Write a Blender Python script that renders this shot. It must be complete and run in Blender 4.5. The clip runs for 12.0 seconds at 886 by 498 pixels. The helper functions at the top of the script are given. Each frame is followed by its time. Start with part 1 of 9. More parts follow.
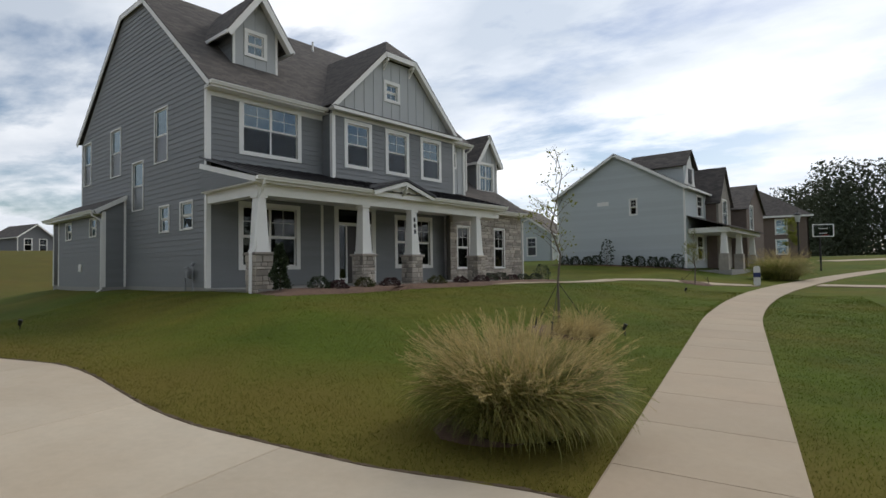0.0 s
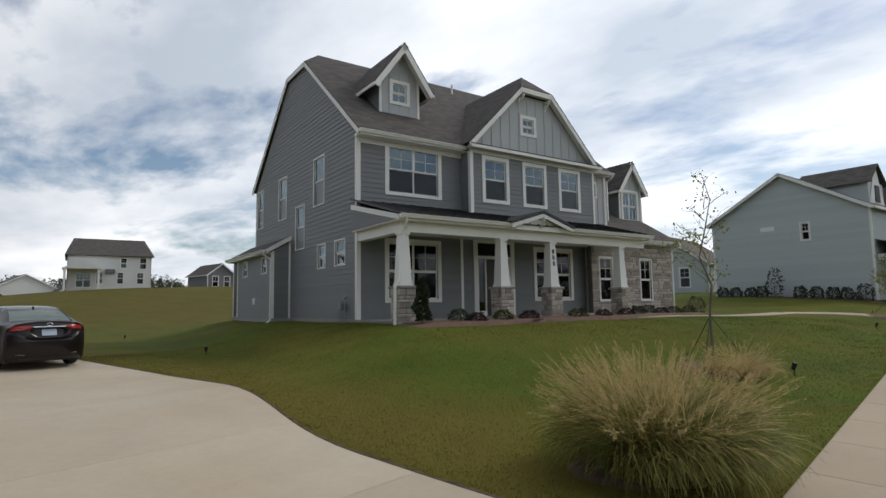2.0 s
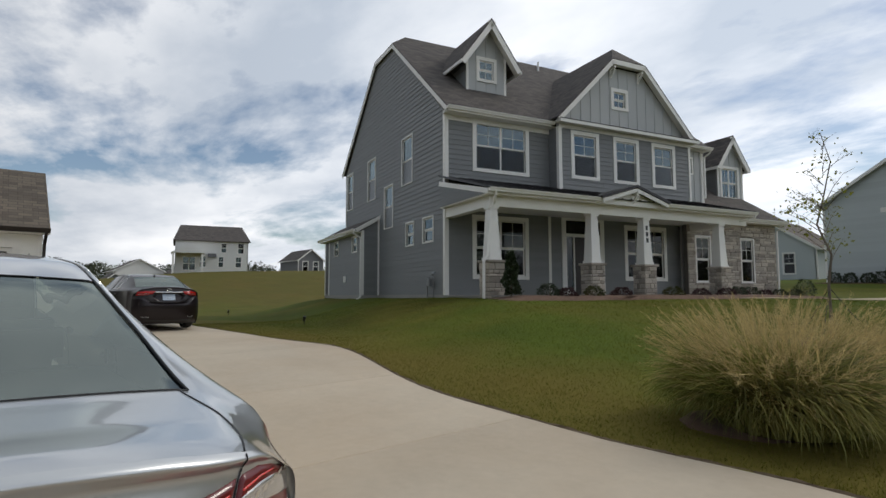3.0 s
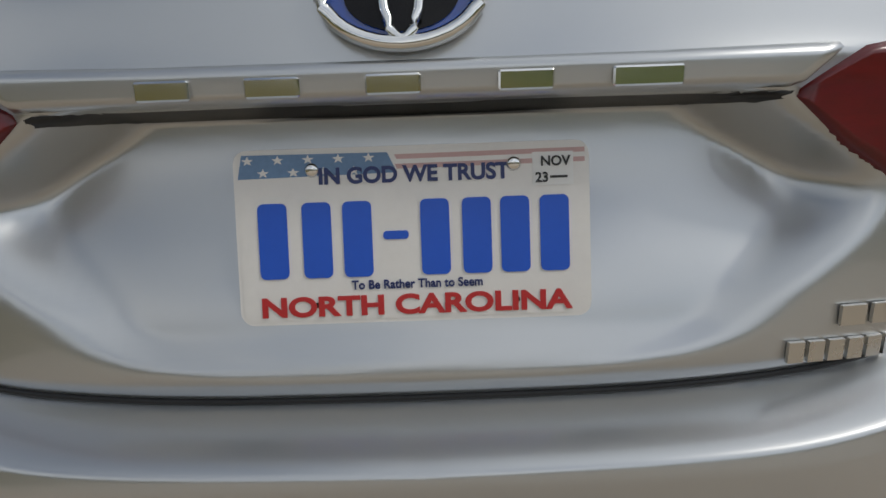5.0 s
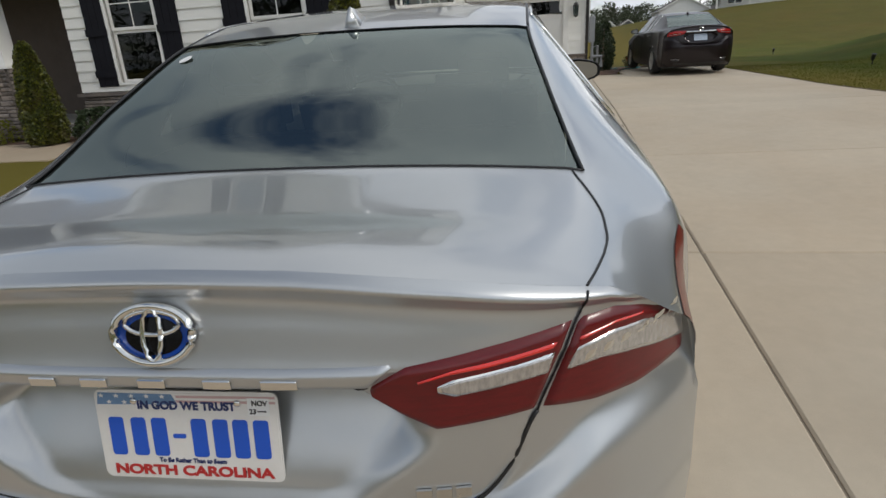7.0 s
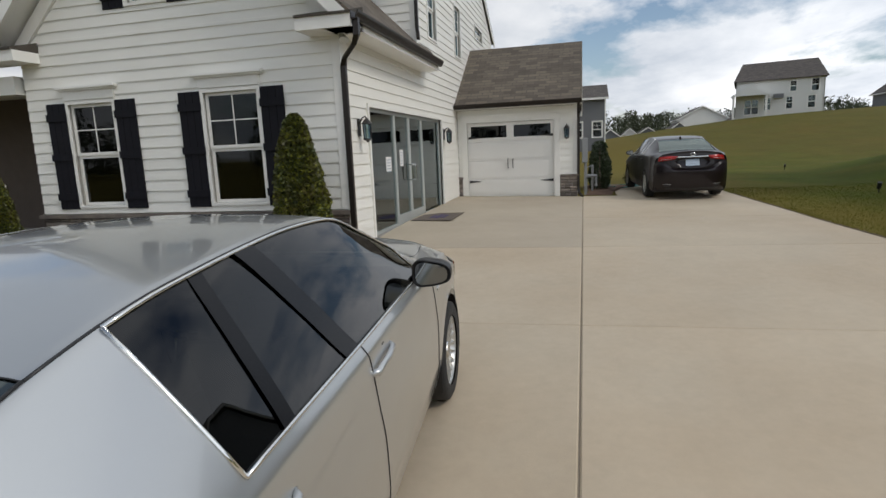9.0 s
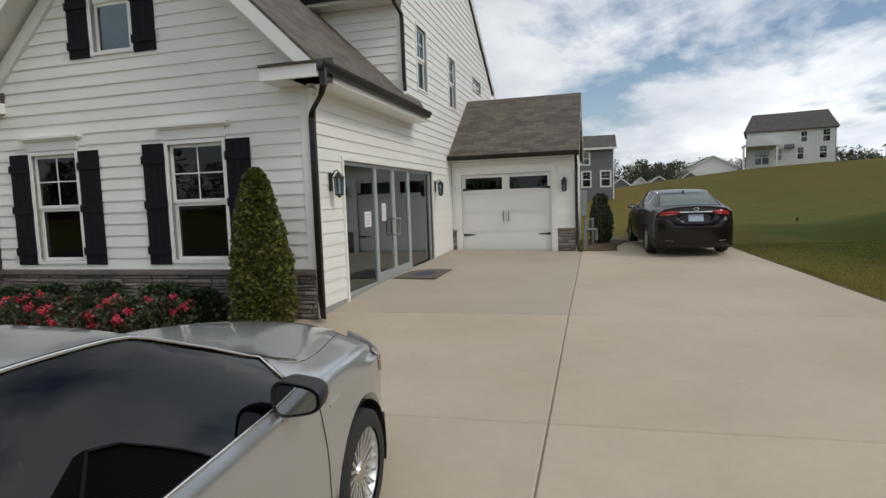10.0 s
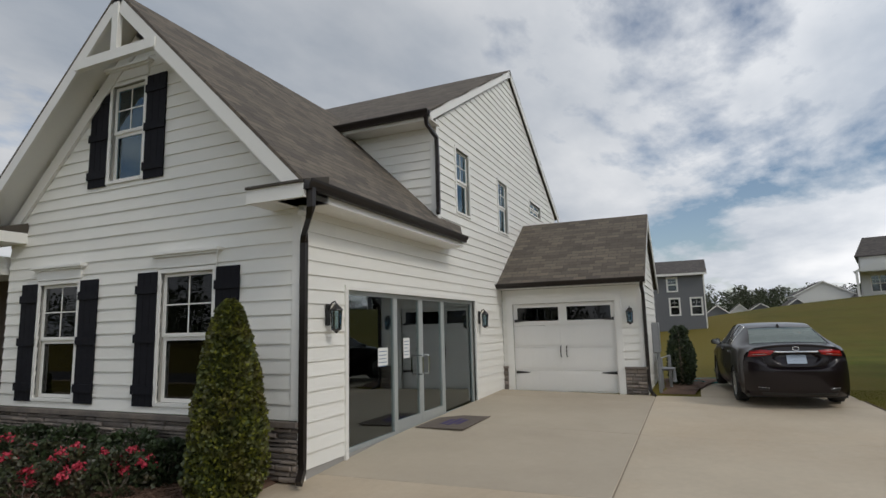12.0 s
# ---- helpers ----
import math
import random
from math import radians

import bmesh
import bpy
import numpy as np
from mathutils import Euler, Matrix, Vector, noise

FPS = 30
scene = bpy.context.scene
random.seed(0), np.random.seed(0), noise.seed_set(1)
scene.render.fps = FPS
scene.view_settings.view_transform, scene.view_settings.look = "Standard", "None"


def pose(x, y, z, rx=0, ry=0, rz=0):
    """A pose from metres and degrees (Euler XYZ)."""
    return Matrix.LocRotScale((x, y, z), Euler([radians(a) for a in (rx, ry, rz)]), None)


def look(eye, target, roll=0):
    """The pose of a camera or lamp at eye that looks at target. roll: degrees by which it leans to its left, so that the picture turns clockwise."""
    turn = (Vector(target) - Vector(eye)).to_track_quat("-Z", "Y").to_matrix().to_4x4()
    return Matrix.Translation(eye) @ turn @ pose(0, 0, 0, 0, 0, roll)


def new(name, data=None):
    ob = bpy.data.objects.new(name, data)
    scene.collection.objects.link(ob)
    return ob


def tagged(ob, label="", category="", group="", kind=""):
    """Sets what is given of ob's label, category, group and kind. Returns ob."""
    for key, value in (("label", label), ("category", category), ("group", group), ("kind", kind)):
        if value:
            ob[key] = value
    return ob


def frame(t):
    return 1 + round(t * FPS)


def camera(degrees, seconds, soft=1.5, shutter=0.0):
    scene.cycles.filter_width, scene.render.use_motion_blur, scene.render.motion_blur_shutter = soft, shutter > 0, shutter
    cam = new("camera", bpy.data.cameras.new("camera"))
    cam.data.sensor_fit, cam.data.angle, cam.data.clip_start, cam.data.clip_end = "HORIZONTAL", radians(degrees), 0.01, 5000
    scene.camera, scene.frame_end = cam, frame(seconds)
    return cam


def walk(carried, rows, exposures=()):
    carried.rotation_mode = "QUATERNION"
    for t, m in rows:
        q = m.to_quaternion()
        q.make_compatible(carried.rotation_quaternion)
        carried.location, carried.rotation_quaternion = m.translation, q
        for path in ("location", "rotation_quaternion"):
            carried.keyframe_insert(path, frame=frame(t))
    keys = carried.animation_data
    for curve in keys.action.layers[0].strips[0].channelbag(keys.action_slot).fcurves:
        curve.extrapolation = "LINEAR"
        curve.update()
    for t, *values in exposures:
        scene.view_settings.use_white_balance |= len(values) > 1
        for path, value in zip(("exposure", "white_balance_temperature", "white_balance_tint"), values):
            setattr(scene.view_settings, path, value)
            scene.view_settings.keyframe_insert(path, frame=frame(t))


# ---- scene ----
cam = camera(76.56, 12.0)
PATH = [
    (0.0, pose(1.075, 0.340, 1.890, 0, 0, 28.08) @ pose(0, 0, 0, 92.14) @ pose(0, 0, 0, 0, 0, -0.87)),
    (0.5, pose(1.044, 0.390, 1.909, 0, 0, 33.14) @ pose(0, 0, 0, 92.69) @ pose(0, 0, 0, 0, 0, -0.67)),
    (1.0, pose(1.165, 0.342, 1.905, 0, 0, 37.67) @ pose(0, 0, 0, 94.13) @ pose(0, 0, 0, 0, 0, -0.92)),
    (1.5, pose(1.249, 0.341, 1.898, 0, 0, 40.43) @ pose(0, 0, 0, 95.01) @ pose(0, 0, 0, 0, 0, -0.95)),
    (2.0, pose(1.263, 0.339, 1.874, 0, 0, 42.52) @ pose(0, 0, 0, 95.72) @ pose(0, 0, 0, 0, 0, -0.94)),
    (2.5, pose(1.230, 0.278, 1.740, 0, 0, 44.07) @ pose(0, 0, 0, 95.85) @ pose(0, 0, 0, 0, 0, -0.79)),
    (3.0, pose(1.049, 0.161, 1.433, 0, 0, 50.70) @ pose(0, 0, 0, 94.66) @ pose(0, 0, 0, 0, 0, -0.13)),
    (3.5, pose(0.770, 0.097, 1.238, 0, 0, 64.40) @ pose(0, 0, 0, 89.65) @ pose(0, 0, 0, 0, 0, 1.07)),
    (3.7, look((0.738, 0.097, 1.169), (-1.151, 0.748, 1.075), 0.5)),
    (5.3, pose(0.398, 0.041, 0.934, 0, 0, 95.68) @ pose(0, 0, 0, 78.31) @ pose(0, 0, 0, 0, 0, -1.67)),
    (5.5, pose(0.397, 0.032, 0.919, 0, 0, 94.82) @ pose(0, 0, 0, 79.46) @ pose(0, 0, 0, 0, 0, -0.91)),
    (6.0, pose(0.463, 0.113, 0.979, 0, 0, 97.13) @ pose(0, 0, 0, 75.73) @ pose(0, 0, 0, 0, 0, -1.50)),
    (6.5, pose(0.592, 0.302, 1.186, 0, 0, 98.72) @ pose(0, 0, 0, 71.06) @ pose(0, 0, 0, 0, 0, -2.08)),
    (7.0, pose(0.594, 0.561, 1.429, 0, 0, 102.06) @ pose(0, 0, 0, 70.52) @ pose(0, 0, 0, 0, 0, -3.38)),
    (7.5, pose(0.365, 0.752, 1.611, 0, 0, 103.26) @ pose(0, 0, 0, 70.81) @ pose(0, 0, 0, 0, 0, -2.14)),
    (7.7, pose(0.247, 0.869, 1.649, 0, 0, 103.55) @ pose(0, 0, 0, 71.93) @ pose(0, 0, 0, 0, 0, -2.00)),
    (9.3, pose(-0.749, 1.586, 1.901, 0, 0, 104.51) @ pose(0, 0, 0, 81.84) @ pose(0, 0, 0, 0, 0, -2.35)),
    (9.5, pose(-0.918, 1.659, 1.919, 0, 0, 104.73) @ pose(0, 0, 0, 82.83) @ pose(0, 0, 0, 0, 0, -2.22)),
    (10.0, pose(-1.385, 1.821, 1.996, 0, 0, 105.37) @ pose(0, 0, 0, 84.92) @ pose(0, 0, 0, 0, 0, -1.97)),
    (10.5, pose(-1.720, 1.970, 2.085, 0, 0, 106.35) @ pose(0, 0, 0, 88.65) @ pose(0, 0, 0, 0, 0, -1.98)),
    (11.0, pose(-2.150, 2.096, 2.129, 0, 0, 109.13) @ pose(0, 0, 0, 93.62) @ pose(0, 0, 0, 0, 0, -1.77)),
    (11.5, pose(-2.549, 2.208, 2.112, 0, 0, 111.28) @ pose(0, 0, 0, 96.70) @ pose(0, 0, 0, 0, 0, -1.71)),
    (12.0, pose(-3.011, 2.316, 2.110, 0, 0, 113.63) @ pose(0, 0, 0, 97.95) @ pose(0, 0, 0, 0, 0, -1.44)),
]
walk(cam, PATH, [(0.0, -0.08), (2.5, -0.12), (3.0, -0.15), (3.7, -0.28), (5.3, -0.15), (6.0, -0.15), (6.6, 0.0), (10.0, 0.0), (12.0, -0.2)])
# ---------------------------------------------------------------- sky and sun
world = bpy.data.worlds.new("sky")
scene.world = world
world.use_nodes = True
wt = world.node_tree
wt.nodes.clear()


def wn(kind, **kw):
    n = wt.nodes.new(kind)
    for k, v in kw.items():
        n.inputs[k].default_value = v
    return n


def wl(a, b):
    wt.links.new(a, b)


SUN_EL, SUN_AZ = radians(42), radians(20)   # azimuth measured from +y towards +x
w_out = wn("ShaderNodeOutputWorld")
w_bg = wn("ShaderNodeBackground", Strength=1.0)
sky = wn("ShaderNodeTexSky")
sky.sky_type = "NISHITA"
sky.sun_disc = False
sky.sun_elevation, sky.sun_rotation = SUN_EL, SUN_AZ
w_co = wn("ShaderNodeTexCoord")
w_sep = wn("ShaderNodeSeparateXYZ")
wl(w_co.outputs["Generated"], w_sep.inputs[0])
w_up = wt.nodes.new("ShaderNodeMath")
w_up.operation = "MAXIMUM"
w_up.inputs[1].default_value = 0.0
wl(w_sep.outputs["Z"], w_up.inputs[0])
w_lift = wt.nodes.new("ShaderNodeMath")
w_lift.operation = "ADD"
w_lift.inputs[1].default_value = 0.16
wl(w_up.outputs[0], w_lift.inputs[0])
w_flat = wt.nodes.new("ShaderNodeVectorMath")
w_flat.operation = "DIVIDE"
w_cmb = wn("ShaderNodeCombineXYZ")
for k in "XYZ":
    wl(w_lift.outputs[0], w_cmb.inputs[k])
wl(w_co.outputs["Generated"], w_flat.inputs[0])
wl(w_cmb.outputs[0], w_flat.inputs[1])
w_map = wn("ShaderNodeMapping")
w_map.inputs["Location"].default_value = (3.1, 1.7, 0.4)
w_map.inputs["Rotation"].default_value = (0, 0, 0.5)
w_map.inputs["Scale"].default_value = (0.75, 1.15, 0.6)
wl(w_flat.outputs[0], w_map.inputs[0])
cover = wn("ShaderNodeTexNoise", Scale=1.25, Detail=9.0, Roughness=0.58, Distortion=0.15)
wl(w_map.outputs[0], cover.inputs["Vector"])
tone = wn("ShaderNodeTexNoise", Scale=0.8, Detail=7.0, Roughness=0.55)
w_map2 = wn("ShaderNodeMapping")
w_map2.inputs["Location"].default_value = (8.2, 0.3, 2.0)
wl(w_map.outputs[0], w_map2.inputs[0])
wl(w_map2.outputs[0], tone.inputs["Vector"])
r_cov = wn("ShaderNodeValToRGB")
r_cov.color_ramp.elements[0].position, r_cov.color_ramp.elements[1].position = 0.37, 0.50
wl(cover.outputs[0], r_cov.inputs[0])
r_tone = wn("ShaderNodeValToRGB")
r_tone.color_ramp.elements[0].position, r_tone.color_ramp.elements[1].position = 0.36, 0.66
r_tone.color_ramp.elements[0].color = (0.45, 0.505, 0.585, 1)
r_tone.color_ramp.elements[1].color = (0.93, 0.94, 0.96, 1)
wl(tone.outputs[0], r_tone.inputs[0])
w_blue = wt.nodes.new("ShaderNodeVectorMath")
w_blue.operation = "SCALE"
w_blue.inputs["Scale"].default_value = 0.11
wl(sky.outputs[0], w_blue.inputs[0])
w_mix = wn("ShaderNodeMix")
w_mix.data_type = "RGBA"
wl(r_cov.outputs[0], w_mix.inputs[0])
wl(w_blue.outputs[0], w_mix.inputs["A"])
# clouds glow more towards the sun's side of the sky
w_side = wn("ShaderNodeMapRange")
for k, v in (("From Min", -0.45), ("From Max", 0.95), ("To Min", 0.84), ("To Max", 1.58)):
    w_side.inputs[k].default_value = v
wl(w_sep.outputs["Y"], w_side.inputs["Value"])
w_glow = wt.nodes.new("ShaderNodeVectorMath")
w_glow.operation = "SCALE"
wl(r_tone.outputs[0], w_glow.inputs[0])
wl(w_side.outputs["Result"], w_glow.inputs["Scale"])
wl(w_glow.outputs[0], w_mix.inputs["B"])
wl(w_mix.outputs["Result"], w_bg.inputs[0])
wl(w_bg.outputs[0], w_out.inputs[0])

sun = new("sun", bpy.data.lights.new("sun", "SUN"))
sun.data.energy, sun.data.angle, sun.data.color = 1.1, radians(12), (1.0, 0.94, 0.86)
sun_way = Vector((math.sin(SUN_AZ) * math.cos(SUN_EL), math.cos(SUN_AZ) * math.cos(SUN_EL), math.sin(SUN_EL)))
sun.matrix_world = look(sun_way * 60, (0, 0, 0))


# ---------------------------------------------------------------- materials
def mat(name, col, rough=0.6, var=0.12, scale=3.0, bump=0.0, bscale=80.0, metal=0.0, coat=0.0, rnd=0.0, isl=0.0, stain=None, amount=0.5, spec=0.5, trans=0.0, stretch=(1, 1, 1)):
    """Procedural surface: base colour, two scales of variation, an optional stain colour, per-piece variation and fine relief."""
    m = bpy.data.materials.new(name)
    m.use_nodes = True
    t = m.node_tree
    b = t.nodes["Principled BSDF"]
    b.inputs["Metallic"].default_value = metal
    b.inputs["Coat Weight"].default_value = coat
    b.inputs["Coat Roughness"].default_value = 0.04
    b.inputs["Specular IOR Level"].default_value = spec
    co = t.nodes.new("ShaderNodeTexCoord")
    mp = t.nodes.new("ShaderNodeMapping")
    mp.inputs["Scale"].default_value = stretch
    t.links.new(co.outputs["Object"], mp.inputs[0])

    def noise_at(sc, detail=6.0, rough_=0.6):
        n = t.nodes.new("ShaderNodeTexNoise")
        n.inputs["Scale"].default_value, n.inputs["Detail"].default_value, n.inputs["Roughness"].default_value = sc, detail, rough_
        t.links.new(mp.outputs[0], n.inputs["Vector"])
        return n.outputs[0]

    def math2(op, a, bb):
        n = t.nodes.new("ShaderNodeMath")
        n.operation = op
        for i, v in enumerate((a, bb)):
            if isinstance(v, (int, float)):
                n.inputs[i].default_value = v
            else:
                t.links.new(v, n.inputs[i])
        return n.outputs[0]

    base = t.nodes.new("ShaderNodeRGB")
    base.outputs[0].default_value = (*col, 1)
    out = base.outputs[0]
    if stain:
        r = t.nodes.new("ShaderNodeValToRGB")
        r.color_ramp.elements[0].position, r.color_ramp.elements[1].position = 0.42, 0.68
        t.links.new(noise_at(scale * 0.35, 5.0, 0.62), r.inputs[0])
        f = math2("MULTIPLY", r.outputs[0], amount)
        mx = t.nodes.new("ShaderNodeMix")
        mx.data_type = "RGBA"
        t.links.new(f, mx.inputs[0])
        t.links.new(out, mx.inputs["A"])
        mx.inputs["B"].default_value = (*stain, 1)
        out = mx.outputs["Result"]
    k = math2("MULTIPLY_ADD", noise_at(scale), 2 * var)
    k.node.inputs[2].default_value = 1 - var
    fine = math2("MULTIPLY_ADD", noise_at(scale * 14, 3.0), var)
    fine.node.inputs[2].default_value = 1 - var / 2
    k = math2("MULTIPLY", k, fine)
    if rnd:
        oi = t.nodes.new("ShaderNodeObjectInfo")
        rr = math2("MULTIPLY_ADD", oi.outputs["Random"], 2 * rnd)
        rr.node.inputs[2].default_value = 1 - rnd
        k = math2("MULTIPLY", k, rr)
    if isl:
        ge = t.nodes.new("ShaderNodeNewGeometry")
        ri = math2("MULTIPLY_ADD", ge.outputs["Random Per Island"], 2 * isl)
        ri.node.inputs[2].default_value = 1 - isl
        k = math2("MULTIPLY", k, ri)
    vm = t.nodes.new("ShaderNodeVectorMath")
    vm.operation = "SCALE"
    t.links.new(out, vm.inputs[0])
    t.links.new(k, vm.inputs["Scale"])
    t.links.new(vm.outputs[0], b.inputs["Base Color"])
    rg = math2("MULTIPLY_ADD", noise_at(scale * 2.3), 0.3 * rough)
    rg.node.inputs[2].default_value = rough * 0.85
    t.links.new(rg, b.inputs["Roughness"])
    if bump:
        bn = t.nodes.new("ShaderNodeBump")
        bn.inputs["Strength"].default_value, bn.inputs["Distance"].default_value = bump, 0.01
        t.links.new(noise_at(bscale, 4.0), bn.inputs["Height"])
        t.links.new(bn.outputs[0], b.inputs["Normal"])
    if trans:
        # thin leaves let light through
        tl = t.nodes.new("ShaderNodeBsdfTranslucent")
        ms = t.nodes.new("ShaderNodeMixShader")
        ms.inputs[0].default_value = trans
        t.links.new(vm.outputs[0], tl.inputs[0])
        t.links.new(b.outputs[0], ms.inputs[1])
        t.links.new(tl.outputs[0], ms.inputs[2])
        t.links.new(ms.outputs[0], t.nodes["Material Output"].inputs[0])
    return m


def shingle_mat(name, col, course=0.145, dark=0.55):
    """Asphalt shingles in staggered courses; the roof's own coordinates are in metres."""
    m = mat(name, col, 0.9, 0.24, 2.6)
    t = m.node_tree
    b = t.nodes["Principled BSDF"]
    uv = t.nodes.new("ShaderNodeUVMap")
    br = t.nodes.new("ShaderNodeTexBrick")
    br.inputs["Scale"].default_value = 1.0
    br.inputs["Brick Width"].default_value, br.inputs["Row Height"].default_value = 0.31, course
    br.inputs["Mortar Size"].default_value, br.inputs["Mortar Smooth"].default_value = 0.010, 0.6
    br.inputs["Color1"].default_value, br.inputs["Color2"].default_value = (1.3, 1.25, 1.2, 1), (0.7, 0.69, 0.7, 1)
    br.inputs["Mortar"].default_value = (dark, dark, dark, 1)
    br.offset, br.squash = 0.37, 1.0
    t.links.new(uv.outputs[0], br.inputs["Vector"])
    src = b.inputs["Base Color"].links[0].from_socket
    mul = t.nodes.new("ShaderNodeVectorMath")
    mul.operation = "MULTIPLY"
    t.links.new(src, mul.inputs[0])
    t.links.new(br.outputs["Color"], mul.inputs[1])
    t.links.new(mul.outputs[0], b.inputs["Base Color"])
    bn = t.nodes.new("ShaderNodeBump")
    bn.invert = True
    bn.inputs["Strength"].default_value, bn.inputs["Distance"].default_value = 0.7, 0.012
    t.links.new(br.outputs["Fac"], bn.inputs["Height"])
    t.links.new(bn.outputs[0], b.inputs["Normal"])
    return m


def glass_mat(name, tint, gloss_rough=0.02, ior=1.5, sheen=(1, 1, 1)):
    m = bpy.data.materials.new(name)
    m.use_nodes = True
    t = m.node_tree
    t.nodes.clear()
    out = t.nodes.new("ShaderNodeOutputMaterial")
    mix = t.nodes.new("ShaderNodeMixShader")
    tr = t.nodes.new("ShaderNodeBsdfTransparent")
    gl = t.nodes.new("ShaderNodeBsdfGlossy")
    fr = t.nodes.new("ShaderNodeFresnel")
    fr.inputs["IOR"].default_value = ior
    tr.inputs["Color"].default_value = (*tint, 1)
    gl.inputs["Roughness"].default_value = gloss_rough
    gl.inputs["Color"].default_value = (*sheen, 1)
    t.links.new(fr.outputs[0], mix.inputs[0])
    t.links.new(tr.outputs[0], mix.inputs[1])
    t.links.new(gl.outputs[0], mix.inputs[2])
    t.links.new(mix.outputs[0], out.inputs[0])
    return m


def paint_mat(name, col, flake=0.0, rough=0.3, metal=0.75, coat=1.0):
    """Car paint: metallic base under a clear coat."""
    m = mat(name, col, rough, 0.02, 1.5, metal=metal, coat=coat, spec=0.5 * coat)
    return m


M_GREY = mat("grey_siding_paint", (0.200, 0.209, 0.213), 0.55, 0.06, 1.5, 0.15, 40, rnd=0.05, stretch=(1, 1, 6))
M_GREYBB = mat("pale_grey_board_paint", (0.46, 0.475, 0.475), 0.55, 0.05, 1.5, 0.1, 40)
M_TRIM = mat("white_trim_paint", (0.83, 0.82, 0.78), 0.45, 0.05, 2.0, 0.05, 60)
M_WHITE = mat("white_siding_paint", (0.80, 0.79, 0.74), 0.5, 0.04, 1.2, 0.22, 45, rnd=0.03, stretch=(1, 1, 5))
M_WTRIM = mat("bright_white_trim_paint", (0.80, 0.79, 0.75), 0.42, 0.04, 2.0)
M_SHINGLE = shingle_mat("weathered_brown_shingles", (0.118, 0.101, 0.081))
M_SHINGLE2 = shingle_mat("grey_brown_shingles", (0.085, 0.076, 0.07))
M_METALROOF = mat("dark_metal_roof", (0.035, 0.033, 0.035), 0.35, 0.1, 2, metal=0.6)
M_BLACK = mat("black_painted_metal", (0.014, 0.013, 0.013), 0.4, 0.2, 6)
M_SHUTTER = mat("black_shutter_paint", (0.009, 0.009, 0.013), 0.7, 0.15, 5, 0.2, 60, spec=0.2)
M_GLASS = glass_mat("window_glass", (0.50, 0.58, 0.60), 0.01, 2.2, (0.72, 0.9, 1.0))
M_DOORGLASS = glass_mat("storefront_glass", (0.42, 0.47, 0.47), 0.01, 2.3, (0.88, 0.96, 0.98))
# darker copy of the window glass: porch shade and dark reflections put into its tint
M_SHADEGLASS = glass_mat("shade_tinted_glass", (0.22, 0.25, 0.25), 0.01, 1.45)
M_INNER = mat("dim_interior_plaster", (0.30, 0.29, 0.26), 0.9, 0.1, 2)
M_FLOORIN = mat("interior_floor", (0.16, 0.12, 0.09), 0.6, 0.1, 3)
M_BLIND = mat("pale_window_blind", (0.55, 0.57, 0.56), 0.8, 0.06, 4)
M_CONC = mat("concrete", (0.505, 0.43, 0.325), 0.85, 0.17, 0.8, 0.3, 160, rnd=0.04, stain=(0.43, 0.335, 0.23), amount=0.65)
M_CONC2 = mat("smooth_newer_concrete", (0.43, 0.37, 0.285), 0.8, 0.09, 0.9, 0.2, 160, rnd=0.03, stain=(0.34, 0.28, 0.21), amount=0.6)
M_WALK = mat("sidewalk_concrete", (0.40, 0.32, 0.225), 0.85, 0.12, 0.9, 0.25, 160, rnd=0.05, stain=(0.44, 0.33, 0.23), amount=0.6)
M_FOUND = mat("foundation_concrete", (0.32, 0.31, 0.29), 0.9, 0.1, 2, 0.2, 60)
M_STONE = mat("grey_tan_stone", (0.43, 0.385, 0.325), 0.85, 0.22, 5, 0.6, 30, rnd=0.36, stain=(0.26, 0.235, 0.215), amount=0.6)
M_STONE2 = mat("brown_ledgestone", (0.25, 0.21, 0.175), 0.85, 0.28, 7, 0.8, 40, rnd=0.42, stain=(0.13, 0.115, 0.115), amount=0.7)
M_MORTAR = mat("mortar", (0.13, 0.12, 0.105), 0.95, 0.1, 6)
M_SILVER = paint_mat("silver_metallic_paint", (0.50, 0.515, 0.52), rough=0.31, metal=0.8)
M_PLUM = paint_mat("black_cherry_paint", (0.007, 0.003, 0.005), rough=0.35, metal=0.0, coat=0.5)
M_REARGLASS = glass_mat("rear_car_glass", (0.20, 0.25, 0.24), 0.01, 2.5, (0.86, 0.97, 0.92))
M_CHROME = mat("chrome", (0.78, 0.78, 0.76), 0.10, 0.05, 6, metal=1.0)
M_SATIN = mat("satin_metal", (0.62, 0.61, 0.58), 0.28, 0.05, 6, metal=1.0)
M_TYRE = mat("tyre_rubber", (0.018, 0.018, 0.018), 0.8, 0.2, 8, 0.3, 60)
M_RIM = mat("alloy_rim", (0.64, 0.64, 0.62), 0.3, 0.06, 6, metal=0.8)
M_CARGLASS = glass_mat("tinted_car_glass", (0.03, 0.036, 0.036), 0.01, 1.5)
M_PILLAR = mat("gloss_black_pillar", (0.004, 0.004, 0.005), 0.25, 0.1, 8, spec=0.25)
M_DARK = mat("dark_trim_plastic", (0.012, 0.012, 0.013), 0.45, 0.2, 8)
M_SEAT = mat("car_interior", (0.05, 0.05, 0.05), 0.8, 0.2, 6)
M_BARK = mat("young_bark", (0.16, 0.13, 0.10), 0.9, 0.25, 20, 0.5, 60)
M_LEAF = mat("shrub_leaf", (0.058, 0.072, 0.018), 0.5, 0.4, 9, stain=(0.125, 0.095, 0.025), amount=0.6, isl=0.4)
M_LEAFY = mat("yellow_green_leaf", (0.22, 0.23, 0.035), 0.5, 0.35, 9, trans=0.4)
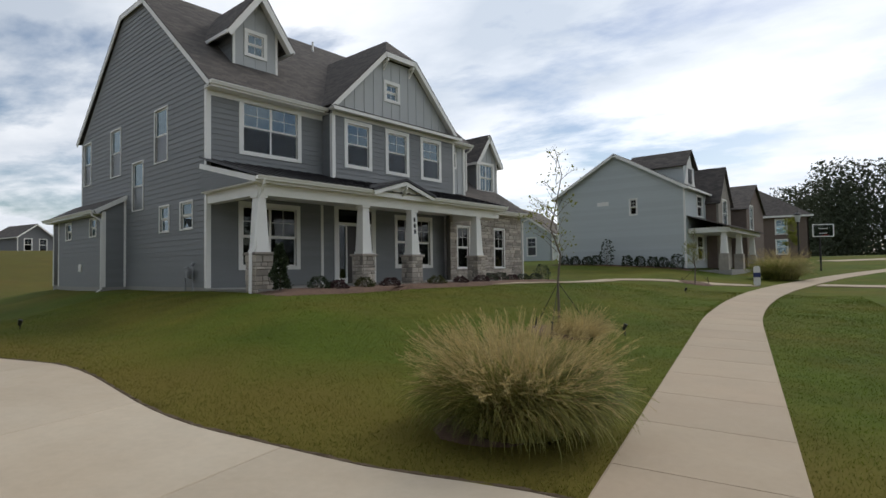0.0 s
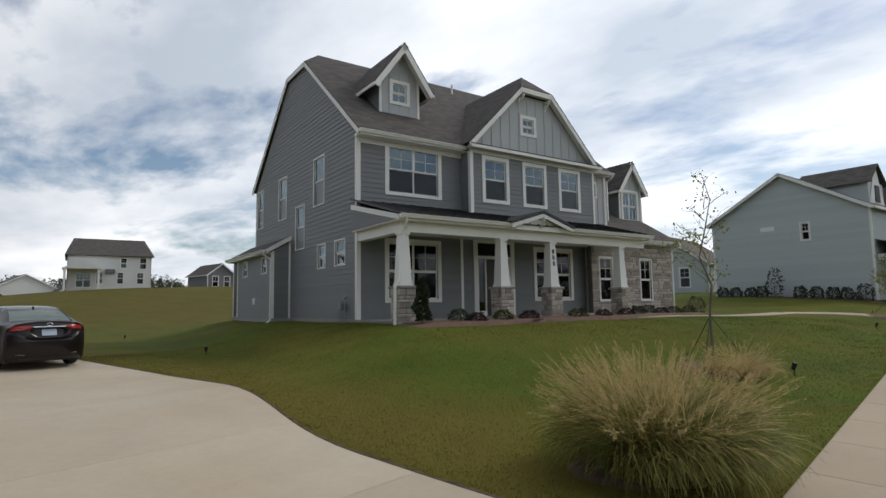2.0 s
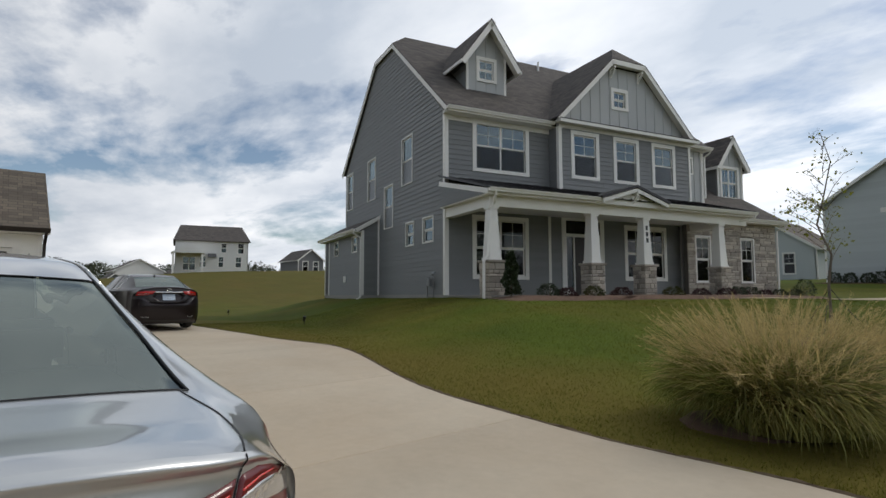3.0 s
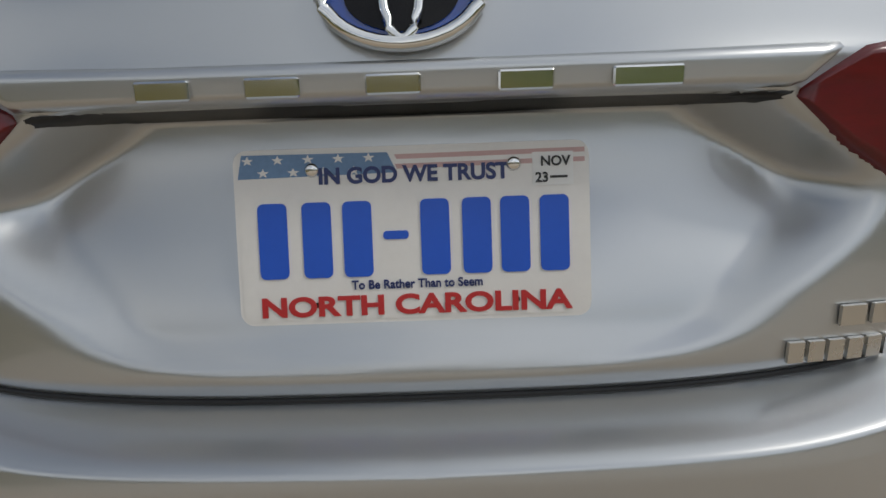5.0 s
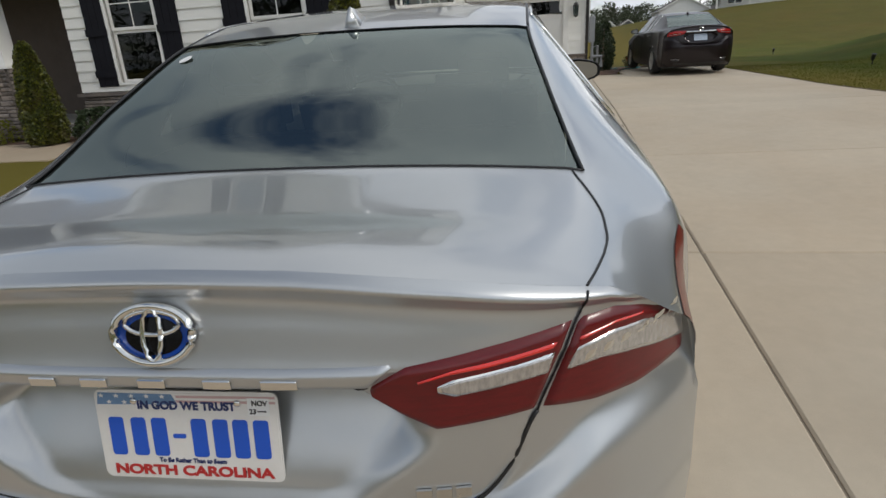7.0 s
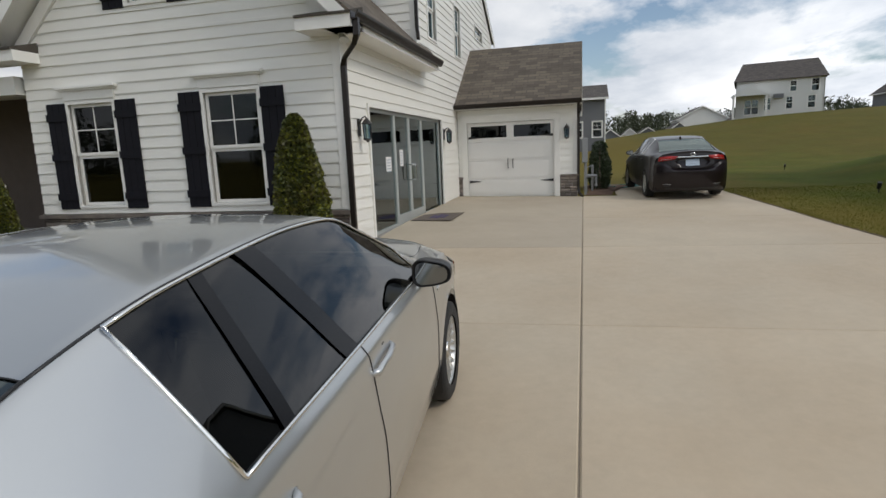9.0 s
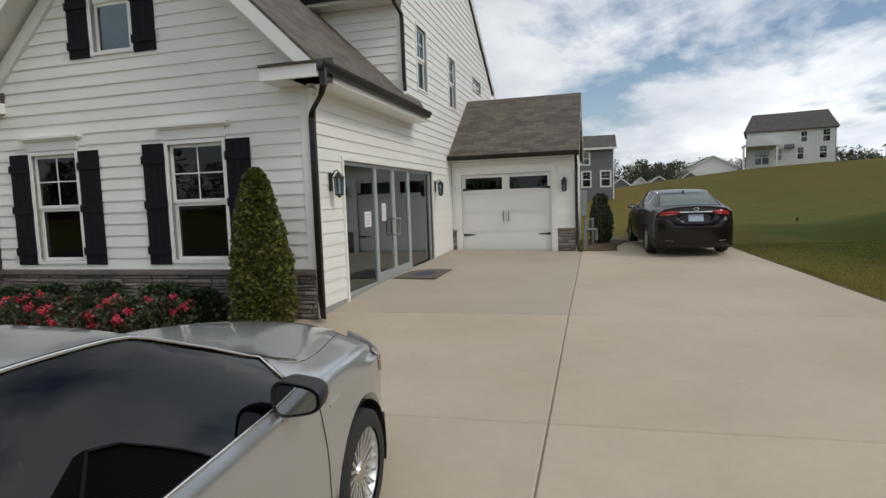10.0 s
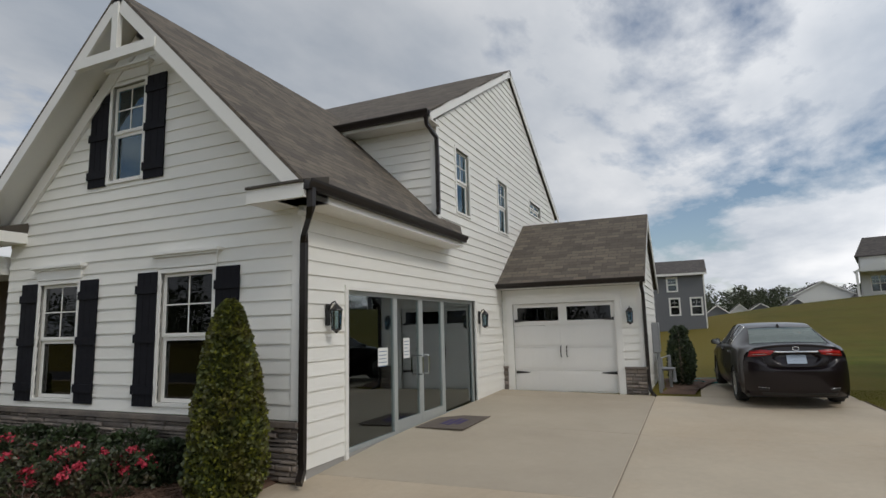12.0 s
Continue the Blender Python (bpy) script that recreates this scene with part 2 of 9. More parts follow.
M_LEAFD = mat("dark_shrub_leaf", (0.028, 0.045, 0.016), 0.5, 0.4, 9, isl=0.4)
M_BURG = mat("burgundy_leaf", (0.055, 0.022, 0.022), 0.6, 0.4, 9)
M_ROSELEAF = mat("rose_leaf", (0.042, 0.052, 0.022), 0.45, 0.4, 9, stain=(0.085, 0.045, 0.028), amount=0.6, isl=0.45)
M_SCREEN = glass_mat("dark_insect_screen", (0.52, 0.54, 0.56), 0.35, 1.3)
M_ROSE = mat("red_rose_petal", (0.47, 0.035, 0.065), 0.6, 0.25, 12)
M_WOODS = mat("distant_foliage", (0.052, 0.068, 0.036), 0.85, 0.4, 0.25, stain=(0.08, 0.075, 0.04), amount=0.5)
M_MULCH = mat("pine_straw_mulch", (0.15, 0.09, 0.06), 0.95, 0.35, 10, 0.8, 45, stain=(0.07, 0.04, 0.03), amount=0.6)
M_BLADE = mat("green_grass_blade", (0.215, 0.245, 0.062), 0.6, 0.3, 2.0, stain=(0.33, 0.27, 0.09), amount=0.7, trans=0.35, isl=0.45)
M_STRAW = mat("straw_seed_head", (0.52, 0.41, 0.185), 0.8, 0.3, 3.0, trans=0.4, isl=0.3)
M_LAWN = mat("lawn_blade", (0.10, 0.136, 0.018), 0.7, 0.4, 1.0, stain=(0.17, 0.142, 0.032), amount=0.75, trans=0.45, isl=0.35, spec=0.15)


# ---------------------------------------------------------------- mesh helpers
SINGLE = {"porch_cheek", "downpipe", "branch", "corner_board", "rake_board", "trim_board", "frieze", "soffit", "entrance", "casing", "inner_wall", "window_head", "gable_truss"}


def islands(bm):
    """The separate pieces of a bmesh, each as a bmesh of its own, biggest first."""
    bm.verts.ensure_lookup_table()
    bm.verts.index_update()
    seen, out = set(), []
    for v in bm.verts:
        if v.index in seen:
            continue
        seen.add(v.index)
        todo, mine, faces = [v], [v], set()
        while todo:
            q = todo.pop()
            faces.update(q.link_faces)
            for e in q.link_edges:
                o = e.other_vert(q)
                if o.index not in seen:
                    seen.add(o.index)
                    todo.append(o)
                    mine.append(o)
        nb_ = bmesh.new()
        to = {q.index: nb_.verts.new(q.co) for q in mine}
        for f in sorted(faces, key=lambda f: f.calc_center_median()[:]):
            nb_.faces.new([to[q.index] for q in f.verts])
        out.append((sum(f.calc_area() for f in faces), len(out), nb_))
    return [q[2] for q in sorted(out, key=lambda q: (-q[0], q[1]))]


def part(name, bm, material, parent=None, label="", smooth=False, fix=True):
    """Link a bmesh as one mesh object, under a thing or a part."""
    if fix:
        bmesh.ops.recalc_face_normals(bm, faces=bm.faces)
    if name in SINGLE:
        rest = islands(bm)
        for piece in rest[1:]:
            part(name, piece, material, parent, "", smooth, False)
        bm.free()
        bm = rest[0]
    me = bpy.data.meshes.new(name)
    bm.to_mesh(me)
    bm.free()
    me.materials.append(material)
    if smooth:
        me.polygons.foreach_set("use_smooth", [True] * len(me.polygons))
    ob = new(name, me)
    if parent:
        ob.parent = parent
    if label:
        tagged(ob, label)
    return ob


def raw(name, verts, faces, material, parent=None, label="", smooth=False):
    me = bpy.data.meshes.new(name)
    me.from_pydata(verts, [], faces)
    me.materials.append(material)
    if smooth:
        me.polygons.foreach_set("use_smooth", [True] * len(me.polygons))
    ob = new(name, me)
    if parent:
        ob.parent = parent
    if label:
        tagged(ob, label)
    return ob


def thing(name, m, label, category, group="", kind=""):
    ob = new(name)
    ob.matrix_basis = m
    return tagged(ob, label, category, group, kind)


def hexa(bm, p):
    """A closed block from eight corners: four below, four above, in the same order."""
    v = [bm.verts.new(q) for q in p]
    for f in ((0, 3, 2, 1), (4, 5, 6, 7), (0, 1, 5, 4), (1, 2, 6, 5), (2, 3, 7, 6), (3, 0, 4, 7)):
        bm.faces.new([v[i] for i in f])


def block(bm, x0, x1, y0, y1, z0, z1):
    hexa(bm, [(x0, y0, z0), (x1, y0, z0), (x1, y1, z0), (x0, y1, z0), (x0, y0, z1), (x1, y0, z1), (x1, y1, z1), (x0, y1, z1)])


def soften(bm, w=0.006, seg=1):
    bmesh.ops.bevel(bm, geom=list(bm.edges), offset=w, segments=seg, affect="EDGES", clamp_overlap=True)


def tube(bm, pts, r, n=8, r2=None):
    """A round pipe along points."""
    pts = [Vector(p) for p in pts]
    rings = []
    for i, p in enumerate(pts):
        d = (pts[min(i + 1, len(pts) - 1)] - pts[max(i - 1, 0)]).normalized()
        a = d.cross(Vector((0, 0, 1)) if abs(d.z) < 0.9 else Vector((1, 0, 0))).normalized()
        b = d.cross(a)
        rr = r if r2 is None else r + (r2 - r) * i / max(1, len(pts) - 1)
        rings.append([bm.verts.new(p + rr * (math.cos(2 * math.pi * k / n) * a + math.sin(2 * math.pi * k / n) * b)) for k in range(n)])
    for p, q in zip(rings, rings[1:]):
        for k in range(n):
            bm.faces.new((p[k], p[(k + 1) % n], q[(k + 1) % n], q[k]))
    bm.faces.new(rings[0][::-1])
    bm.faces.new(rings[-1])


def revolve(bm, prof, axis="z", n=24, at=(0, 0, 0), caps=True):
    """A turned solid from (radius, height) pairs."""
    rings = []
    for r, h in prof:
        ring = []
        for k in range(n):
            a = 2 * math.pi * k / n
            c, s = r * math.cos(a), r * math.sin(a)
            q = {"z": (c, s, h), "y": (c, h, s), "x": (h, c, s)}[axis]
            ring.append(bm.verts.new((q[0] + at[0], q[1] + at[1], q[2] + at[2])))
        rings.append(ring)
    for p, q in zip(rings, rings[1:]):
        for k in range(n):
            bm.faces.new((p[k], p[(k + 1) % n], q[(k + 1) % n], q[k]))
    if caps:
        bm.faces.new(rings[0][::-1])
        bm.faces.new(rings[-1])


class Wall:
    """A wall's own coordinates: s along it, n outwards, z up."""

    def __init__(self, origin, ds, dn):
        self.o, self.ds, self.dn = Vector(origin), Vector(ds), Vector(dn)

    def p(self, s, n, z):
        q = self.o + self.ds * s + self.dn * n
        return (q.x, q.y, q.z + z)

    def box(self, bm, s0, s1, n0, n1, z0, z1):
        hexa(bm, [self.p(s0, n0, z0), self.p(s1, n0, z0), self.p(s1, n1, z0), self.p(s0, n1, z0),
                  self.p(s0, n0, z1), self.p(s1, n0, z1), self.p(s1, n1, z1), self.p(s0, n1, z1)])

    def prism(self, bm, outline, n0, n1):
        """A plate with the given (s, z) outline."""
        a = [bm.verts.new(self.p(s, n0, z)) for s, z in outline]
        b = [bm.verts.new(self.p(s, n1, z)) for s, z in outline]
        bm.faces.new(a[::-1])
        bm.faces.new(b)
        k = len(a)
        for i in range(k):
            bm.faces.new((a[i], a[(i + 1) % k], b[(i + 1) % k], b[i]))


def spans(poly, z):
    """The stretches of a polygon of (s, z) at a height."""
    xs = []
    k = len(poly)
    for i in range(k):
        (s0, z0), (s1, z1) = poly[i], poly[(i + 1) % k]
        if (z0 <= z) != (z1 <= z):
            xs.append(s0 + (s1 - s0) * (z - z0) / (z1 - z0))
    xs.sort()
    return list(zip(xs[::2], xs[1::2]))


def cells(poly, holes, z0, z1):
    """Pieces (sl0, sr0, sl1, sr1, za, zb) of a polygon between two heights, with rectangular holes left out."""
    cuts = {z0, z1}
    for h in holes:
        cuts |= {z for z in h[2:4] if z0 < z < z1}
    cuts |= {z for _, z in poly if z0 < z < z1}
    cuts = sorted(cuts)
    for za, zb in zip(cuts, cuts[1:]):
        if zb - za < 0.004:
            continue
        lo, hi = spans(poly, za + 1e-4), spans(poly, zb - 1e-4)
        zm = (za + zb) / 2
        for (a0, b0), (a1, b1) in zip(lo, hi):
            blocked = sorted((h[0], h[1]) for h in holes if h[2] < zm < h[3])
            l0, l1 = a0, a1
            for h0, h1 in blocked:
                if h0 > max(l0, l1) + 0.01:
                    yield (l0, min(h0, b0), l1, min(h0, b1), za, zb)
                l0, l1 = max(l0, h1), max(l1, h1)
            if b0 - l0 > 0.01 or b1 - l1 > 0.01:
                yield (l0, max(b0, l0), l1, max(b1, l1), za, zb)


def wall_body(w, poly, holes, parent, material, thick=0.15, name="wall"):
    bm = bmesh.new()
    zs = [z for _, z in poly]
    for sl0, sr0, sl1, sr1, za, zb in cells(poly, holes, min(zs), max(zs)):
        hexa(bm, [w.p(sl0, -thick, za), w.p(sr0, -thick, za), w.p(sr0, 0, za), w.p(sl0, 0, za),
                  w.p(sl1, -thick, zb), w.p(sr1, -thick, zb), w.p(sr1, 0, zb), w.p(sl1, 0, zb)])
    return part(name, bm, material, parent)


def siding(w, poly, holes, parent, material, lap=0.18, name="plank", maxlen=4.6):
    """Lapped boards, each one a piece: thick at its lower edge, thin at the top."""
    zs = [z for _, z in poly]
    z, top = min(zs), max(zs)
    row = 0
    while z < top - 0.01:
        z1 = min(z + lap, top)
        for sl0, sr0, sl1, sr1, za, zb in cells(poly, holes, z, z1):
            ta = 0.026 - 0.018 * (za - z) / lap
            tb = 0.026 - 0.018 * (zb - z) / lap
            n = max(1, int((sr0 - sl0) / maxlen + 0.5))
            first = (0.37 + 0.61 * row) % 1.0 if n > 1 else 1.0
            ks = [0.0] + ([(i + first) / n for i in range(n)] if n > 1 else []) + [1.0]
            ks = sorted({min(1.0, max(0.0, q)) for q in ks})
            for ka, kb in zip(ks, ks[1:]):
                if kb - ka < 0.03:
                    continue
                g = 0.0015 if kb < 1 else 0.0
                bm = bmesh.new()
                a0, b0 = sl0 + (sr0 - sl0) * ka, sl0 + (sr0 - sl0) * kb - g
                a1, b1 = sl1 + (sr1 - sl1) * ka, sl1 + (sr1 - sl1) * kb - g
                hexa(bm, [w.p(a0, 0.001, za), w.p(b0, 0.001, za), w.p(b0, ta, za), w.p(a0, ta, za),
                          w.p(a1, 0.001, zb), w.p(b1, 0.001, zb), w.p(b1, tb, zb), w.p(a1, tb, zb)])
                part(name, bm, material, parent)
        z = z1
        row += 1


def window(w, s0, s1, z0, z1, parent, trim=0.1, cols=1, grid=(2, 2), material=None, lower=False, blind=0.0, head=True, name="window", screen=False, glass=None):
    """A sash window in its opening: casing, sashes, panes, bars; a blind behind it where one hangs."""
    material = material or M_TRIM
    bm = bmesh.new()
    t = trim
    if t:
        w.box(bm, s0 - t, s0, 0.0, 0.042, z0 - t * 0.8, z1 + t)
        w.box(bm, s1, s1 + t, 0.0, 0.042, z0 - t * 0.8, z1 + t)
        w.box(bm, s0, s1, 0.0, 0.042, z1, z1 + t)
        w.box(bm, s0, s1, 0.0, 0.048, z0 - t * 0.8, z0)
    else:
        w.box(bm, s0 - 0.03, s1 + 0.03, 0.0, 0.03, z0 - 0.03, z0)
    win = part(name, bm, material, parent)
    cw = (s1 - s0) / cols
    for c in range(cols):
        a, b = s0 + c * cw, s0 + (c + 1) * cw
        zm = (z0 + z1) / 2
        for upper, (za, zb, dn) in enumerate(((z0, zm, -0.045), (zm, z1, -0.02))):
            f = 0.05
            bm = bmesh.new()
            w.box(bm, a, a + f, dn - 0.03, dn, za, zb)
            w.box(bm, b - f, b, dn - 0.03, dn, za, zb)
            w.box(bm, a + f, b - f, dn - 0.03, dn, za, za + f)
            w.box(bm, a + f, b - f, dn - 0.03, dn, zb - f, zb)
            sash = part("sash", bm, material, win)
            bm = bmesh.new()
            w.box(bm, a + f, b - f, dn - 0.019, dn - 0.013, za + f, zb - f)
            pn = part("pane", bm, glass or M_GLASS, win, "clear window glass")
            pn.visible_shadow = False
            if screen and not upper:
                bm = bmesh.new()
                w.box(bm, a + f * 0.6, b - f * 0.6, dn + 0.002, dn + 0.004, za + f * 0.6, zb - 0.01)
                part("insect_screen", bm, M_SCREEN, win, "dark insect screen over the lower sash").visible_shadow = False
            if upper or lower:
                gx, gz = grid
                bm = bmesh.new()
                for i in range(1, gx):
                    q = a + f + (b - a - 2 * f) * i / gx
                    w.box(bm, q - 0.009, q + 0.009, dn - 0.011, dn - 0.004, za + f, zb - f)
                for i in range(1, gz):
                    q = za + f + (zb - za - 2 * f) * i / gz
                    w.box(bm, a + f, b - f, dn - 0.0105, dn - 0.0045, q - 0.009, q + 0.009)
                part("muntin", bm, material, win)
    if blind:
        bm = bmesh.new()
        n = max(4, int((z1 - z0) * blind / 0.05))
        for i in range(n):
            z = z1 - 0.03 - i * 0.05
            hexa(bm, [w.p(s0 + 0.05, -0.13, z - 0.045), w.p(s1 - 0.05, -0.13, z - 0.045), w.p(s1 - 0.05, -0.128, z - 0.045), w.p(s0 + 0.05, -0.128, z - 0.045),
                      w.p(s0 + 0.05, -0.115, z), w.p(s1 - 0.05, -0.115, z), w.p(s1 - 0.05, -0.113, z), w.p(s0 + 0.05, -0.113, z)])
        part("blind", bm, M_BLIND, win, "pale slatted blind behind the glass")
    return win


def slope(bm, quad, thick=0.05):
    """One roof plane, given by its lower edge first (3 or 4 corners); its coordinates run along the eave and up the slope in metres."""
    v = [Vector(p) for p in quad]
    nrm = (v[1] - v[0]).cross(v[2] - v[0]).normalized()
    if nrm.z < 0:
        nrm = -nrm
    ex = (v[1] - v[0]).normalized()
    ey = nrm.cross(ex)
    if ey.z < 0:
        ey = -ey
    uv = bm.loops.layers.uv.verify()
    top = [bm.verts.new(p) for p in v]
    low = [bm.verts.new(p - nrm * thick) for p in v]
    fs = [bm.faces.new(top), bm.faces.new(low[::-1])]
    k = len(v)
    for i in range(k):
        fs.append(bm.faces.new((top[i], low[i], low[(i + 1) % k], top[(i + 1) % k])))
    for f in fs:
        for l in f.loops:
            d = l.vert.co - v[0]
            l[uv].uv = (d.dot(ex) + 20, d.dot(ey) + 20)


def roof_part(name, quads, material, parent, label="", thick=0.05):
    first = None
    for q in quads:
        bm = bmesh.new()
        slope(bm, q, thick)
        ob = part(name, bm, material, parent, label)
        first = first or ob
    return first


def bar(bm, a, b, wide, high, up=(0, 0, 1)):
    """A straight board between two points, with its top at the line."""
    a, b, up = Vector(a), Vector(b), Vector(up)
    d = (b - a).normalized()
    side = d.cross(up).normalized()
    u = side.cross(d)
    hexa(bm, [a - side * wide / 2 - u * high, b - side * wide / 2 - u * high, b + side * wide / 2 - u * high, a + side * wide / 2 - u * high,
              a - side * wide / 2, b - side * wide / 2, b + side * wide / 2, a + side * wide / 2])


def stones(w, s0, s1, z0, z1, parent, material, seed, rows=(0.09, 0.2), lens=(0.18, 0.5), depth=0.05, holes=(), joint=0.012):
    """Rubble courses: stones of uneven length and face, each one a piece."""
    rg = random.Random(seed)
    z = z0
    while z < z1 - 0.03:
        h = min(rg.uniform(*rows), z1 - z)
        if z1 - z - h < rows[0] * 0.6:
            h = z1 - z
        s = s0
        while s < s1 - 0.02:
            l = min(rg.uniform(*lens), s1 - s)
            if s1 - s - l < lens[0] * 0.5:
                l = s1 - s
            for a0, b0, _, _, za, zb in cells([(s, z), (s + l, z), (s + l, z + h), (s, z + h)], holes, z, z + h):
                if b0 - a0 < 0.04 or zb - za < 0.03:
                    continue
                d = depth * rg.uniform(0.6, 1.25)
                j = joint / 2
                e = min(0.018, (zb - za) * 0.22)
                k = [rg.uniform(-0.006, 0.006) for _ in range(8)]
                bm = bmesh.new()
                a, b, lo, hi = a0 + j, b0 - j, za + j, zb - j
                back = [bm.verts.new(w.p(q, 0.0, r)) for q, r in ((a, lo), (b, lo), (b, hi), (a, hi))]
                mid = [bm.verts.new(w.p(q, d * 0.7, r)) for q, r in ((a, lo), (b, lo), (b, hi), (a, hi))]
                fr = [bm.verts.new(w.p(q, d + k[i], r)) for i, (q, r) in enumerate(((a + e, lo + e + k[4]), (b - e, lo + e + k[5]), (b - e, hi - e + k[6]), (a + e, hi - e + k[7])))]
                bm.faces.new(back[::-1])
                bm.faces.new(fr)
                for i in range(4):
                    bm.faces.new((back[i], back[(i + 1) % 4], mid[(i + 1) % 4], mid[i]))
                    bm.faces.new((mid[i], mid[(i + 1) % 4], fr[(i + 1) % 4], fr[i]))
                part("stone", bm, material, parent)
            s += l
        z += h


def leaves(name, centre_fn, count, size, material, parent, seed, aspect=2.0, label=""):
    """Many small leaf blades, each two triangles folded along the midrib, at the places that centre_fn gives."""
    rg = random.Random(seed)
    vs, fs = [], []
    for _ in range(count):
        c, out = centre_fn(rg)
        d = Vector((rg.gauss(0, 1), rg.gauss(0, 1), rg.gauss(0, 1))).normalized() * 0.8 + Vector(out) * 0.9
        d.normalize()
        a = d.cross(Vector((rg.gauss(0, 1), rg.gauss(0, 1), rg.gauss(0, 1)))).normalized()
        s = size * rg.uniform(0.6, 1.3)
        c = Vector(c)
        b = d.cross(a) * s * 0.18
        k = len(vs)
        vs += [c, c + d * s * 0.5 + a * s / aspect + b, c + d * s, c + d * s * 0.5 - a * s / aspect + b]
        fs += [(k, k + 1, k + 2), (k, k + 2, k + 3)]
    return raw(name, [tuple(v) for v in vs], fs, material, parent, label)


def smooth(a, b, x):
    t = min(1.0, max(0.0, (x - a) / (b - a)))
    return t * t * (3 - 2 * t)
# ---------------------------------------------------------------- the lie of the land
GREY = pose(-14.145, 12.705, 0.0, 0, 0, 77)
GREY_INV = GREY.inverted()


def land(x, y):
    """Height of the ground."""
    s = -x
    z = 0.041 * min(s, 9.0) + 0.018 * min(max(s - 9.0, 0.0), 8.0) - 0.012 * min(max(s - 17.0, 0.0), 20.0)
    z = max(z, -0.16)
    z += (0.0155 * min(max(y, -10.0), 90.0) + 0.025 * min(max(y - 22.0, 0.0), 70.0)) * (1 - smooth(8, 12, s) * (1 - smooth(27, 36, y) * (1 - smooth(30, 50, s)))) + smooth(8, 11, s) * min(max(0.0, 1.45 - y), 4.0) * 0.02
    q = GREY_INV @ Vector((x, y, 0))
    pad = smooth(-5.2, -0.3, q.x) * smooth(-12.5, -3.4, q.y) * (1 - smooth(13, 24, q.y)) * smooth(0.2, 2.5, s)
    z += max(0.0, 1.30 - z) * pad * (1 - smooth(22, 40, y)) + 0.5 * smooth(26, 42, y) * smooth(-2.0, 4.0, s) * (1 - smooth(60, 120, s))
    z += (4.4 * smooth(-20, 30, y) + 0.3) * smooth(34, 84, s) * (1 - smooth(150, 260, s))
    return z


def spread(lo, hi, fine, a, b, grow=1.25):
    xs = list(np.arange(a, b + 1e-6, fine))
    d, x = fine, b
    while x < hi:
        d *= grow
        x += d
        xs.append(min(x, hi))
    d, x = fine, a
    while x > lo:
        d *= grow
        x -= d
        xs.insert(0, max(x, lo))
    return xs


def noise2(x, y):
    return noise.noise(Vector((x * 0.35, y * 0.35, 0.3))) * 0.035 + noise.noise(Vector((x * 1.6, y * 1.6, 4.3))) * 0.01


ROAD_X = 6.5
gx = spread(-900, 900, 0.35, -18, 6.5)
gy = spread(-900, 900, 0.35, -9, 17)


def road_x(y):
    return ROAD_X + (0.0085 * (y - 18) ** 2 if y > 18 else 0)


def walk_x(y):
    return 0.73 + (0.0085 * (y - 18) ** 2 if y > 18 else 0)


def north_edge(x):
    """The driveway's edge along the lawn."""
    s = -x
    return 4.45 + 1.05 * smooth(3.8, 9.0, s) - 0.35 * smooth(10.5, 17.5, s) + 0.25 * smooth(2.2, 0.2, s)


def paved(x, y):
    if -17.5 < x < 6.5 and -2.35 < y < north_edge(x) and not (x < -16.3 and y < 1.4):
        return True
    return abs(x - walk_x(y)) < 0.80 and y > 3


gv, gf = [], []
for y in gy:
    for x in gx:
        h = land(x, y)
        if not paved(x, y) and abs(x) < 200 and abs(y) < 200 and x < road_x(y) - 0.2:
            h += noise2(x, y)
        if x > road_x(y) - 0.05:
            h -= 0.22
        gv.append((x, y, h - (0.03 if paved(x, y) else 0)))
nx = len(gx)
for j in range(len(gy) - 1):
    for i in range(nx - 1):
        k = j * nx + i
        gf.append((k, k + 1, k + nx + 1, k + nx))

# lawn: two greens, straw patches, bare earth between the blades
M_GROUND = mat("lawn_ground", (0.078, 0.106, 0.013), 0.95, 0.5, 0.5, 1.0, 60, stain=(0.145, 0.118, 0.022), amount=0.7, spec=0.1)
# the far rise has dried to straw
gt_ = M_GROUND.node_tree
g_b = gt_.nodes["Principled BSDF"]
g_src = g_b.inputs["Base Color"].links[0].from_socket
g_co = gt_.nodes.new("ShaderNodeTexCoord")
g_sp = gt_.nodes.new("ShaderNodeSeparateXYZ")
gt_.links.new(g_co.outputs["Object"], g_sp.inputs[0])
g_no = gt_.nodes.new("ShaderNodeTexNoise")
g_no.inputs["Scale"].default_value, g_no.inputs["Detail"].default_value = 0.12, 6.0
gt_.links.new(g_co.outputs["Object"], g_no.inputs["Vector"])
g_ad = gt_.nodes.new("ShaderNodeMath")
g_ad.operation = "MULTIPLY_ADD"
g_ad.inputs[1].default_value = 26.0
gt_.links.new(g_no.outputs[0], g_ad.inputs[0])
gt_.links.new(g_sp.outputs["X"], g_ad.inputs[2])
g_mr = gt_.nodes.new("ShaderNodeMapRange")
for k, v in (("From Min", -6.0), ("From Max", -40.0), ("To Min", 0.0), ("To Max", 0.6)):
    g_mr.inputs[k].default_value = v
gt_.links.new(g_ad.outputs[0], g_mr.inputs["Value"])
g_mx = gt_.nodes.new("ShaderNodeMix")
g_mx.data_type = "RGBA"
g_mx.inputs["B"].default_value = (0.115, 0.08, 0.024, 1)
gt_.links.new(g_mr.outputs["Result"], g_mx.inputs[0])
gt_.links.new(g_src, g_mx.inputs["A"])
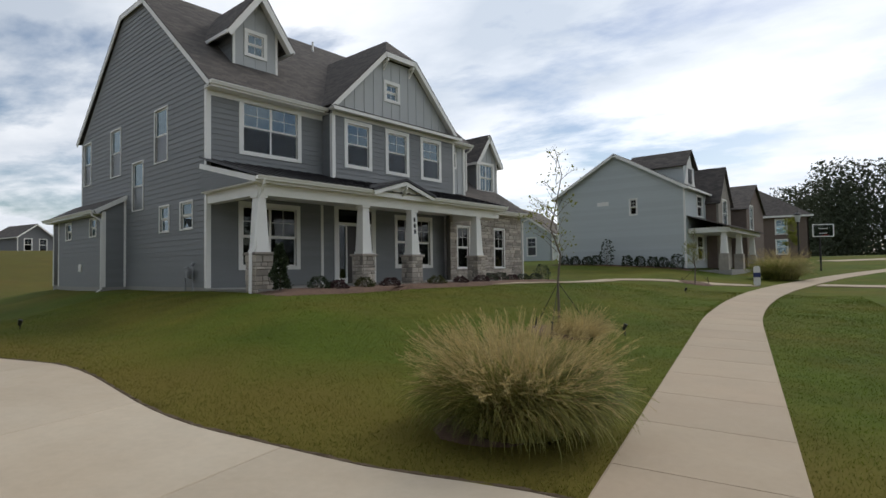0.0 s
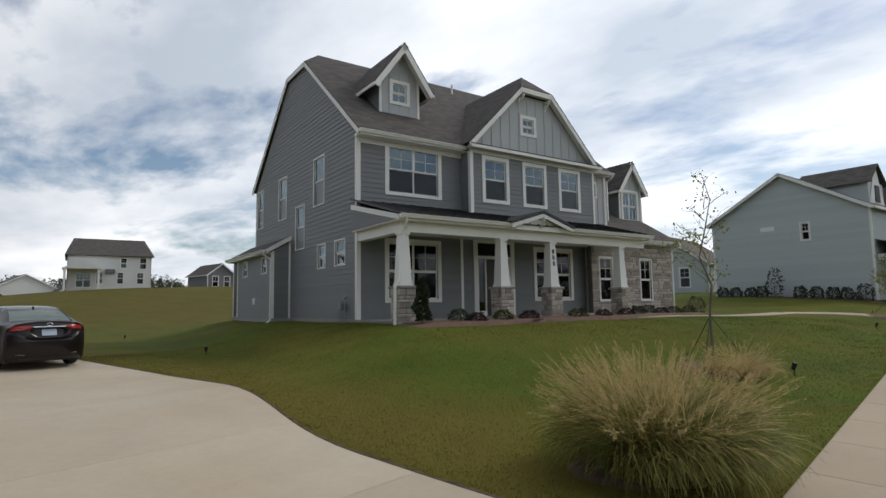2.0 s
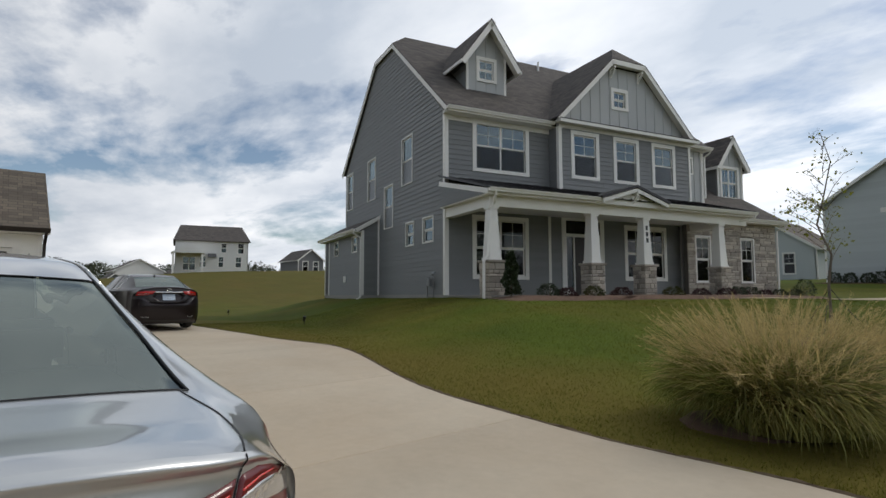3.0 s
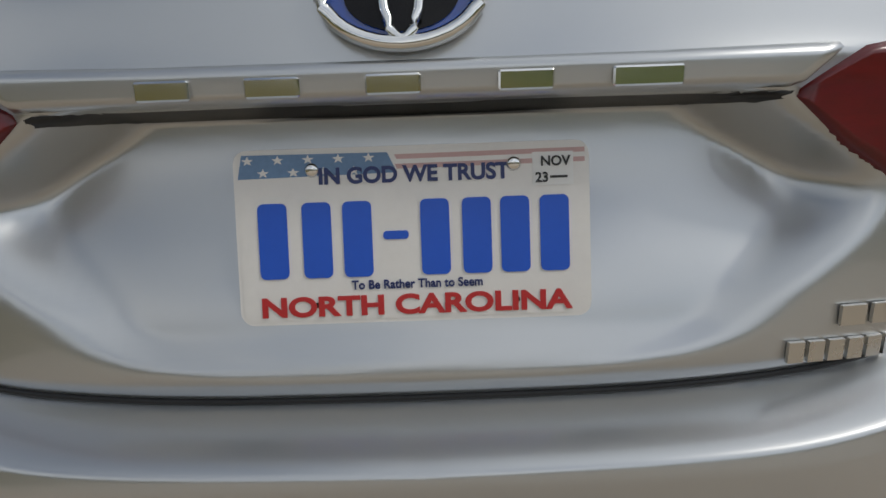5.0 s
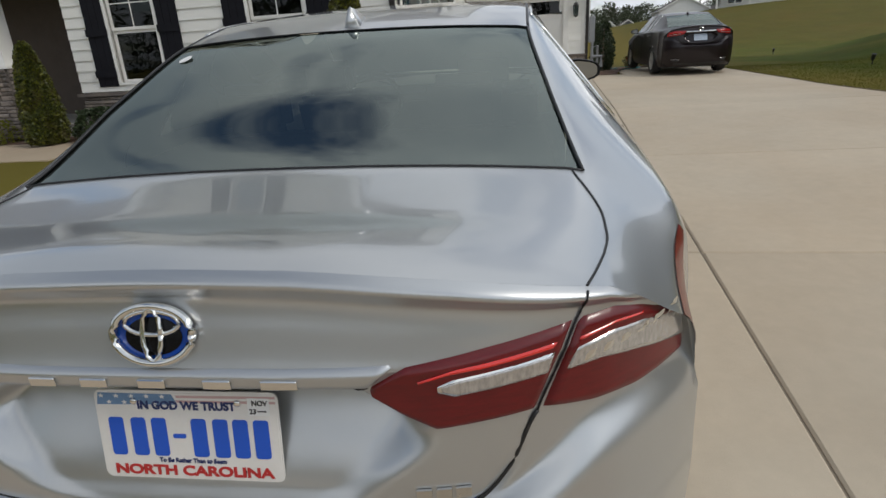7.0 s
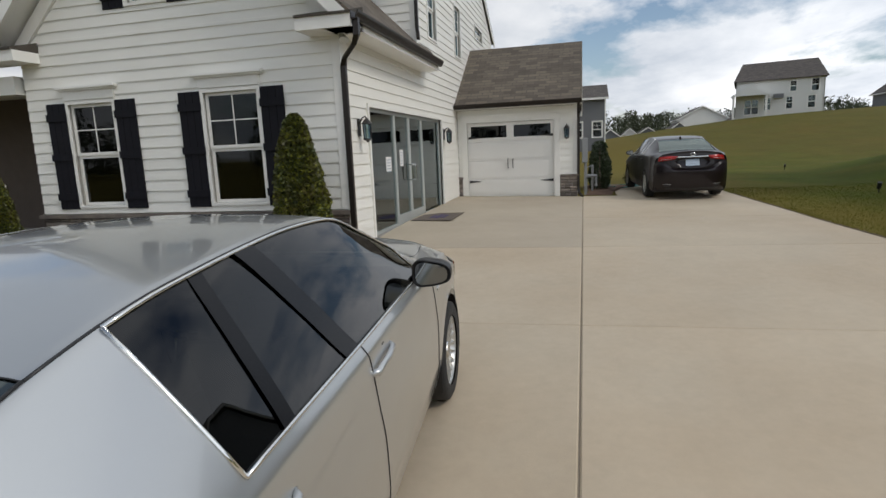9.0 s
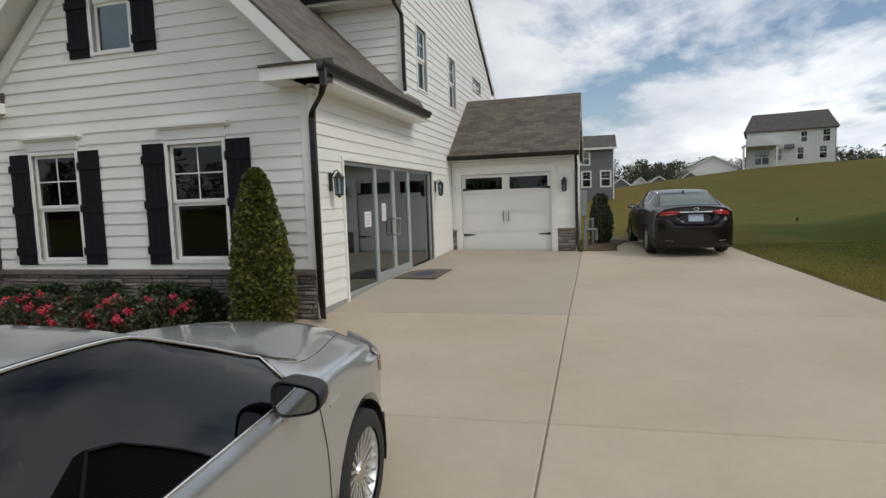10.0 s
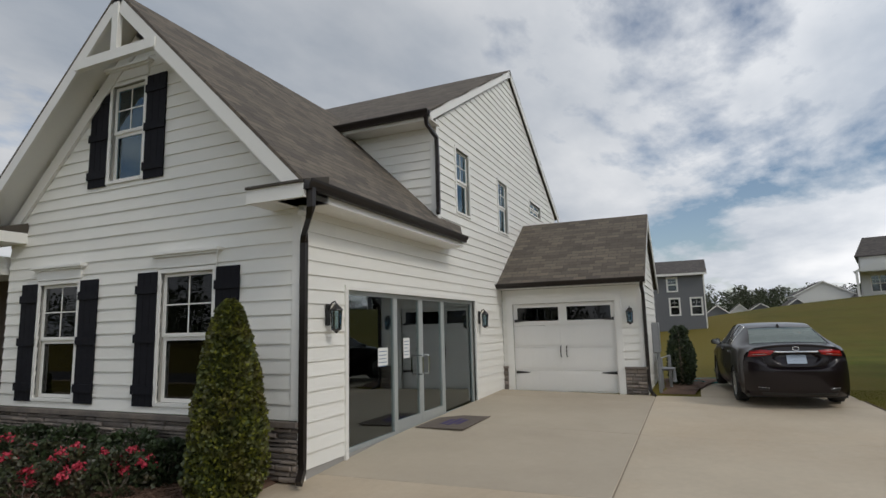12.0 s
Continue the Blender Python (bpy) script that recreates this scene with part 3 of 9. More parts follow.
gt_.links.new(g_mx.outputs["Result"], g_b.inputs["Base Color"])


def dry_verge(m, colour):
    """The grass has dried out in a ragged strip beside the driveway."""
    t = m.node_tree
    b = t.nodes["Principled BSDF"]
    src = b.inputs["Base Color"].links[0].from_socket
    co = t.nodes.new("ShaderNodeTexCoord")
    sp = t.nodes.new("ShaderNodeSeparateXYZ")
    no = t.nodes.new("ShaderNodeTexNoise")
    no.inputs["Scale"].default_value, no.inputs["Detail"].default_value = 0.55, 5.0
    t.links.new(co.outputs["Object"], sp.inputs[0])
    t.links.new(co.outputs["Object"], no.inputs["Vector"])
    ad = t.nodes.new("ShaderNodeMath")
    ad.operation = "MULTIPLY_ADD"
    ad.inputs[1].default_value = 2.6
    t.links.new(no.outputs[0], ad.inputs[0])
    t.links.new(sp.outputs["Y"], ad.inputs[2])
    mr = t.nodes.new("ShaderNodeMapRange")
    for k, v in (("From Min", 9.6), ("From Max", 7.3), ("To Min", 0.0), ("To Max", 0.8)):
        mr.inputs[k].default_value = v
    t.links.new(ad.outputs[0], mr.inputs["Value"])
    mx = t.nodes.new("ShaderNodeMix")
    mx.data_type = "RGBA"
    mx.inputs["B"].default_value = (*colour, 1)
    t.links.new(mr.outputs["Result"], mx.inputs[0])
    t.links.new(src, mx.inputs["A"])
    t.links.new(mx.outputs["Result"], b.inputs["Base Color"])


dry_verge(M_GROUND, (0.145, 0.112, 0.024))
dry_verge(M_LAWN, (0.175, 0.136, 0.029))
ground = tagged(raw("ground", gv, gf, M_GROUND, None, smooth=True), "mown green lawn with straw-coloured patches rolling over low slopes", "ground", kind="structure")


def slab(parent, xs, ys, lift, material, name="slab", deep=0.07):
    """A concrete bay between two x and two edge functions of x, with its worn arris; it follows the ground."""
    x0, x1 = xs
    lo, hi = ys
    n = max(2, int((x1 - x0) / 0.5) + 1)
    m = max(2, int((hi(x0) - lo(x0)) / 0.6) + 1)
    vs, fs = [], []
    g = 0.006
    b = 0.010
    us = [0.0, b / (x1 - x0)] + [i / n for i in range(1, n)] + [1 - b / (x1 - x0), 1.0]
    for i, u in enumerate(us):
        x = x0 + g + (x1 - x0 - 2 * g) * u
        ya, yb = lo(x) + g, hi(x) - g
        vsr = [0.0, b / (yb - ya)] + [j / m for j in range(1, m)] + [1 - b / (yb - ya), 1.0]
        for j, v in enumerate(vsr):
            y = ya + (yb - ya) * v
            edge = i in (0, len(us) - 1) or j in (0, len(vsr) - 1)
            vs.append((x, y, land(x, y) + lift - (0.008 if edge else 0)))
    c = len(vsr)
    for i in range(len(us) - 1):
        for j in range(c - 1):
            k = i * c + j
            fs.append((k, k + c, k + c + 1, k + 1))
    rim = [i for i in range(c)] + [i * c + c - 1 for i in range(1, len(us))] + [(len(us) - 1) * c + j for j in range(c - 2, -1, -1)] + [i * c for i in range(len(us) - 2, 0, -1)]
    base = len(vs)
    for i in rim:
        vs.append((vs[i][0], vs[i][1], vs[i][2] - deep))
    for i in range(len(rim)):
        j = (i + 1) % len(rim)
        fs.append((rim[i], rim[j], base + j, base + i))
    return raw(name, vs, fs, material, parent)


drive = thing("driveway", pose(0, 0, 0), "pale tan concrete driveway in broad jointed bays with faint stains", "driveway", kind="structure")
joints = [-16.4, -15.45, -12.2, -8.95, -5.58, -2.92, 0.0]
for a, b in zip(joints, joints[1:]):
    slab(drive, (a, b), (lambda x: 1.45, north_edge), 0.015, M_CONC)
    if b <= -8.9:
        slab(drive, (max(a, -16.52), b), (lambda x: -2.05, lambda x: 1.45), 0.015, M_CONC2)
    else:
        slab(drive, (a, b), (lambda x: -2.35, lambda x: 1.45), 0.015, M_CONC)
slab(drive, (-20.8, -16.4), (lambda x: 2.35, lambda x: 5.15), 0.015, M_CONC)
slab(drive, (1.53, ROAD_X - 0.05), (lambda x: -2.35, lambda x: 1.45), 0.015, M_CONC)
slab(drive, (1.53, ROAD_X - 0.05), (lambda x: 1.45, lambda x: 4.7 + 0.5 * smooth(3.5, 6.4, x)), 0.015, M_CONC)

# the joints are filled a little below the bays
M_JOINT = mat("joint_filler", (0.21, 0.175, 0.13), 0.95, 0.25, 6)
jv, jf = [], []
jx = list(np.arange(-16.3, 6.3, 0.5))
for x in jx:
    top_y = north_edge(x) - 0.03 if x < 1.6 else 4.6
    for k in range(16):
        y = -2.0 + (top_y + 2.0) * k / 15
        jv.append((x, y, land(x, y) + 0.003))
for i in range(len(jx) - 1):
    for k in range(15):
        q = i * 16 + k
        jf.append((q, q + 16, q + 17, q + 1))
raw("joint_filler", jv, jf, M_JOINT, drive)

pavement = thing("pavement", pose(0, 0, 0), "narrow tan concrete sidewalk of square bays curving away past the lawns", "sidewalk", kind="structure")
yy = -26.5
while yy < 66:
    y1 = yy + 1.53
    c0, c1 = walk_x(yy), walk_x(y1)
    vs = []
    # one bay, skewed to the curve
    bm = bmesh.new()
    g = 0.006
    top = []
    for v, c in ((yy + g, c0), ((yy + y1) / 2, (c0 + c1) / 2), (y1 - g, c1)):
        for dx in (-0.785, -0.765, 0, 0.765, 0.785):
            x = c + dx
            e = abs(dx) > 0.775
            top.append(bm.verts.new((x, v, land(x, v) + 0.018 - (0.006 if e else 0))))
    for r in range(2):
        for k in range(4):
            bm.faces.new((top[r * 5 + k], top[r * 5 + k + 1], top[r * 5 + k + 6], top[r * 5 + k + 5]))
    ret = bmesh.ops.extrude_face_region(bm, geom=list(bm.faces))
    for q in ret["geom"]:
        if isinstance(q, bmesh.types.BMVert):
            q.co.z -= 0.07
    part("slab", bm, M_WALK, pavement)
    yy = y1


def path_strip(name, pts, wide, label, step=1.4, material=None):
    """A narrow footpath of bays along a line of points."""
    t = thing(name, pose(0, 0, 0), label, "footpath", kind="structure")
    pts = [Vector(p) for p in pts]
    for a, b in zip(pts, pts[1:]):
        n = max(1, round((b - a).length / step))
        side = Vector((-(b - a).y, (b - a).x)).normalized() * wide / 2
        for i in range(n):
            p, q = a.lerp(b, i / n), a.lerp(b, (i + 1) / n)
            d = (q - p).normalized() * 0.006
            bm = bmesh.new()
            c = [p - side + d, q - side - d, q + side - d, p + side + d]
            hexa(bm, [(v.x, v.y, land(v.x, v.y) - 0.05) for v in c] + [(v.x, v.y, land(v.x, v.y) + 0.03) for v in c])
            part("slab", bm, material or M_WALK, t)
    return t


path_strip("footpath", [(-9.4, 18.2), (-8.4, 20.5), (-6.6, 26.2), (-5.0, 31.4), (1.6, 34.6)], 1.1, "pale concrete footpath from the porch across the lawn to the sidewalk")
path_strip("footpath", [(4.6, 36.2), (7.6, 35.2), (10.5, 34.6)], 1.3, "pale concrete footpath branching from the sidewalk to the street")
path_strip("footpath", [(9.0, 72.0), (22.0, 79.0)], 3.6, "pale concrete drive of a far house")
path_strip("footpath", [(-7.35, -7.0), (-7.35, -13.0)], 1.55, "pale concrete footpath beside the planting bed of the white house")

# trimmed soil edge where the lawn meets the driveway
M_SOIL = mat("dark_edge_soil", (0.12, 0.085, 0.05), 0.95, 0.5, 14, 0.8, 60)
rge = random.Random(41)
ev_, ef_ = [], []
xs_e = list(np.arange(-16.3, -0.06, 0.09))
for x in xs_e:
    y = north_edge(x)
    o = 0.026 + rge.uniform(-.012, .014)
    for dy, dz in ((-0.006, 0.0), (0.004 + rge.uniform(0, .006), 0.014 + rge.uniform(-.005, .006)), (o, 0.022 + rge.uniform(-.008, .008)), (o + 0.03, -0.02)):
        ev_.append((x, y + dy, land(x, y + dy) + dz))
for i in range(len(xs_e) - 1):
    for j in range(3):
        k = i * 4 + j
        ef_.append((k, k + 4, k + 5, k + 1))
tagged(raw("soil_edge", ev_, ef_, M_SOIL), "dark trimmed soil edge between the lawn and the driveway", "soil edge", kind="structure")

# street beyond the verge, with a kerb
M_ASPH = mat("asphalt", (0.05, 0.05, 0.05), 0.9, 0.2, 2, 0.5, 120)
rv, rf = [], []
ys = [-300, -150, -80, -40, -20, 0, 10, 18, 24, 30, 36, 42, 50, 60, 72, 86]
for y in ys:
    for dx in (0.4, 3.5, 7.0):
        rv.append((road_x(y) + dx, y, land(road_x(y), y) - 0.14))
for j in range(len(ys) - 1):
    for i in range(2):
        k = j * 3 + i
        rf.append((k, k + 1, k + 4, k + 3))
tagged(raw("road", rv, rf, M_ASPH), "dark grey asphalt residential street behind a low kerb", "road", kind="structure")
bm = bmesh.new()
for a, b in zip(ys, ys[1:]):
    p = [(road_x(q) + dx, q, land(road_x(q), q) + dz) for dz in (-0.16, 0.0) for q, dx in ((a, 0), (b, 0), (b, 0.42), (a, 0.42))]
    hexa(bm, p)
tagged(part("kerb", bm, M_WALK), "low rolled concrete kerb along the street", "kerb", kind="structure")
# ---------------------------------------------------------------- the white house beside the driveway
WZ = 0.0
white = thing("white_house", pose(-8.6, -2.05, WZ, 0, 0, 90), "white lap-sided house with black shutters and brown shingle roofs", "house")
wf = Wall((0, 0, 0), (1, 0, 0), (0, -1, 0))        # gable end to the street
ws = Wall((0, 0, 0), (0, 1, 0), (1, 0, 0))         # long side to the driveway
G0 = 0.35
BASE = 1.06
APX, APZ = -2.95, 6.85                              # gable apex of the wall
gab = [(-5.9, BASE), (0, BASE), (0, 3.78), (APX, 6.72), (-5.9, 3.78)]
holes_f = [(-5.02, -4.12, 1.2, 2.92), (-2.36, -1.40, 1.2, 2.95), (-3.58, -2.88, 4.42, 5.92)]
core = wall_body(wf, [(-5.9, G0), (0, G0), (0, 4.12), (APX, 6.94), (-5.9, 4.12)], holes_f, white, M_INNER)
siding(wf, [(-5.9, BASE), (-0.10, BASE), (-0.10, 4.0), (APX, 6.80), (-5.9, 3.98)], holes_f, core, M_WHITE)
bm = bmesh.new()
wf.box(bm, -0.10, 0.0, 0.0, 0.032, BASE, 4.05)
ws.box(bm, -0.032, 0.10, 0.0, 0.03, G0, 3.62)
part("corner_board", bm, M_WTRIM, white)
for h, bl in zip(holes_f, (0, 0, 0)):
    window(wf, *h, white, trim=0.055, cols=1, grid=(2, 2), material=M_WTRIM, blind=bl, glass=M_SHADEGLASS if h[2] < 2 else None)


def shutter(w, s0, s1, z0, z1, parent):
    """Board-and-batten shutter: three upright boards and three battens."""
    bm = bmesh.new()
    b = (s1 - s0) / 3
    for i in range(3):
        w.box(bm, s0 + i * b + 0.003, s0 + (i + 1) * b - 0.003, 0.022, 0.045, z0, z1)
    sh = part("shutter", bm, M_SHUTTER, parent, "black board-and-batten shutter")
    for k in (0.12, 0.5, 0.87):
        bm = bmesh.new()
        zc = z0 + (z1 - z0) * k
        w.box(bm, s0 - 0.012, s1 + 0.012, 0.045, 0.066, zc - 0.06, zc + 0.06)
        part("batten", bm, M_SHUTTER, sh)


for s0, s1, z0, z1 in holes_f:
    wd = 0.40
    shutter(wf, s0 - 0.06 - wd, s0 - 0.06, z0 - 0.06, z1 + 0.03, white)
    shutter(wf, s1 + 0.06, s1 + 0.06 + wd, z0 - 0.06, z1 + 0.03, white)
    bm = bmesh.new()
    wf.box(bm, s0 - 0.07, s1 + 0.07, 0.0, 0.05, z1 + 0.07, z1 + 0.22)
    wf.box(bm, s0 - 0.12, s1 + 0.12, 0.0, 0.085, z1 + 0.22, z1 + 0.25)
    wf.box(bm, s0 - 0.15, s1 + 0.15, 0.0, 0.12, z1 + 0.25, z1 + 0.29)
    part("window_head", bm, M_WTRIM, white, "white moulded window head")

# ledgestone plinth
bm = bmesh.new()
wf.box(bm, -5.9, 0.0, 0.0, 0.02, G0, 0.98)
plinth = part("plinth", bm, M_MORTAR, white, "brown ledgestone plinth")
stones(wf, -5.9, 0.02, G0, 0.97, plinth, M_STONE2, 5, rows=(0.04, 0.085), lens=(0.14, 0.46), depth=0.06)
bm = bmesh.new()
wf.box(bm, -5.95, 0.03, 0.0, 0.10, 0.985, 1.045)
part("sill_course", bm, M_STONE2, white, "dark cast stone sill course")

# long side: low part under the wing roof, then the two-storey part
Y_WING, Y_MAIN, Y_END, RX, RZ = 4.15, 4.15, 14.6, 9.3, 9.30
door_h = (0.99, 5.95, 0.42, 2.66)
holes_s = [door_h, (5.12, 5.86, 4.52, 5.90), (7.96, 8.70, 4.52, 5.86), (11.1, 12.4, 5.54, 5.92)]
side_poly = [(0, 0.35), (Y_END, 0.35), (Y_END, 6.05), (RX, RZ), (Y_MAIN, 6.25), (Y_MAIN, 3.78), (0, 3.78)]
core_s = wall_body(ws, side_poly, holes_s, white, M_INNER)
siding(ws, [(0.10, 0.47), (Y_END, 0.47), (Y_END, 5.95), (RX, RZ - 0.12), (Y_MAIN + 0.0, 6.2), (Y_MAIN, 3.72), (0.10, 3.72)], holes_s + [(8.05, 12.6, 0.3, 3.0)], core_s, M_WHITE)
for h in holes_s[1:3]:
    window(ws, *h, white, trim=0.05, grid=(2, 2), material=M_WTRIM, blind=0.48)
window(ws, *holes_s[3], white, trim=0.05, grid=(1, 1), material=M_WTRIM, cols=2)
bm = bmesh.new()
ws.box(bm, 0.0, Y_END, 0.0, 0.012, 0.3, 0.47)
part("foundation", bm, M_FOUND, white)

# glazed front: fixed light, two doors, fixed light
front = thing("glazed_front", pose(-8.6, -2.05, 0, 0, 0, 90), "aluminium-framed glass sales office entrance with a pair of doors", "storefront")
bm = bmesh.new()
s0, s1, z0, z1 = door_h
ws.box(bm, s0 - 0.06, s0, -0.02, 0.05, z0 - 0.03, z1 + 0.06)
ws.box(bm, s1, s1 + 0.06, -0.02, 0.05, z0 - 0.03, z1 + 0.06)
ws.box(bm, s0, s1, -0.02, 0.05, z1, z1 + 0.06)
part("casing", bm, M_WTRIM, front, "white painted opening trim")
M_ALU = mat("clear_anodised_aluminium", (0.50, 0.53, 0.52), 0.42, 0.06, 5, metal=0.45)
for a, b, door in ((0.99, 2.46, 0), (2.46, 3.41, 1), (3.41, 4.37, 2), (4.37, 5.95, 0)):
    bm = bmesh.new()
    f = 0.045 if not door else 0.075
    lowr = 0.09 if not door else 0.24
    d0, d1 = (-0.09, -0.03) if not door else (-0.085, -0.035)
    ws.box(bm, a + 0.002, a + f, d0, d1, z0, z1)
    ws.box(bm, b - f, b - 0.002, d0, d1, z0, z1)
    ws.box(bm, a + f, b - f, d0, d1, z1 - 0.06, z1)
    ws.box(bm, a + f, b - f, d0, d1, z0, z0 + lowr)
    pf = part("door_leaf" if door else "fixed_light", bm, M_ALU, front)
    bm = bmesh.new()
    ws.box(bm, a + f, b - f, -0.065, -0.057, z0 + lowr, z1 - 0.06)
    g = part("pane", bm, M_DOORGLASS, pf, "dark reflecting glass")
    g.visible_shadow = False
    if door:
        sh = b - 0.12 if door == 1 else a + 0.12
        bm = bmesh.new()
        tube(bm, [ws.p(sh, -0.035, 1.32), ws.p(sh, 0.04, 1.32), ws.p(sh, 0.05, 1.34), ws.p(sh, 0.05, 1.62), ws.p(sh, 0.04, 1.64), ws.p(sh, -0.035, 1.64)], 0.013)
        part("pull_handle", bm, M_CHROME, pf, "chrome pull handle")
        bm = bmesh.new()
        ws.box(bm, a + f, b - f, -0.12, -0.10, 1.40, 1.44)
        part("push_bar", bm, M_SATIN, pf)
M_PAPER = mat("paper_notice", (0.75, 0.75, 0.73), 0.8, 0.05, 5)
M_INK = mat("grey_blue_print", (0.12, 0.20, 0.30), 0.8, 0.05, 5)
for a, b, za, zb in ((2.78, 3.0, 1.62, 1.95), (1.95, 2.25, 1.55, 1.82)):
    bm = bmesh.new()
    ws.box(bm, a, b, -0.056, -0.054, za, zb)
    nt = part("notice", bm, M_PAPER, front, "paper notice taped to the glass")
    for k in range(5):
        bm = bmesh.new()
        zc = zb - 0.05 - k * 0.055
        ws.box(bm, a + 0.03, b - 0.03 - 0.02 * (k % 3), -0.0535, -0.053, zc - 0.012, zc)
        part("print_line", bm, M_INK, nt)

# interior seen through the glass: floor, rear wall, two stools
bm = bmesh.new()
block(bm, -5.75, -0.16, 0.16, 14.4, 0.30, 0.42)
part("floor", bm, M_FLOORIN, white)
bm = bmesh.new()
block(bm, -5.9, -0.16, 6.7, 6.8, 0.42, 3.6)
block(bm, -5.9, -0.16, 0.16, 6.8, 3.6, 3.7)
block(bm, -5.9, -5.8, 0.0, 14.6, 0.3, 3.78)
part("inner_wall", bm, M_INNER, white)
M_STEEL = mat("pale_steel_tube", (0.6, 0.6, 0.6), 0.35, 0.05, 5, metal=0.8)
for y, x in ((1.6, -1.1), (2.9, -1.35)):
    st = thing("bar_stool", pose(-8.6 - y, -2.05 + x, 0.42), "white bar stool on slim steel legs behind the glass", "stool", "stools in the sales office")
    for sx in (-1, 1):
        for sy in (-1, 1):
            bm = bmesh.new()
            tube(bm, [(sx * 0.22, sy * 0.22, 0), (sx * 0.13, sy * 0.13, 0.72)], 0.011)
            part("leg", bm, M_STEEL, st)
    bm = bmesh.new()
    block(bm, -0.19, 0.19, -0.19, 0.19, 0.72, 0.77)
    soften(bm, 0.02, 2)
    part("seat", bm, M_PAPER, st)

# roof of the wing
OH = 0.50
ev, ap = 3.83, 7.11
er = 0.42
roof_part("roof", [[(er, -OH, ev), (er, 4.4, ev), (APX, 12.0, ap), (APX, -OH, ap)],
                   [(-5.9 - er, 8.0, ev), (-5.9 - er, -OH, ev), (APX, -OH, ap), (APX, 12.0, ap)]], M_SHINGLE, white, "brown architectural shingles", 0.04)
# rake boards, soffit and truss
bm = bmesh.new()
for sx, ex in ((er, 1), (-5.9 - er, -1)):
    bar(bm, (sx, -OH + 0.018, ev - 0.02), (APX, -OH + 0.018, ap - 0.02), 0.034, 0.20, (0, 0, 1))
part("rake_board", bm, M_WTRIM, white)
bm = bmesh.new()
for sx in (er - 0.02, -5.9 - er + 0.02):
    a, b = Vector((sx, -OH + 0.036, ev - 0.17)), Vector((APX, -OH + 0.036, ap - 0.19))
    c, d = Vector((APX, -0.02, ap - 0.19)), Vector((sx, -0.02, ev - 0.17))
    hexa(bm, [a, b, c, d, a + Vector((0, 0, 0.02)), b + Vector((0, 0, 0.02)), c + Vector((0, 0, 0.02)), d + Vector((0, 0, 0.02))])
part("soffit", bm, M_WTRIM, white)
bm = bmesh.new()
block(bm, APX - 0.84, APX + 0.84, -OH - 0.02, -OH + 0.06, 6.04, 6.19)
block(bm, APX - 0.06, APX + 0.06, -OH - 0.02, -OH + 0.06, 6.19, 6.92)
part("gable_truss", bm, M_WTRIM, white, "white timber truss in the gable")
# frieze under rake on the wall, cornice returns
bm = bmesh.new()
for sx in (0.0, -5.9):
    bar(bm, (sx, -0.045, 3.98), (APX, -0.045, 6.80), 0.05, 0.20)
part("frieze", bm, M_WTRIM, white)
for sx, sg in ((er, 1), (-5.9 - er, -1)):
    bm = bmesh.new()
    xa, xb = sorted((sx, sx - sg * 0.84))
    block(bm, xa, xb, -OH, -0.02, 3.63, 3.80)
    part("cornice_return", bm, M_WTRIM, white, "white boxed cornice return")
    bm = bmesh.new()
    hexa(bm, [(xa, -OH - 0.03, 3.80), (xb, -OH - 0.03, 3.80), (xb, 0, 3.80), (xa, 0, 3.80), (xa, -OH - 0.03, 3.83), (xb, -OH - 0.03, 3.83), (xb, 0, 3.98), (xa, 0, 3.98)])
    part("return_cap", bm, M_SHINGLE, white)


def gutter(pts_a, pts_b, out, parent, material):
    """An ogee gutter between two points; out is the direction away from the wall."""
    a, b, o = Vector(pts_a), Vector(pts_b), Vector(out)
    bm = bmesh.new()
    prof = [(0, 0), (0, -0.115), (0.075, -0.115), (0.09, -0.07), (0.118, -0.03), (0.124, 0.0), (0.112, 0.0), (0.08, -0.06), (0.07, -0.1), (0.012, -0.1), (0.012, 0)]
    ra = [bm.verts.new(a + o * u + Vector((0, 0, v))) for u, v in prof]
    rb = [bm.verts.new(b + o * u + Vector((0, 0, v))) for u, v in prof]
    k = len(prof)
    for i in range(k):
        bm.faces.new((ra[i], ra[(i + 1) % k], rb[(i + 1) % k], rb[i]))
    bm.faces.new(ra)
    bm.faces.new(rb[::-1])
    return part("gutter", bm, material, parent)


def flat_pipe(bm, pts, wx, wy):
    """A rectangular downpipe along points."""
    pts = [Vector(p) for p in pts]
    rings = []
    for i, p in enumerate(pts):
        d = (pts[min(i + 1, len(pts) - 1)] - pts[max(i - 1, 0)]).normalized()
        a = Vector(wx)
        b = d.cross(a).normalized() * wy
        rings.append([bm.verts.new(p + q) for q in (-a - b, a - b, a + b, -a + b)])
    for p, q in zip(rings, rings[1:]):
        for k in range(4):
            bm.faces.new((p[k], p[(k + 1) % 4], q[(k + 1) % 4], q[k]))
    bm.faces.new(rings[0][::-1])
    bm.faces.new(rings[-1])


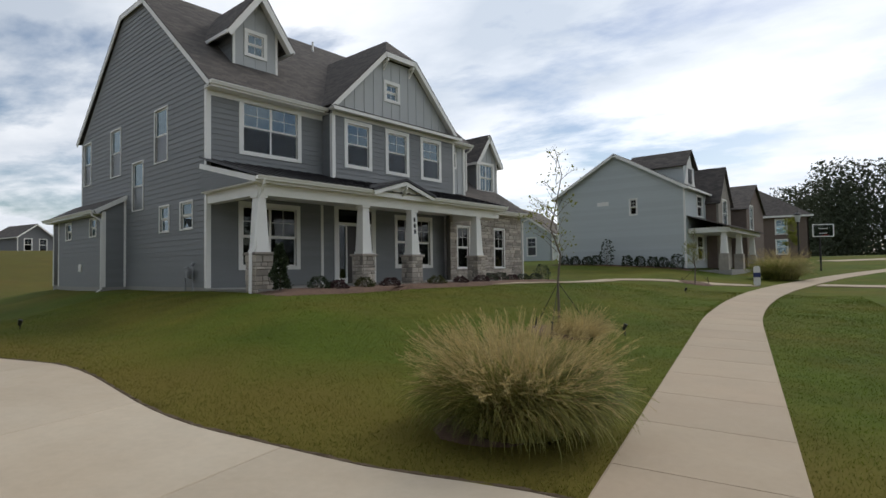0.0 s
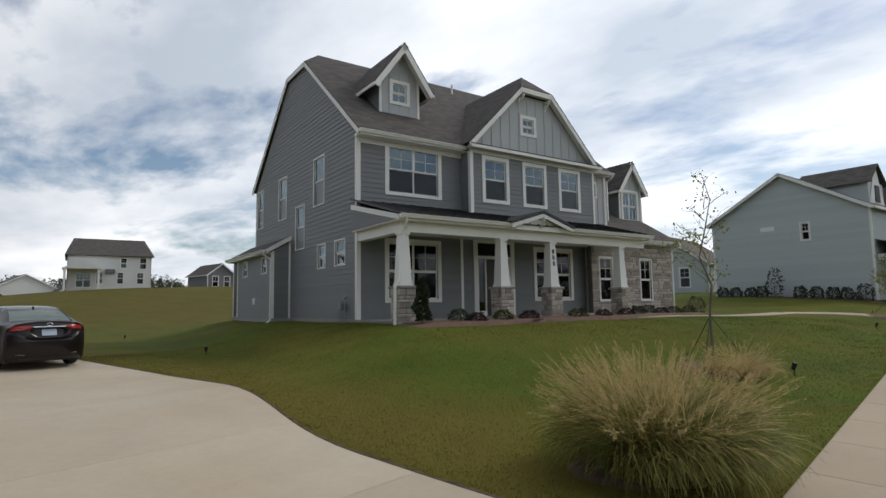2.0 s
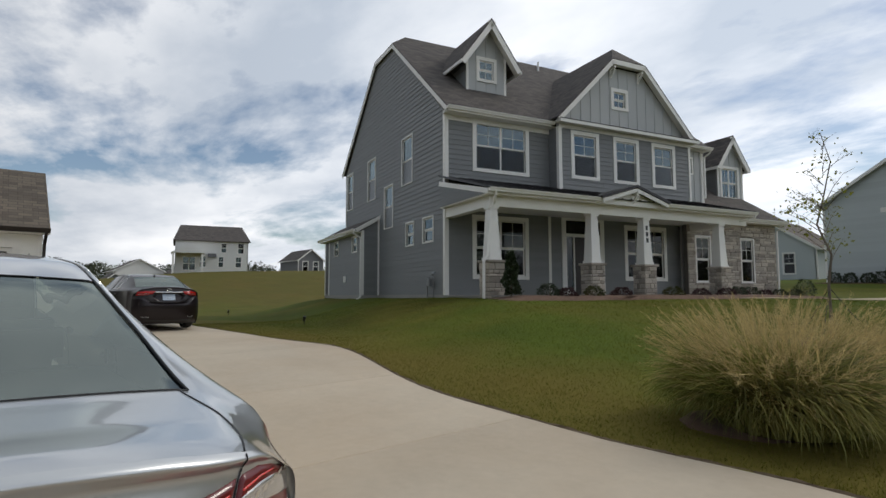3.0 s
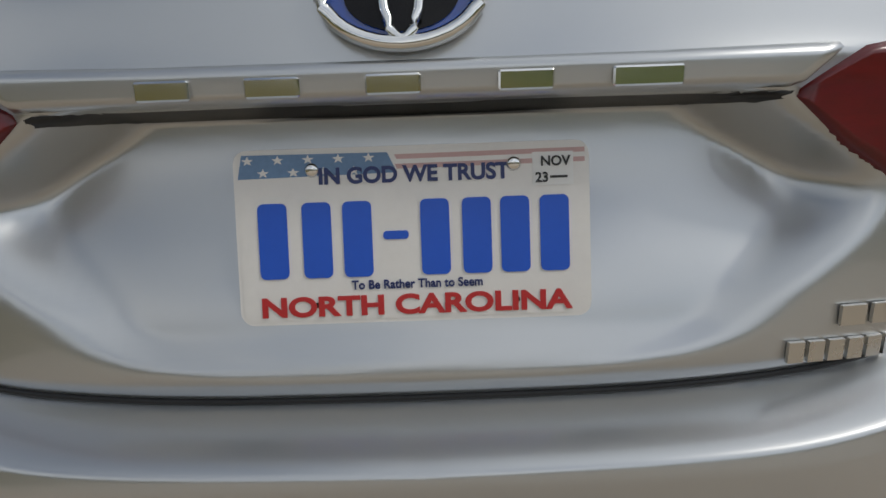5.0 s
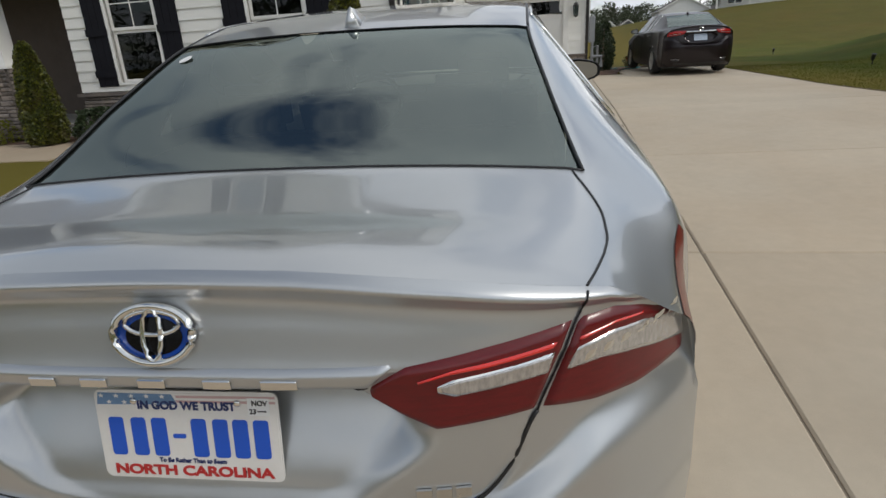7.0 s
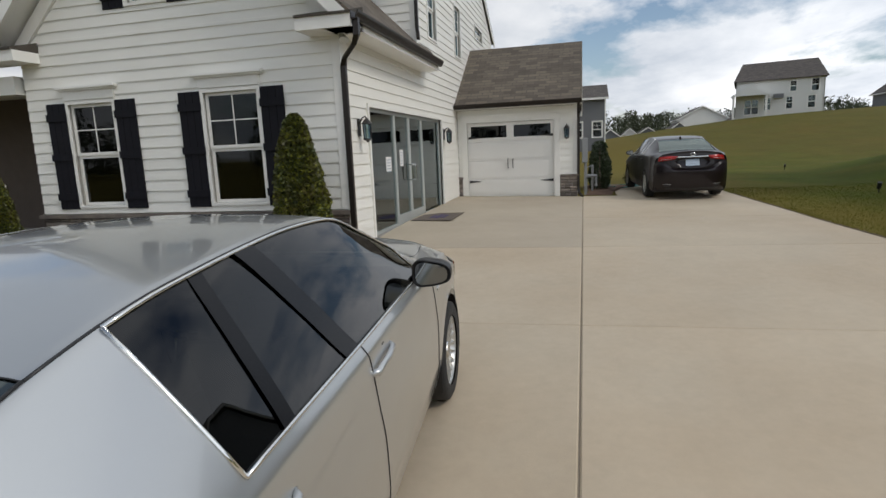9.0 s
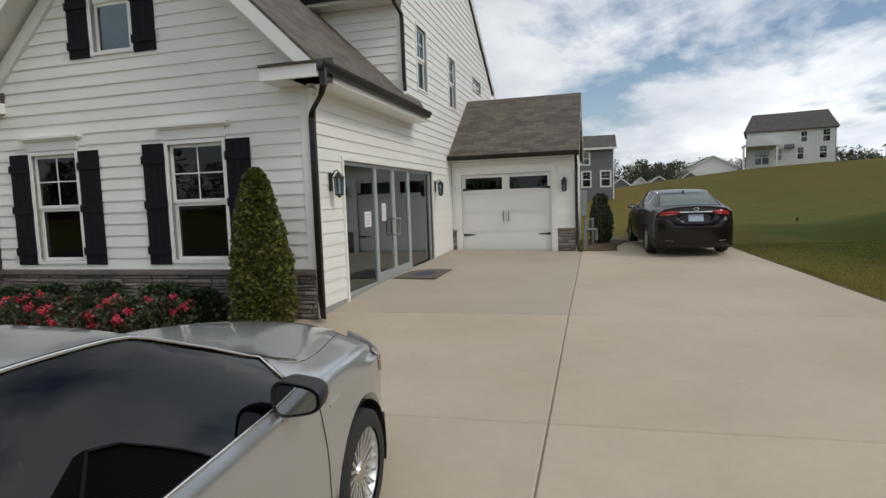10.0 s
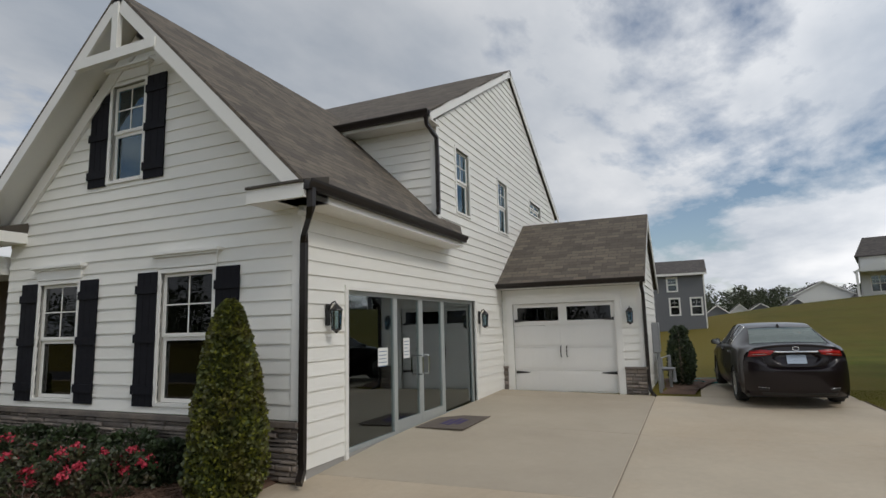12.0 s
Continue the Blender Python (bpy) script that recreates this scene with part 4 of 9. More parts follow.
M_BROWN = mat("dark_bronze_aluminium", (0.022, 0.017, 0.015), 0.35, 0.1, 5, metal=0.3)
bm = bmesh.new()
ws.box(bm, -OH + 0.05, 4.4, 0.0, 0.42, 3.63, 3.66)
ws.box(bm, -OH + 0.05, 4.4, 0.40, 0.42, 3.66, 3.82)
part("eave_soffit", bm, M_WTRIM, white)
gutter((er + 0.0, -OH, 3.83), (er, 4.4, 3.83), (1, 0, 0), white, M_BROWN)
bm = bmesh.new()
flat_pipe(bm, [(0.47, -0.42, 3.74), (0.47, -0.42, 3.52), (0.40, -0.36, 3.42), (0.12, -0.09, 3.28), (0.075, -0.03, 3.18), (0.075, -0.03, 1.9), (0.075, -0.03, 0.62), (0.10, -0.06, 0.5), (0.2, -0.25, 0.42)], (0.04, 0, 0), 0.032)
part("downpipe", bm, M_BROWN, white, "dark bronze downpipe at the corner")

# two-storey part: front dormer-like wall, roof
wd_ = Wall((0, Y_MAIN, 0), (1, 0, 0), (0, -1, 0))
core_d = wall_body(wd_, [(-5.9, 3.6), (0, 3.6), (0, 6.25), (-5.9, 6.25)], [], white, M_INNER)
siding(wd_, [(-2.6, 3.78), (-0.1, 3.78), (-0.1, 6.1), (-2.6, 6.1)], [], core_d, M_WHITE)
bm = bmesh.new()
wd_.box(bm, -0.10, 0.0, 0, 0.03, 3.7, 6.15)
ws.box(bm, Y_MAIN - 0.03, Y_MAIN + 0.1, 0.0, 0.03, 3.85, 6.2)
part("corner_board", bm, M_WTRIM, white)
roof_part("roof", [[(-8.5, Y_MAIN - 0.45, 6.22), (0.1, Y_MAIN - 0.45, 6.22), (0.1, RX, RZ + 0.12), (-8.5, RX, RZ + 0.12)],
                   [(0.1, Y_END + 0.45, 6.0), (-8.5, Y_END + 0.45, 6.0), (-8.5, RX, RZ + 0.12), (0.1, RX, RZ + 0.12)]], M_SHINGLE, white, "brown architectural shingles", 0.04)
bm = bmesh.new()
bar(bm, (0.085, Y_MAIN - 0.45, 6.20), (0.085, RX, RZ + 0.10), 0.03, 0.17)
bar(bm, (0.085, Y_END + 0.45, 5.98), (0.085, RX, RZ + 0.10), 0.03, 0.17)
wd_.box(bm, -2.9, 0.1, 0.0, 0.42, 6.04, 6.07)
wd_.box(bm, -2.9, 0.1, 0.41, 0.44, 6.05, 6.2)
part("rake_board", bm, M_WTRIM, white)
gutter((-2.9, Y_MAIN - 0.45, 6.22), (0.1, Y_MAIN - 0.45, 6.22), (0, -1, 0), white, M_BROWN)
bm = bmesh.new()
flat_pipe(bm, [(0.03, Y_MAIN - 0.5, 6.12), (0.03, Y_MAIN - 0.45, 5.95), (0.05, Y_MAIN - 0.06, 5.8), (0.05, Y_MAIN - 0.04, 5.5), (0.05, Y_MAIN - 0.04, 4.5), (0.08, Y_MAIN - 0.1, 4.38), (0.12, Y_MAIN - 0.22, 4.25)], (0.035, 0, 0), 0.03)
part("downpipe", bm, M_BROWN, white)
wb = Wall((0, Y_END, 0), (1, 0, 0), (0, 1, 0))
wall_body(wb, [(-5.9, 0.3), (0, 0.3), (0, 6.0), (-5.9, 6.0)], [], white, M_WHITE)
wl_ = Wall((-5.9, 0, 0), (0, 1, 0), (-1, 0, 0))
wall_body(wl_, [(0, 0.3), (Y_END, 0.3), (Y_END, 6.0), (RX, RZ), (Y_MAIN, 6.25), (Y_MAIN, 3.78), (0, 3.78)], [], white, M_WHITE)

# single garage standing forward of the side
GY = 7.96                                           # its front
wg = Wall((0, GY, 0), (1, 0, 0), (0, -1, 0))
GR = 3.33                                           # its outer wall
gd = (0.29, 2.73, 0.50, 2.63)
core_g = wall_body(wg, [(0, 0.4), (GR, 0.4), (GR, 3.02), (0, 3.02)], [gd], white, M_INNER)
siding(wg, [(0.03, 1.12), (GR - 0.09, 1.12), (GR - 0.09, 2.98), (0.03, 2.98)], [(0.13, 2.88, 0.3, 2.80)], core_g, M_WHITE)
bm = bmesh.new()
wg.box(bm, 0.13, 0.29, 0.0, 0.04, 0.5, 2.79)
wg.box(bm, 2.73, 2.88, 0.0, 0.04, 0.5, 2.79)
wg.box(bm, 0.29, 2.73, 0.0, 0.04, 2.63, 2.79)
wg.box(bm, 0.10, 2.92, 0.0, 0.07, 2.79, 2.84)
wg.box(bm, GR - 0.09, GR, 0.0, 0.03, 1.12, 3.0)
part("garage_trim", bm, M_WTRIM, white)
for a, b, sd in ((-0.30, 0.13, 31), (2.88, GR + 0.03, 32)):
    bm = bmesh.new()
    wg.box(bm, max(a, 0.0), b - 0.02, 0.0, 0.02, 0.46, 1.1)
    pl_ = part("plinth", bm, M_MORTAR, white, "brown ledgestone pier beside the garage door")
    stones(wg, max(a, 0.0), b, 0.46, 1.08, pl_, M_STONE2, sd, rows=(0.06, 0.11), lens=(0.12, 0.3), depth=0.05)
    bm = bmesh.new()
    wg.box(bm, max(a, 0.0), b + 0.02, 0.0, 0.09, 1.08, 1.125)
    part("sill_course", bm, M_STONE2, white)
garage = thing("garage_door", pose(-8.6, -2.05, 0, 0, 0, 90), "white carriage-style garage door with black iron hinges", "garage door")
M_GDOOR = mat("white_door_paint", (0.78, 0.77, 0.74), 0.45, 0.04, 1.5, 0.08, 40)
for k in range(4):
    za, zb = gd[2] + k * 0.5325, gd[2] + (k + 1) * 0.5325 - 0.006
    bm = bmesh.new()
    if k < 3:
        wg.box(bm, gd[0], gd[1], -0.08, -0.04, za, zb)
        for i in range(2):
            a = gd[0] + 0.08 + i * 1.22
            wg.box(bm, a, a + 1.06, -0.04, -0.03, za + 0.06, zb - 0.06)
            for q in range(1, 6):
                wg.box(bm, a + q * 1.06 / 6 - 0.003, a + q * 1.06 / 6 + 0.003, -0.03, -0.026, za + 0.06, zb - 0.06)
    else:
        for a, b, c, d in ((gd[0], gd[1], za, za + 0.11), (gd[0], gd[1], zb - 0.09, zb), (gd[0], gd[0] + 0.1, za + 0.11, zb - 0.09), (1.41, 1.61, za + 0.11, zb - 0.09), (gd[1] - 0.1, gd[1], za + 0.11, zb - 0.09)):
            wg.box(bm, a, b, -0.08, -0.035, c, d)
    sec = part("door_panel", bm, M_GDOOR, garage)
    if k == 3:
        for a, b in ((gd[0] + 0.1, 1.41), (1.61, gd[1] - 0.1)):
            bm = bmesh.new()
            wg.box(bm, a, b, -0.062, -0.056, za + 0.11, zb - 0.09)
            part("pane", bm, M_CARGLASS, sec, "dark glass light").visible_shadow = False
for z in (0.98, 2.22):
    for sg, a in ((1, gd[0] + 0.03), (-1, gd[1] - 0.03)):
        bm = bmesh.new()
        wg.prism(bm, [(a, z - 0.035), (a + sg * 0.30, z - 0.012), (a + sg * 0.36, z), (a + sg * 0.30, z + 0.012), (a, z + 0.035)], -0.03, -0.018)
        part("strap_hinge", bm, M_BLACK, garage, "black iron strap hinge")
for a in (1.44, 1.58):
    bm = bmesh.new()
    tube(bm, [wg.p(a, -0.03, 1.35), wg.p(a, 0.03, 1.37), wg.p(a, 0.035, 1.48), wg.p(a, 0.03, 1.58), wg.p(a, -0.03, 1.6)], 0.014)
    part("handle", bm, M_BLACK, garage)
wgs = Wall((GR, GY, 0), (0, 1, 0), (1, 0, 0))
gz, gr_z = 3.15, 5.0
core_gs = wall_body(wgs, [(0, 0.4), (4.6, 0.4), (4.6, 3.02), (2.3, 4.88), (0, 3.02)], [], white, M_INNER)
siding(wgs, [(0.05, 0.5), (4.6, 0.5), (4.6, 3.0), (2.3, 4.86), (0.05, 3.0)], [], core_gs, M_WHITE)
wall_body(Wall((0, GY + 4.6, 0), (1, 0, 0), (0, 1, 0)), [(0, 0.4), (GR, 0.4), (GR, 3.02), (0, 3.02)], [], white, M_WHITE)
roof_part("roof", [[(-0.02, GY - 0.38, 3.12), (GR + 0.14, GY - 0.38, 3.12), (GR + 0.14, GY + 2.3, 5.0), (-0.02, GY + 2.3, 5.0)],
                   [(GR + 0.14, GY + 5.0, 3.12), (-0.02, GY + 5.0, 3.12), (-0.02, GY + 2.3, 5.0), (GR + 0.14, GY + 2.3, 5.0)]], M_SHINGLE, white, "brown architectural shingles", 0.04)
bm = bmesh.new()
wg.box(bm, 0.0, GR + 0.14, 0.0, 0.36, 2.99, 3.02)
wg.box(bm, 0.0, GR + 0.14, 0.35, 0.38, 2.98, 3.10)
bar(bm, (GR + 0.125, GY - 0.38, 3.1), (GR + 0.125, GY + 2.3, 4.98), 0.03, 0.15)
bar(bm, (GR + 0.125, GY + 5.0, 3.1), (GR + 0.125, GY + 2.3, 4.98), 0.03, 0.15)
part("rake_board", bm, M_WTRIM, white)
gutter((0.0, GY - 0.38, 3.12), (GR + 0.14, GY - 0.38, 3.12), (0, -1, 0), white, M_BROWN)
bm = bmesh.new()
flat_pipe(bm, [(GR + 0.06, GY - 0.44, 3.04), (GR + 0.05, GY - 0.42, 2.95), (GR + 0.05, GY - 0.1, 2.78), (GR + 0.05, GY - 0.06, 2.6), (GR + 0.05, GY - 0.06, 0.75), (GR + 0.07, GY - 0.1, 0.6), (GR + 0.16, GY - 0.26, 0.52)], (0.035, 0, 0), 0.03)
part("downpipe", bm, M_BROWN, white)

# main body beyond the gable: recessed porch with a stone pier, its roof rising behind
# brown wall, its colour darkened for the shadow inside the porch
M_TAUPE = mat("shaded_brown_porch_wall", (0.085, 0.066, 0.054), 0.8, 0.15, 3, 0.3, 40)
wm = Wall((0, 2.2, 0), (1, 0, 0), (0, -1, 0))
wall_body(wm, [(-14.0, 0.3), (-5.9, 0.3), (-5.9, 3.5), (-14.0, 3.5)], [], white, M_TAUPE, 0.15, "porch_wall")
bm = bmesh.new()
block(bm, -14.0, -5.92, -0.1, 2.2, 0.25, 0.52)
part("porch_floor", bm, M_FOUND, white)
bm = bmesh.new()
block(bm, -14.0, -5.95, -0.15, 0.1, 3.15, 3.45)
block(bm, -14.0, -5.95, 0.1, 2.2, 3.42, 3.45)
part("porch_beam", bm, M_WTRIM, white)
roof_part("porch_roof", [[(-14.2, -0.45, 3.5), (-6.35, -0.45, 3.5), (-6.35, 9.0, 8.6), (-14.2, 9.0, 8.6)]], M_SHINGLE, white, "brown architectural shingles", 0.05)
bm = bmesh.new()
block(bm, -7.75, -7.2, -0.2, 0.3, 0.3, 1.55)
pq_ = part("porch_pier", bm, M_MORTAR, white, "brown ledgestone porch pier")
stones(Wall((-7.75, -0.2, 0), (1, 0, 0), (0, -1, 0)), 0, 0.55, 0.3, 1.55, pq_, M_STONE2, 61, rows=(0.05, 0.1), lens=(0.14, 0.36), depth=0.05)
stones(Wall((-7.2, -0.2, 0), (0, 1, 0), (1, 0, 0)), 0, 0.5, 0.3, 1.55, pq_, M_STONE2, 62, rows=(0.05, 0.1), lens=(0.14, 0.36), depth=0.05)
bm = bmesh.new()
block(bm, -7.62, -7.33, -0.08, 0.2, 1.6, 3.15)
block(bm, -7.8, -7.15, -0.25, 0.35, 1.55, 1.6)
part("porch_column", bm, M_WTRIM, white)

# coach lanterns
def lantern(m):
    t = thing("wall_lantern", m, "black wall lantern with clear glass beside the opening", "lamp", "wall lanterns")
    bm = bmesh.new()
    block(bm, -0.05, 0.05, 0.0, 0.02, -0.16, 0.12)
    soften(bm, 0.008)
    part("back_plate", bm, M_BLACK, t)
    bm = bmesh.new()
    tube(bm, [(0, 0.02, 0.04), (0, 0.07, 0.13), (0, 0.12, 0.15), (0, 0.14, 0.11)], 0.011)
    part("arm", bm, M_BLACK, t)
    bm = bmesh.new()
    revolve(bm, [(0.015, 0.12), (0.03, 0.10), (0.085, 0.045), (0.09, 0.03), (0.07, 0.03)], n=10, at=(0, 0.14, 0))
    part("cap", bm, M_BLACK, t)
    bm = bmesh.new()
    revolve(bm, [(0.068, 0.03), (0.056, -0.2)], n=10, at=(0, 0.14, 0))
    part("glass", bm, M_GLASS, t)
    bm = bmesh.new()
    for k in range(6):
        a = k * math.pi / 3
        tube(bm, [(0.071 * math.cos(a), 0.14 + 0.071 * math.sin(a), 0.035), (0.059 * math.cos(a), 0.14 + 0.059 * math.sin(a), -0.2)], 0.006, 5)
    revolve(bm, [(0.07, -0.2), (0.07, -0.215), (0.03, -0.235), (0.012, -0.26)], n=10, at=(0, 0.14, 0))
    part("cage", bm, M_BLACK, t)
    return t


lantern(pose(-9.12, -2.02, 2.33))
lantern(pose(-14.82, -2.02, 2.33))
lantern(pose(-16.52, 1.02, 2.33, 0, 0, -90))
# small twin flood lamp under the eave
fl = thing("flood_lamp", pose(-8.6 + 0.12, -2.05 + 0.12, 3.5), "small white twin flood lamp under the eave", "lamp")
bm = bmesh.new()
revolve(bm, [(0.05, 0.1), (0.05, 0.12)], n=12)
tube(bm, [(0, 0, 0.1), (0.06, 0.03, 0.02)], 0.04, 10, 0.05)
tube(bm, [(0, 0, 0.1), (-0.05, 0.06, 0.0)], 0.04, 10, 0.05)
part("lamp_head", bm, M_WTRIM, fl)
# doormat
mt = thing("doormat", pose(-12.15, -1.55, land(-12.15, -1.55) + 0.017), "brown doormat with a faded purple print before the glass doors", "doormat")
M_MAT = mat("brown_mat_fibre", (0.13, 0.105, 0.085), 0.95, 0.2, 8, 0.6, 120)
M_PURP = mat("purple_print", (0.055, 0.04, 0.11), 0.95, 0.2, 10)
bm = bmesh.new()
block(bm, -0.66, 0.66, -0.42, 0.42, 0, 0.012)
part("mat", bm, M_MAT, mt)
for i, (a, b, y) in enumerate(((-0.22, 0.26, 0.14), (-0.3, 0.34, 0.02), (-0.18, 0.3, -0.1))):
    bm = bmesh.new()
    block(bm, a, b, y - 0.045, y + 0.045, 0.012, 0.0145)
    part("print_bar", bm, M_PURP, mt)
# ---------------------------------------------------------------- the grey house across the lawn
grey = thing("grey_house", GREY, "blue-grey lap-sided house with stone piers and white trim", "house")
hf = Wall((0, 0, 0), (1, 0, 0), (0, -1, 0))          # front
hs = Wall((0, 0, 0), (0, 1, 0), (-1, 0, 0))          # side to the driveway
hb = Wall((0, -0.62, 0), (1, 0, 0), (0, -1, 0))      # bay
D = 12.2
FL = 1.42
# side wall with its clipped gable
side = [(0, FL), (D, FL), (D, 8.0), (7.25, 12.45), (4.95, 12.45), (0, 8.15)]
sh = [(10.95, 11.85, 6.0, 7.88), (7.40, 8.45, 6.0, 7.92), (2.95, 4.0, 6.0, 7.92), (5.1, 6.1, 4.4, 6.24), (2.8, 3.55, 3.42, 4.32), (0.98, 1.85, 3.42, 4.32)]
c1 = wall_body(hs, side, sh, grey, M_INNER)
siding(hs, [(0.12, FL + 0.02), (D - 0.1, FL + 0.02), (D - 0.1, 7.95), (7.25, 12.4), (4.95, 12.4), (0.12, 8.1)], sh + [(6.8, 13.0, 1.0, 4.75)], c1, M_GREY)
for i, h in enumerate(sh):
    window(hs, *h, grey, trim=0.055, grid=(1, 1), blind=0.45 if i < 4 else 0.0, screen=i < 4)
bm = bmesh.new()
hs.box(bm, 0.0, D, 0.0, 0.012, 1.05, FL + 0.02)
hs.box(bm, 0.0, D, -0.15, 0.0, 1.0, FL)
part("foundation", bm, M_FOUND, grey)
bm = bmesh.new()
hs.box(bm, -0.032, 0.12, 0.0, 0.034, FL, 5.3)
hs.box(bm, -0.032, 0.12, 0.0, 0.034, 5.42, 8.05)
hs.box(bm, D - 0.1, D, 0.0, 0.03, FL, 7.95)
hf.box(bm, 0.0, 0.12, 0.0, 0.032, FL, 8.0)
part("corner_board", bm, M_TRIM, grey)

# front wall, left of the bay, and behind the porch
fw_ = [(1.27, 3.44, 6.06, 7.76), (1.24, 3.37, 2.12, 4.17), (5.30, 7.05, 1.42, 4.36), (8.53, 10.64, 2.12, 4.17)]
c2 = wall_body(hf, [(0, FL), (12.4, FL), (12.4, 8.1), (0, 8.1)], fw_, grey, M_INNER)
siding(hf, [(0.12, FL), (11.8, FL), (11.8, 4.45), (4.6, 4.45), (0.12, 4.45)], [fw_[1], fw_[2], fw_[3]], c2, M_GREY)
siding(hf, [(0.12, 5.4), (4.56, 5.4), (4.56, 7.95), (0.12, 7.95)], [fw_[0]], c2, M_GREY)
window(hf, *fw_[0], grey, trim=0.16, cols=2, grid=(2, 2), blind=0.5, screen=True)
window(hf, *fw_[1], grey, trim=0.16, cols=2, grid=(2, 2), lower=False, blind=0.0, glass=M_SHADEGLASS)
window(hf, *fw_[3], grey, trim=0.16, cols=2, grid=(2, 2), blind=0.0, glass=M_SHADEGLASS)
bm = bmesh.new()
hf.box(bm, 4.46, 4.58, 0.0, 0.035, FL, 4.45)
hf.box(bm, 11.66, 11.8, 0.0, 0.035, FL, 4.45)
part("trim_board", bm, M_TRIM, grey)

# entrance: casing, transom, sidelights, dark panelled door
s0, s1, z0, z1 = fw_[2]
bm = bmesh.new()
hf.box(bm, s0 - 0.2, s0, 0.0, 0.05, FL, z1 + 0.18)
hf.box(bm, s1, s1 + 0.2, 0.0, 0.05, FL, z1 + 0.18)
hf.box(bm, s0, s1, 0.0, 0.05, z1, z1 + 0.18)
hf.box(bm, s0 - 0.24, s1 + 0.24, 0.0, 0.08, z1 + 0.18, z1 + 0.23)
hf.box(bm, s0, s1, -0.08, 0.02, 3.72, 3.84)
for a in (s0, s0 + 0.40, s1 - 0.44, s1 - 0.05):
    hf.box(bm, a, a + 0.05, -0.08, 0.015, FL, 3.72)
hf.box(bm, s0 + 0.05, s0 + 0.40, -0.08, 0.01, FL, FL + 0.2)
hf.box(bm, s1 - 0.39, s1 - 0.05, -0.08, 0.01, FL, FL + 0.2)
ent = part("entrance", bm, M_TRIM, grey, "white entrance surround with sidelights")
for a, b, c, d in ((s0, s1, 3.84, z1), (s0 + 0.05, s0 + 0.40, FL + 0.2, 3.72), (s1 - 0.39, s1 - 0.05, FL + 0.2, 3.72)):
    bm = bmesh.new()
    hf.box(bm, a, b, -0.05, -0.044, c, d)
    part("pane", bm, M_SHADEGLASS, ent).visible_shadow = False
M_ESPRESSO = mat("espresso_stained_door", (0.022, 0.014, 0.011), 0.4, 0.2, 4, stretch=(6, 6, 1))
bm = bmesh.new()
hf.box(bm, s0 + 0.46, s1 - 0.45, -0.07, -0.03, FL + 0.02, 3.71)
for k in range(2):
    for a, b in ((FL + 0.15, FL + 0.85), (FL + 0.98, 3.1), (3.2, 3.62)):
        q = s0 + 0.52 + k * 0.37
        hf.box(bm, q, q + 0.3, -0.03, -0.018, a, b)
part("front_door", bm, M_ESPRESSO, ent, "dark stained panelled front door")

# projecting bay with a board-and-batten gable
bw = [(5.30, 6.39, 6.04, 7.66), (7.46, 8.53, 6.04, 7.66), (9.58, 10.64, 6.04, 7.66)]
BL, BR = 4.58, 11.75
c3 = wall_body(hb, [(BL, 5.0), (BR, 5.0), (BR, 8.1), (BL, 8.1)], bw, grey, M_INNER)
siding(hb, [(BL + 0.12, 5.3), (BR - 0.12, 5.3), (BR - 0.12, 7.86), (BL + 0.12, 7.86)], bw, c3, M_GREY)
for h in bw:
    window(hb, *h, grey, trim=0.16, grid=(2, 2), blind=0.45, screen=True)
hbl = Wall((BL, 0, 0), (0, -1, 0), (-1, 0, 0))
siding(hbl, [(0.02, 5.3), (0.50, 5.3), (0.50, 7.9), (0.02, 7.9)], [], c3, M_GREY)
bm = bmesh.new()
hb.box(bm, BL, BL + 0.12, 0, 0.034, 5.2, 7.9)
hb.box(bm, BR - 0.12, BR, 0, 0.034, 5.2, 7.9)
hbl.box(bm, 0.50, 0.654, 0, 0.034, 5.2, 7.9)
hb.box(bm, BL, BR, 0, 0.036, 7.86, 8.0)
block(bm, BL - 0.02, BL + 0.1, -0.62, 0.0, 5.0, 5.2)
part("corner_board", bm, M_TRIM, grey)
# gable field
GC, GZ = 8.0, 8.16
gfield = [(4.75, GZ), (11.55, GZ), (11.3, 8.45), (8.9, 10.72), (7.08, 10.72), (4.75, 8.45)]
gh = [(7.40, 8.03, 9.08, 9.72)]
c4 = wall_body(hb, gfield, gh, grey, M_GREYBB, 0.12)
window(hb, *gh[0], grey, trim=0.15, grid=(2, 1), lower=True)
for k in range(13):
    s = 5.2 + k * 0.5
    zt = 8.2
    z = 8.2
    while z < 10.7 and any(a <= s <= b for a, b in spans(gfield, z)):
        zt = z
        z += 0.05
    if zt > 8.4:
        for za, zb in (((8.2, zt),) if not 7.25 < s < 8.18 else ((8.2, 8.94), (9.86, zt))):
            bm = bmesh.new()
            hb.box(bm, s - 0.022, s + 0.022, 0.0, 0.022, za, zb)
            part("batten", bm, M_GREYBB, c4)
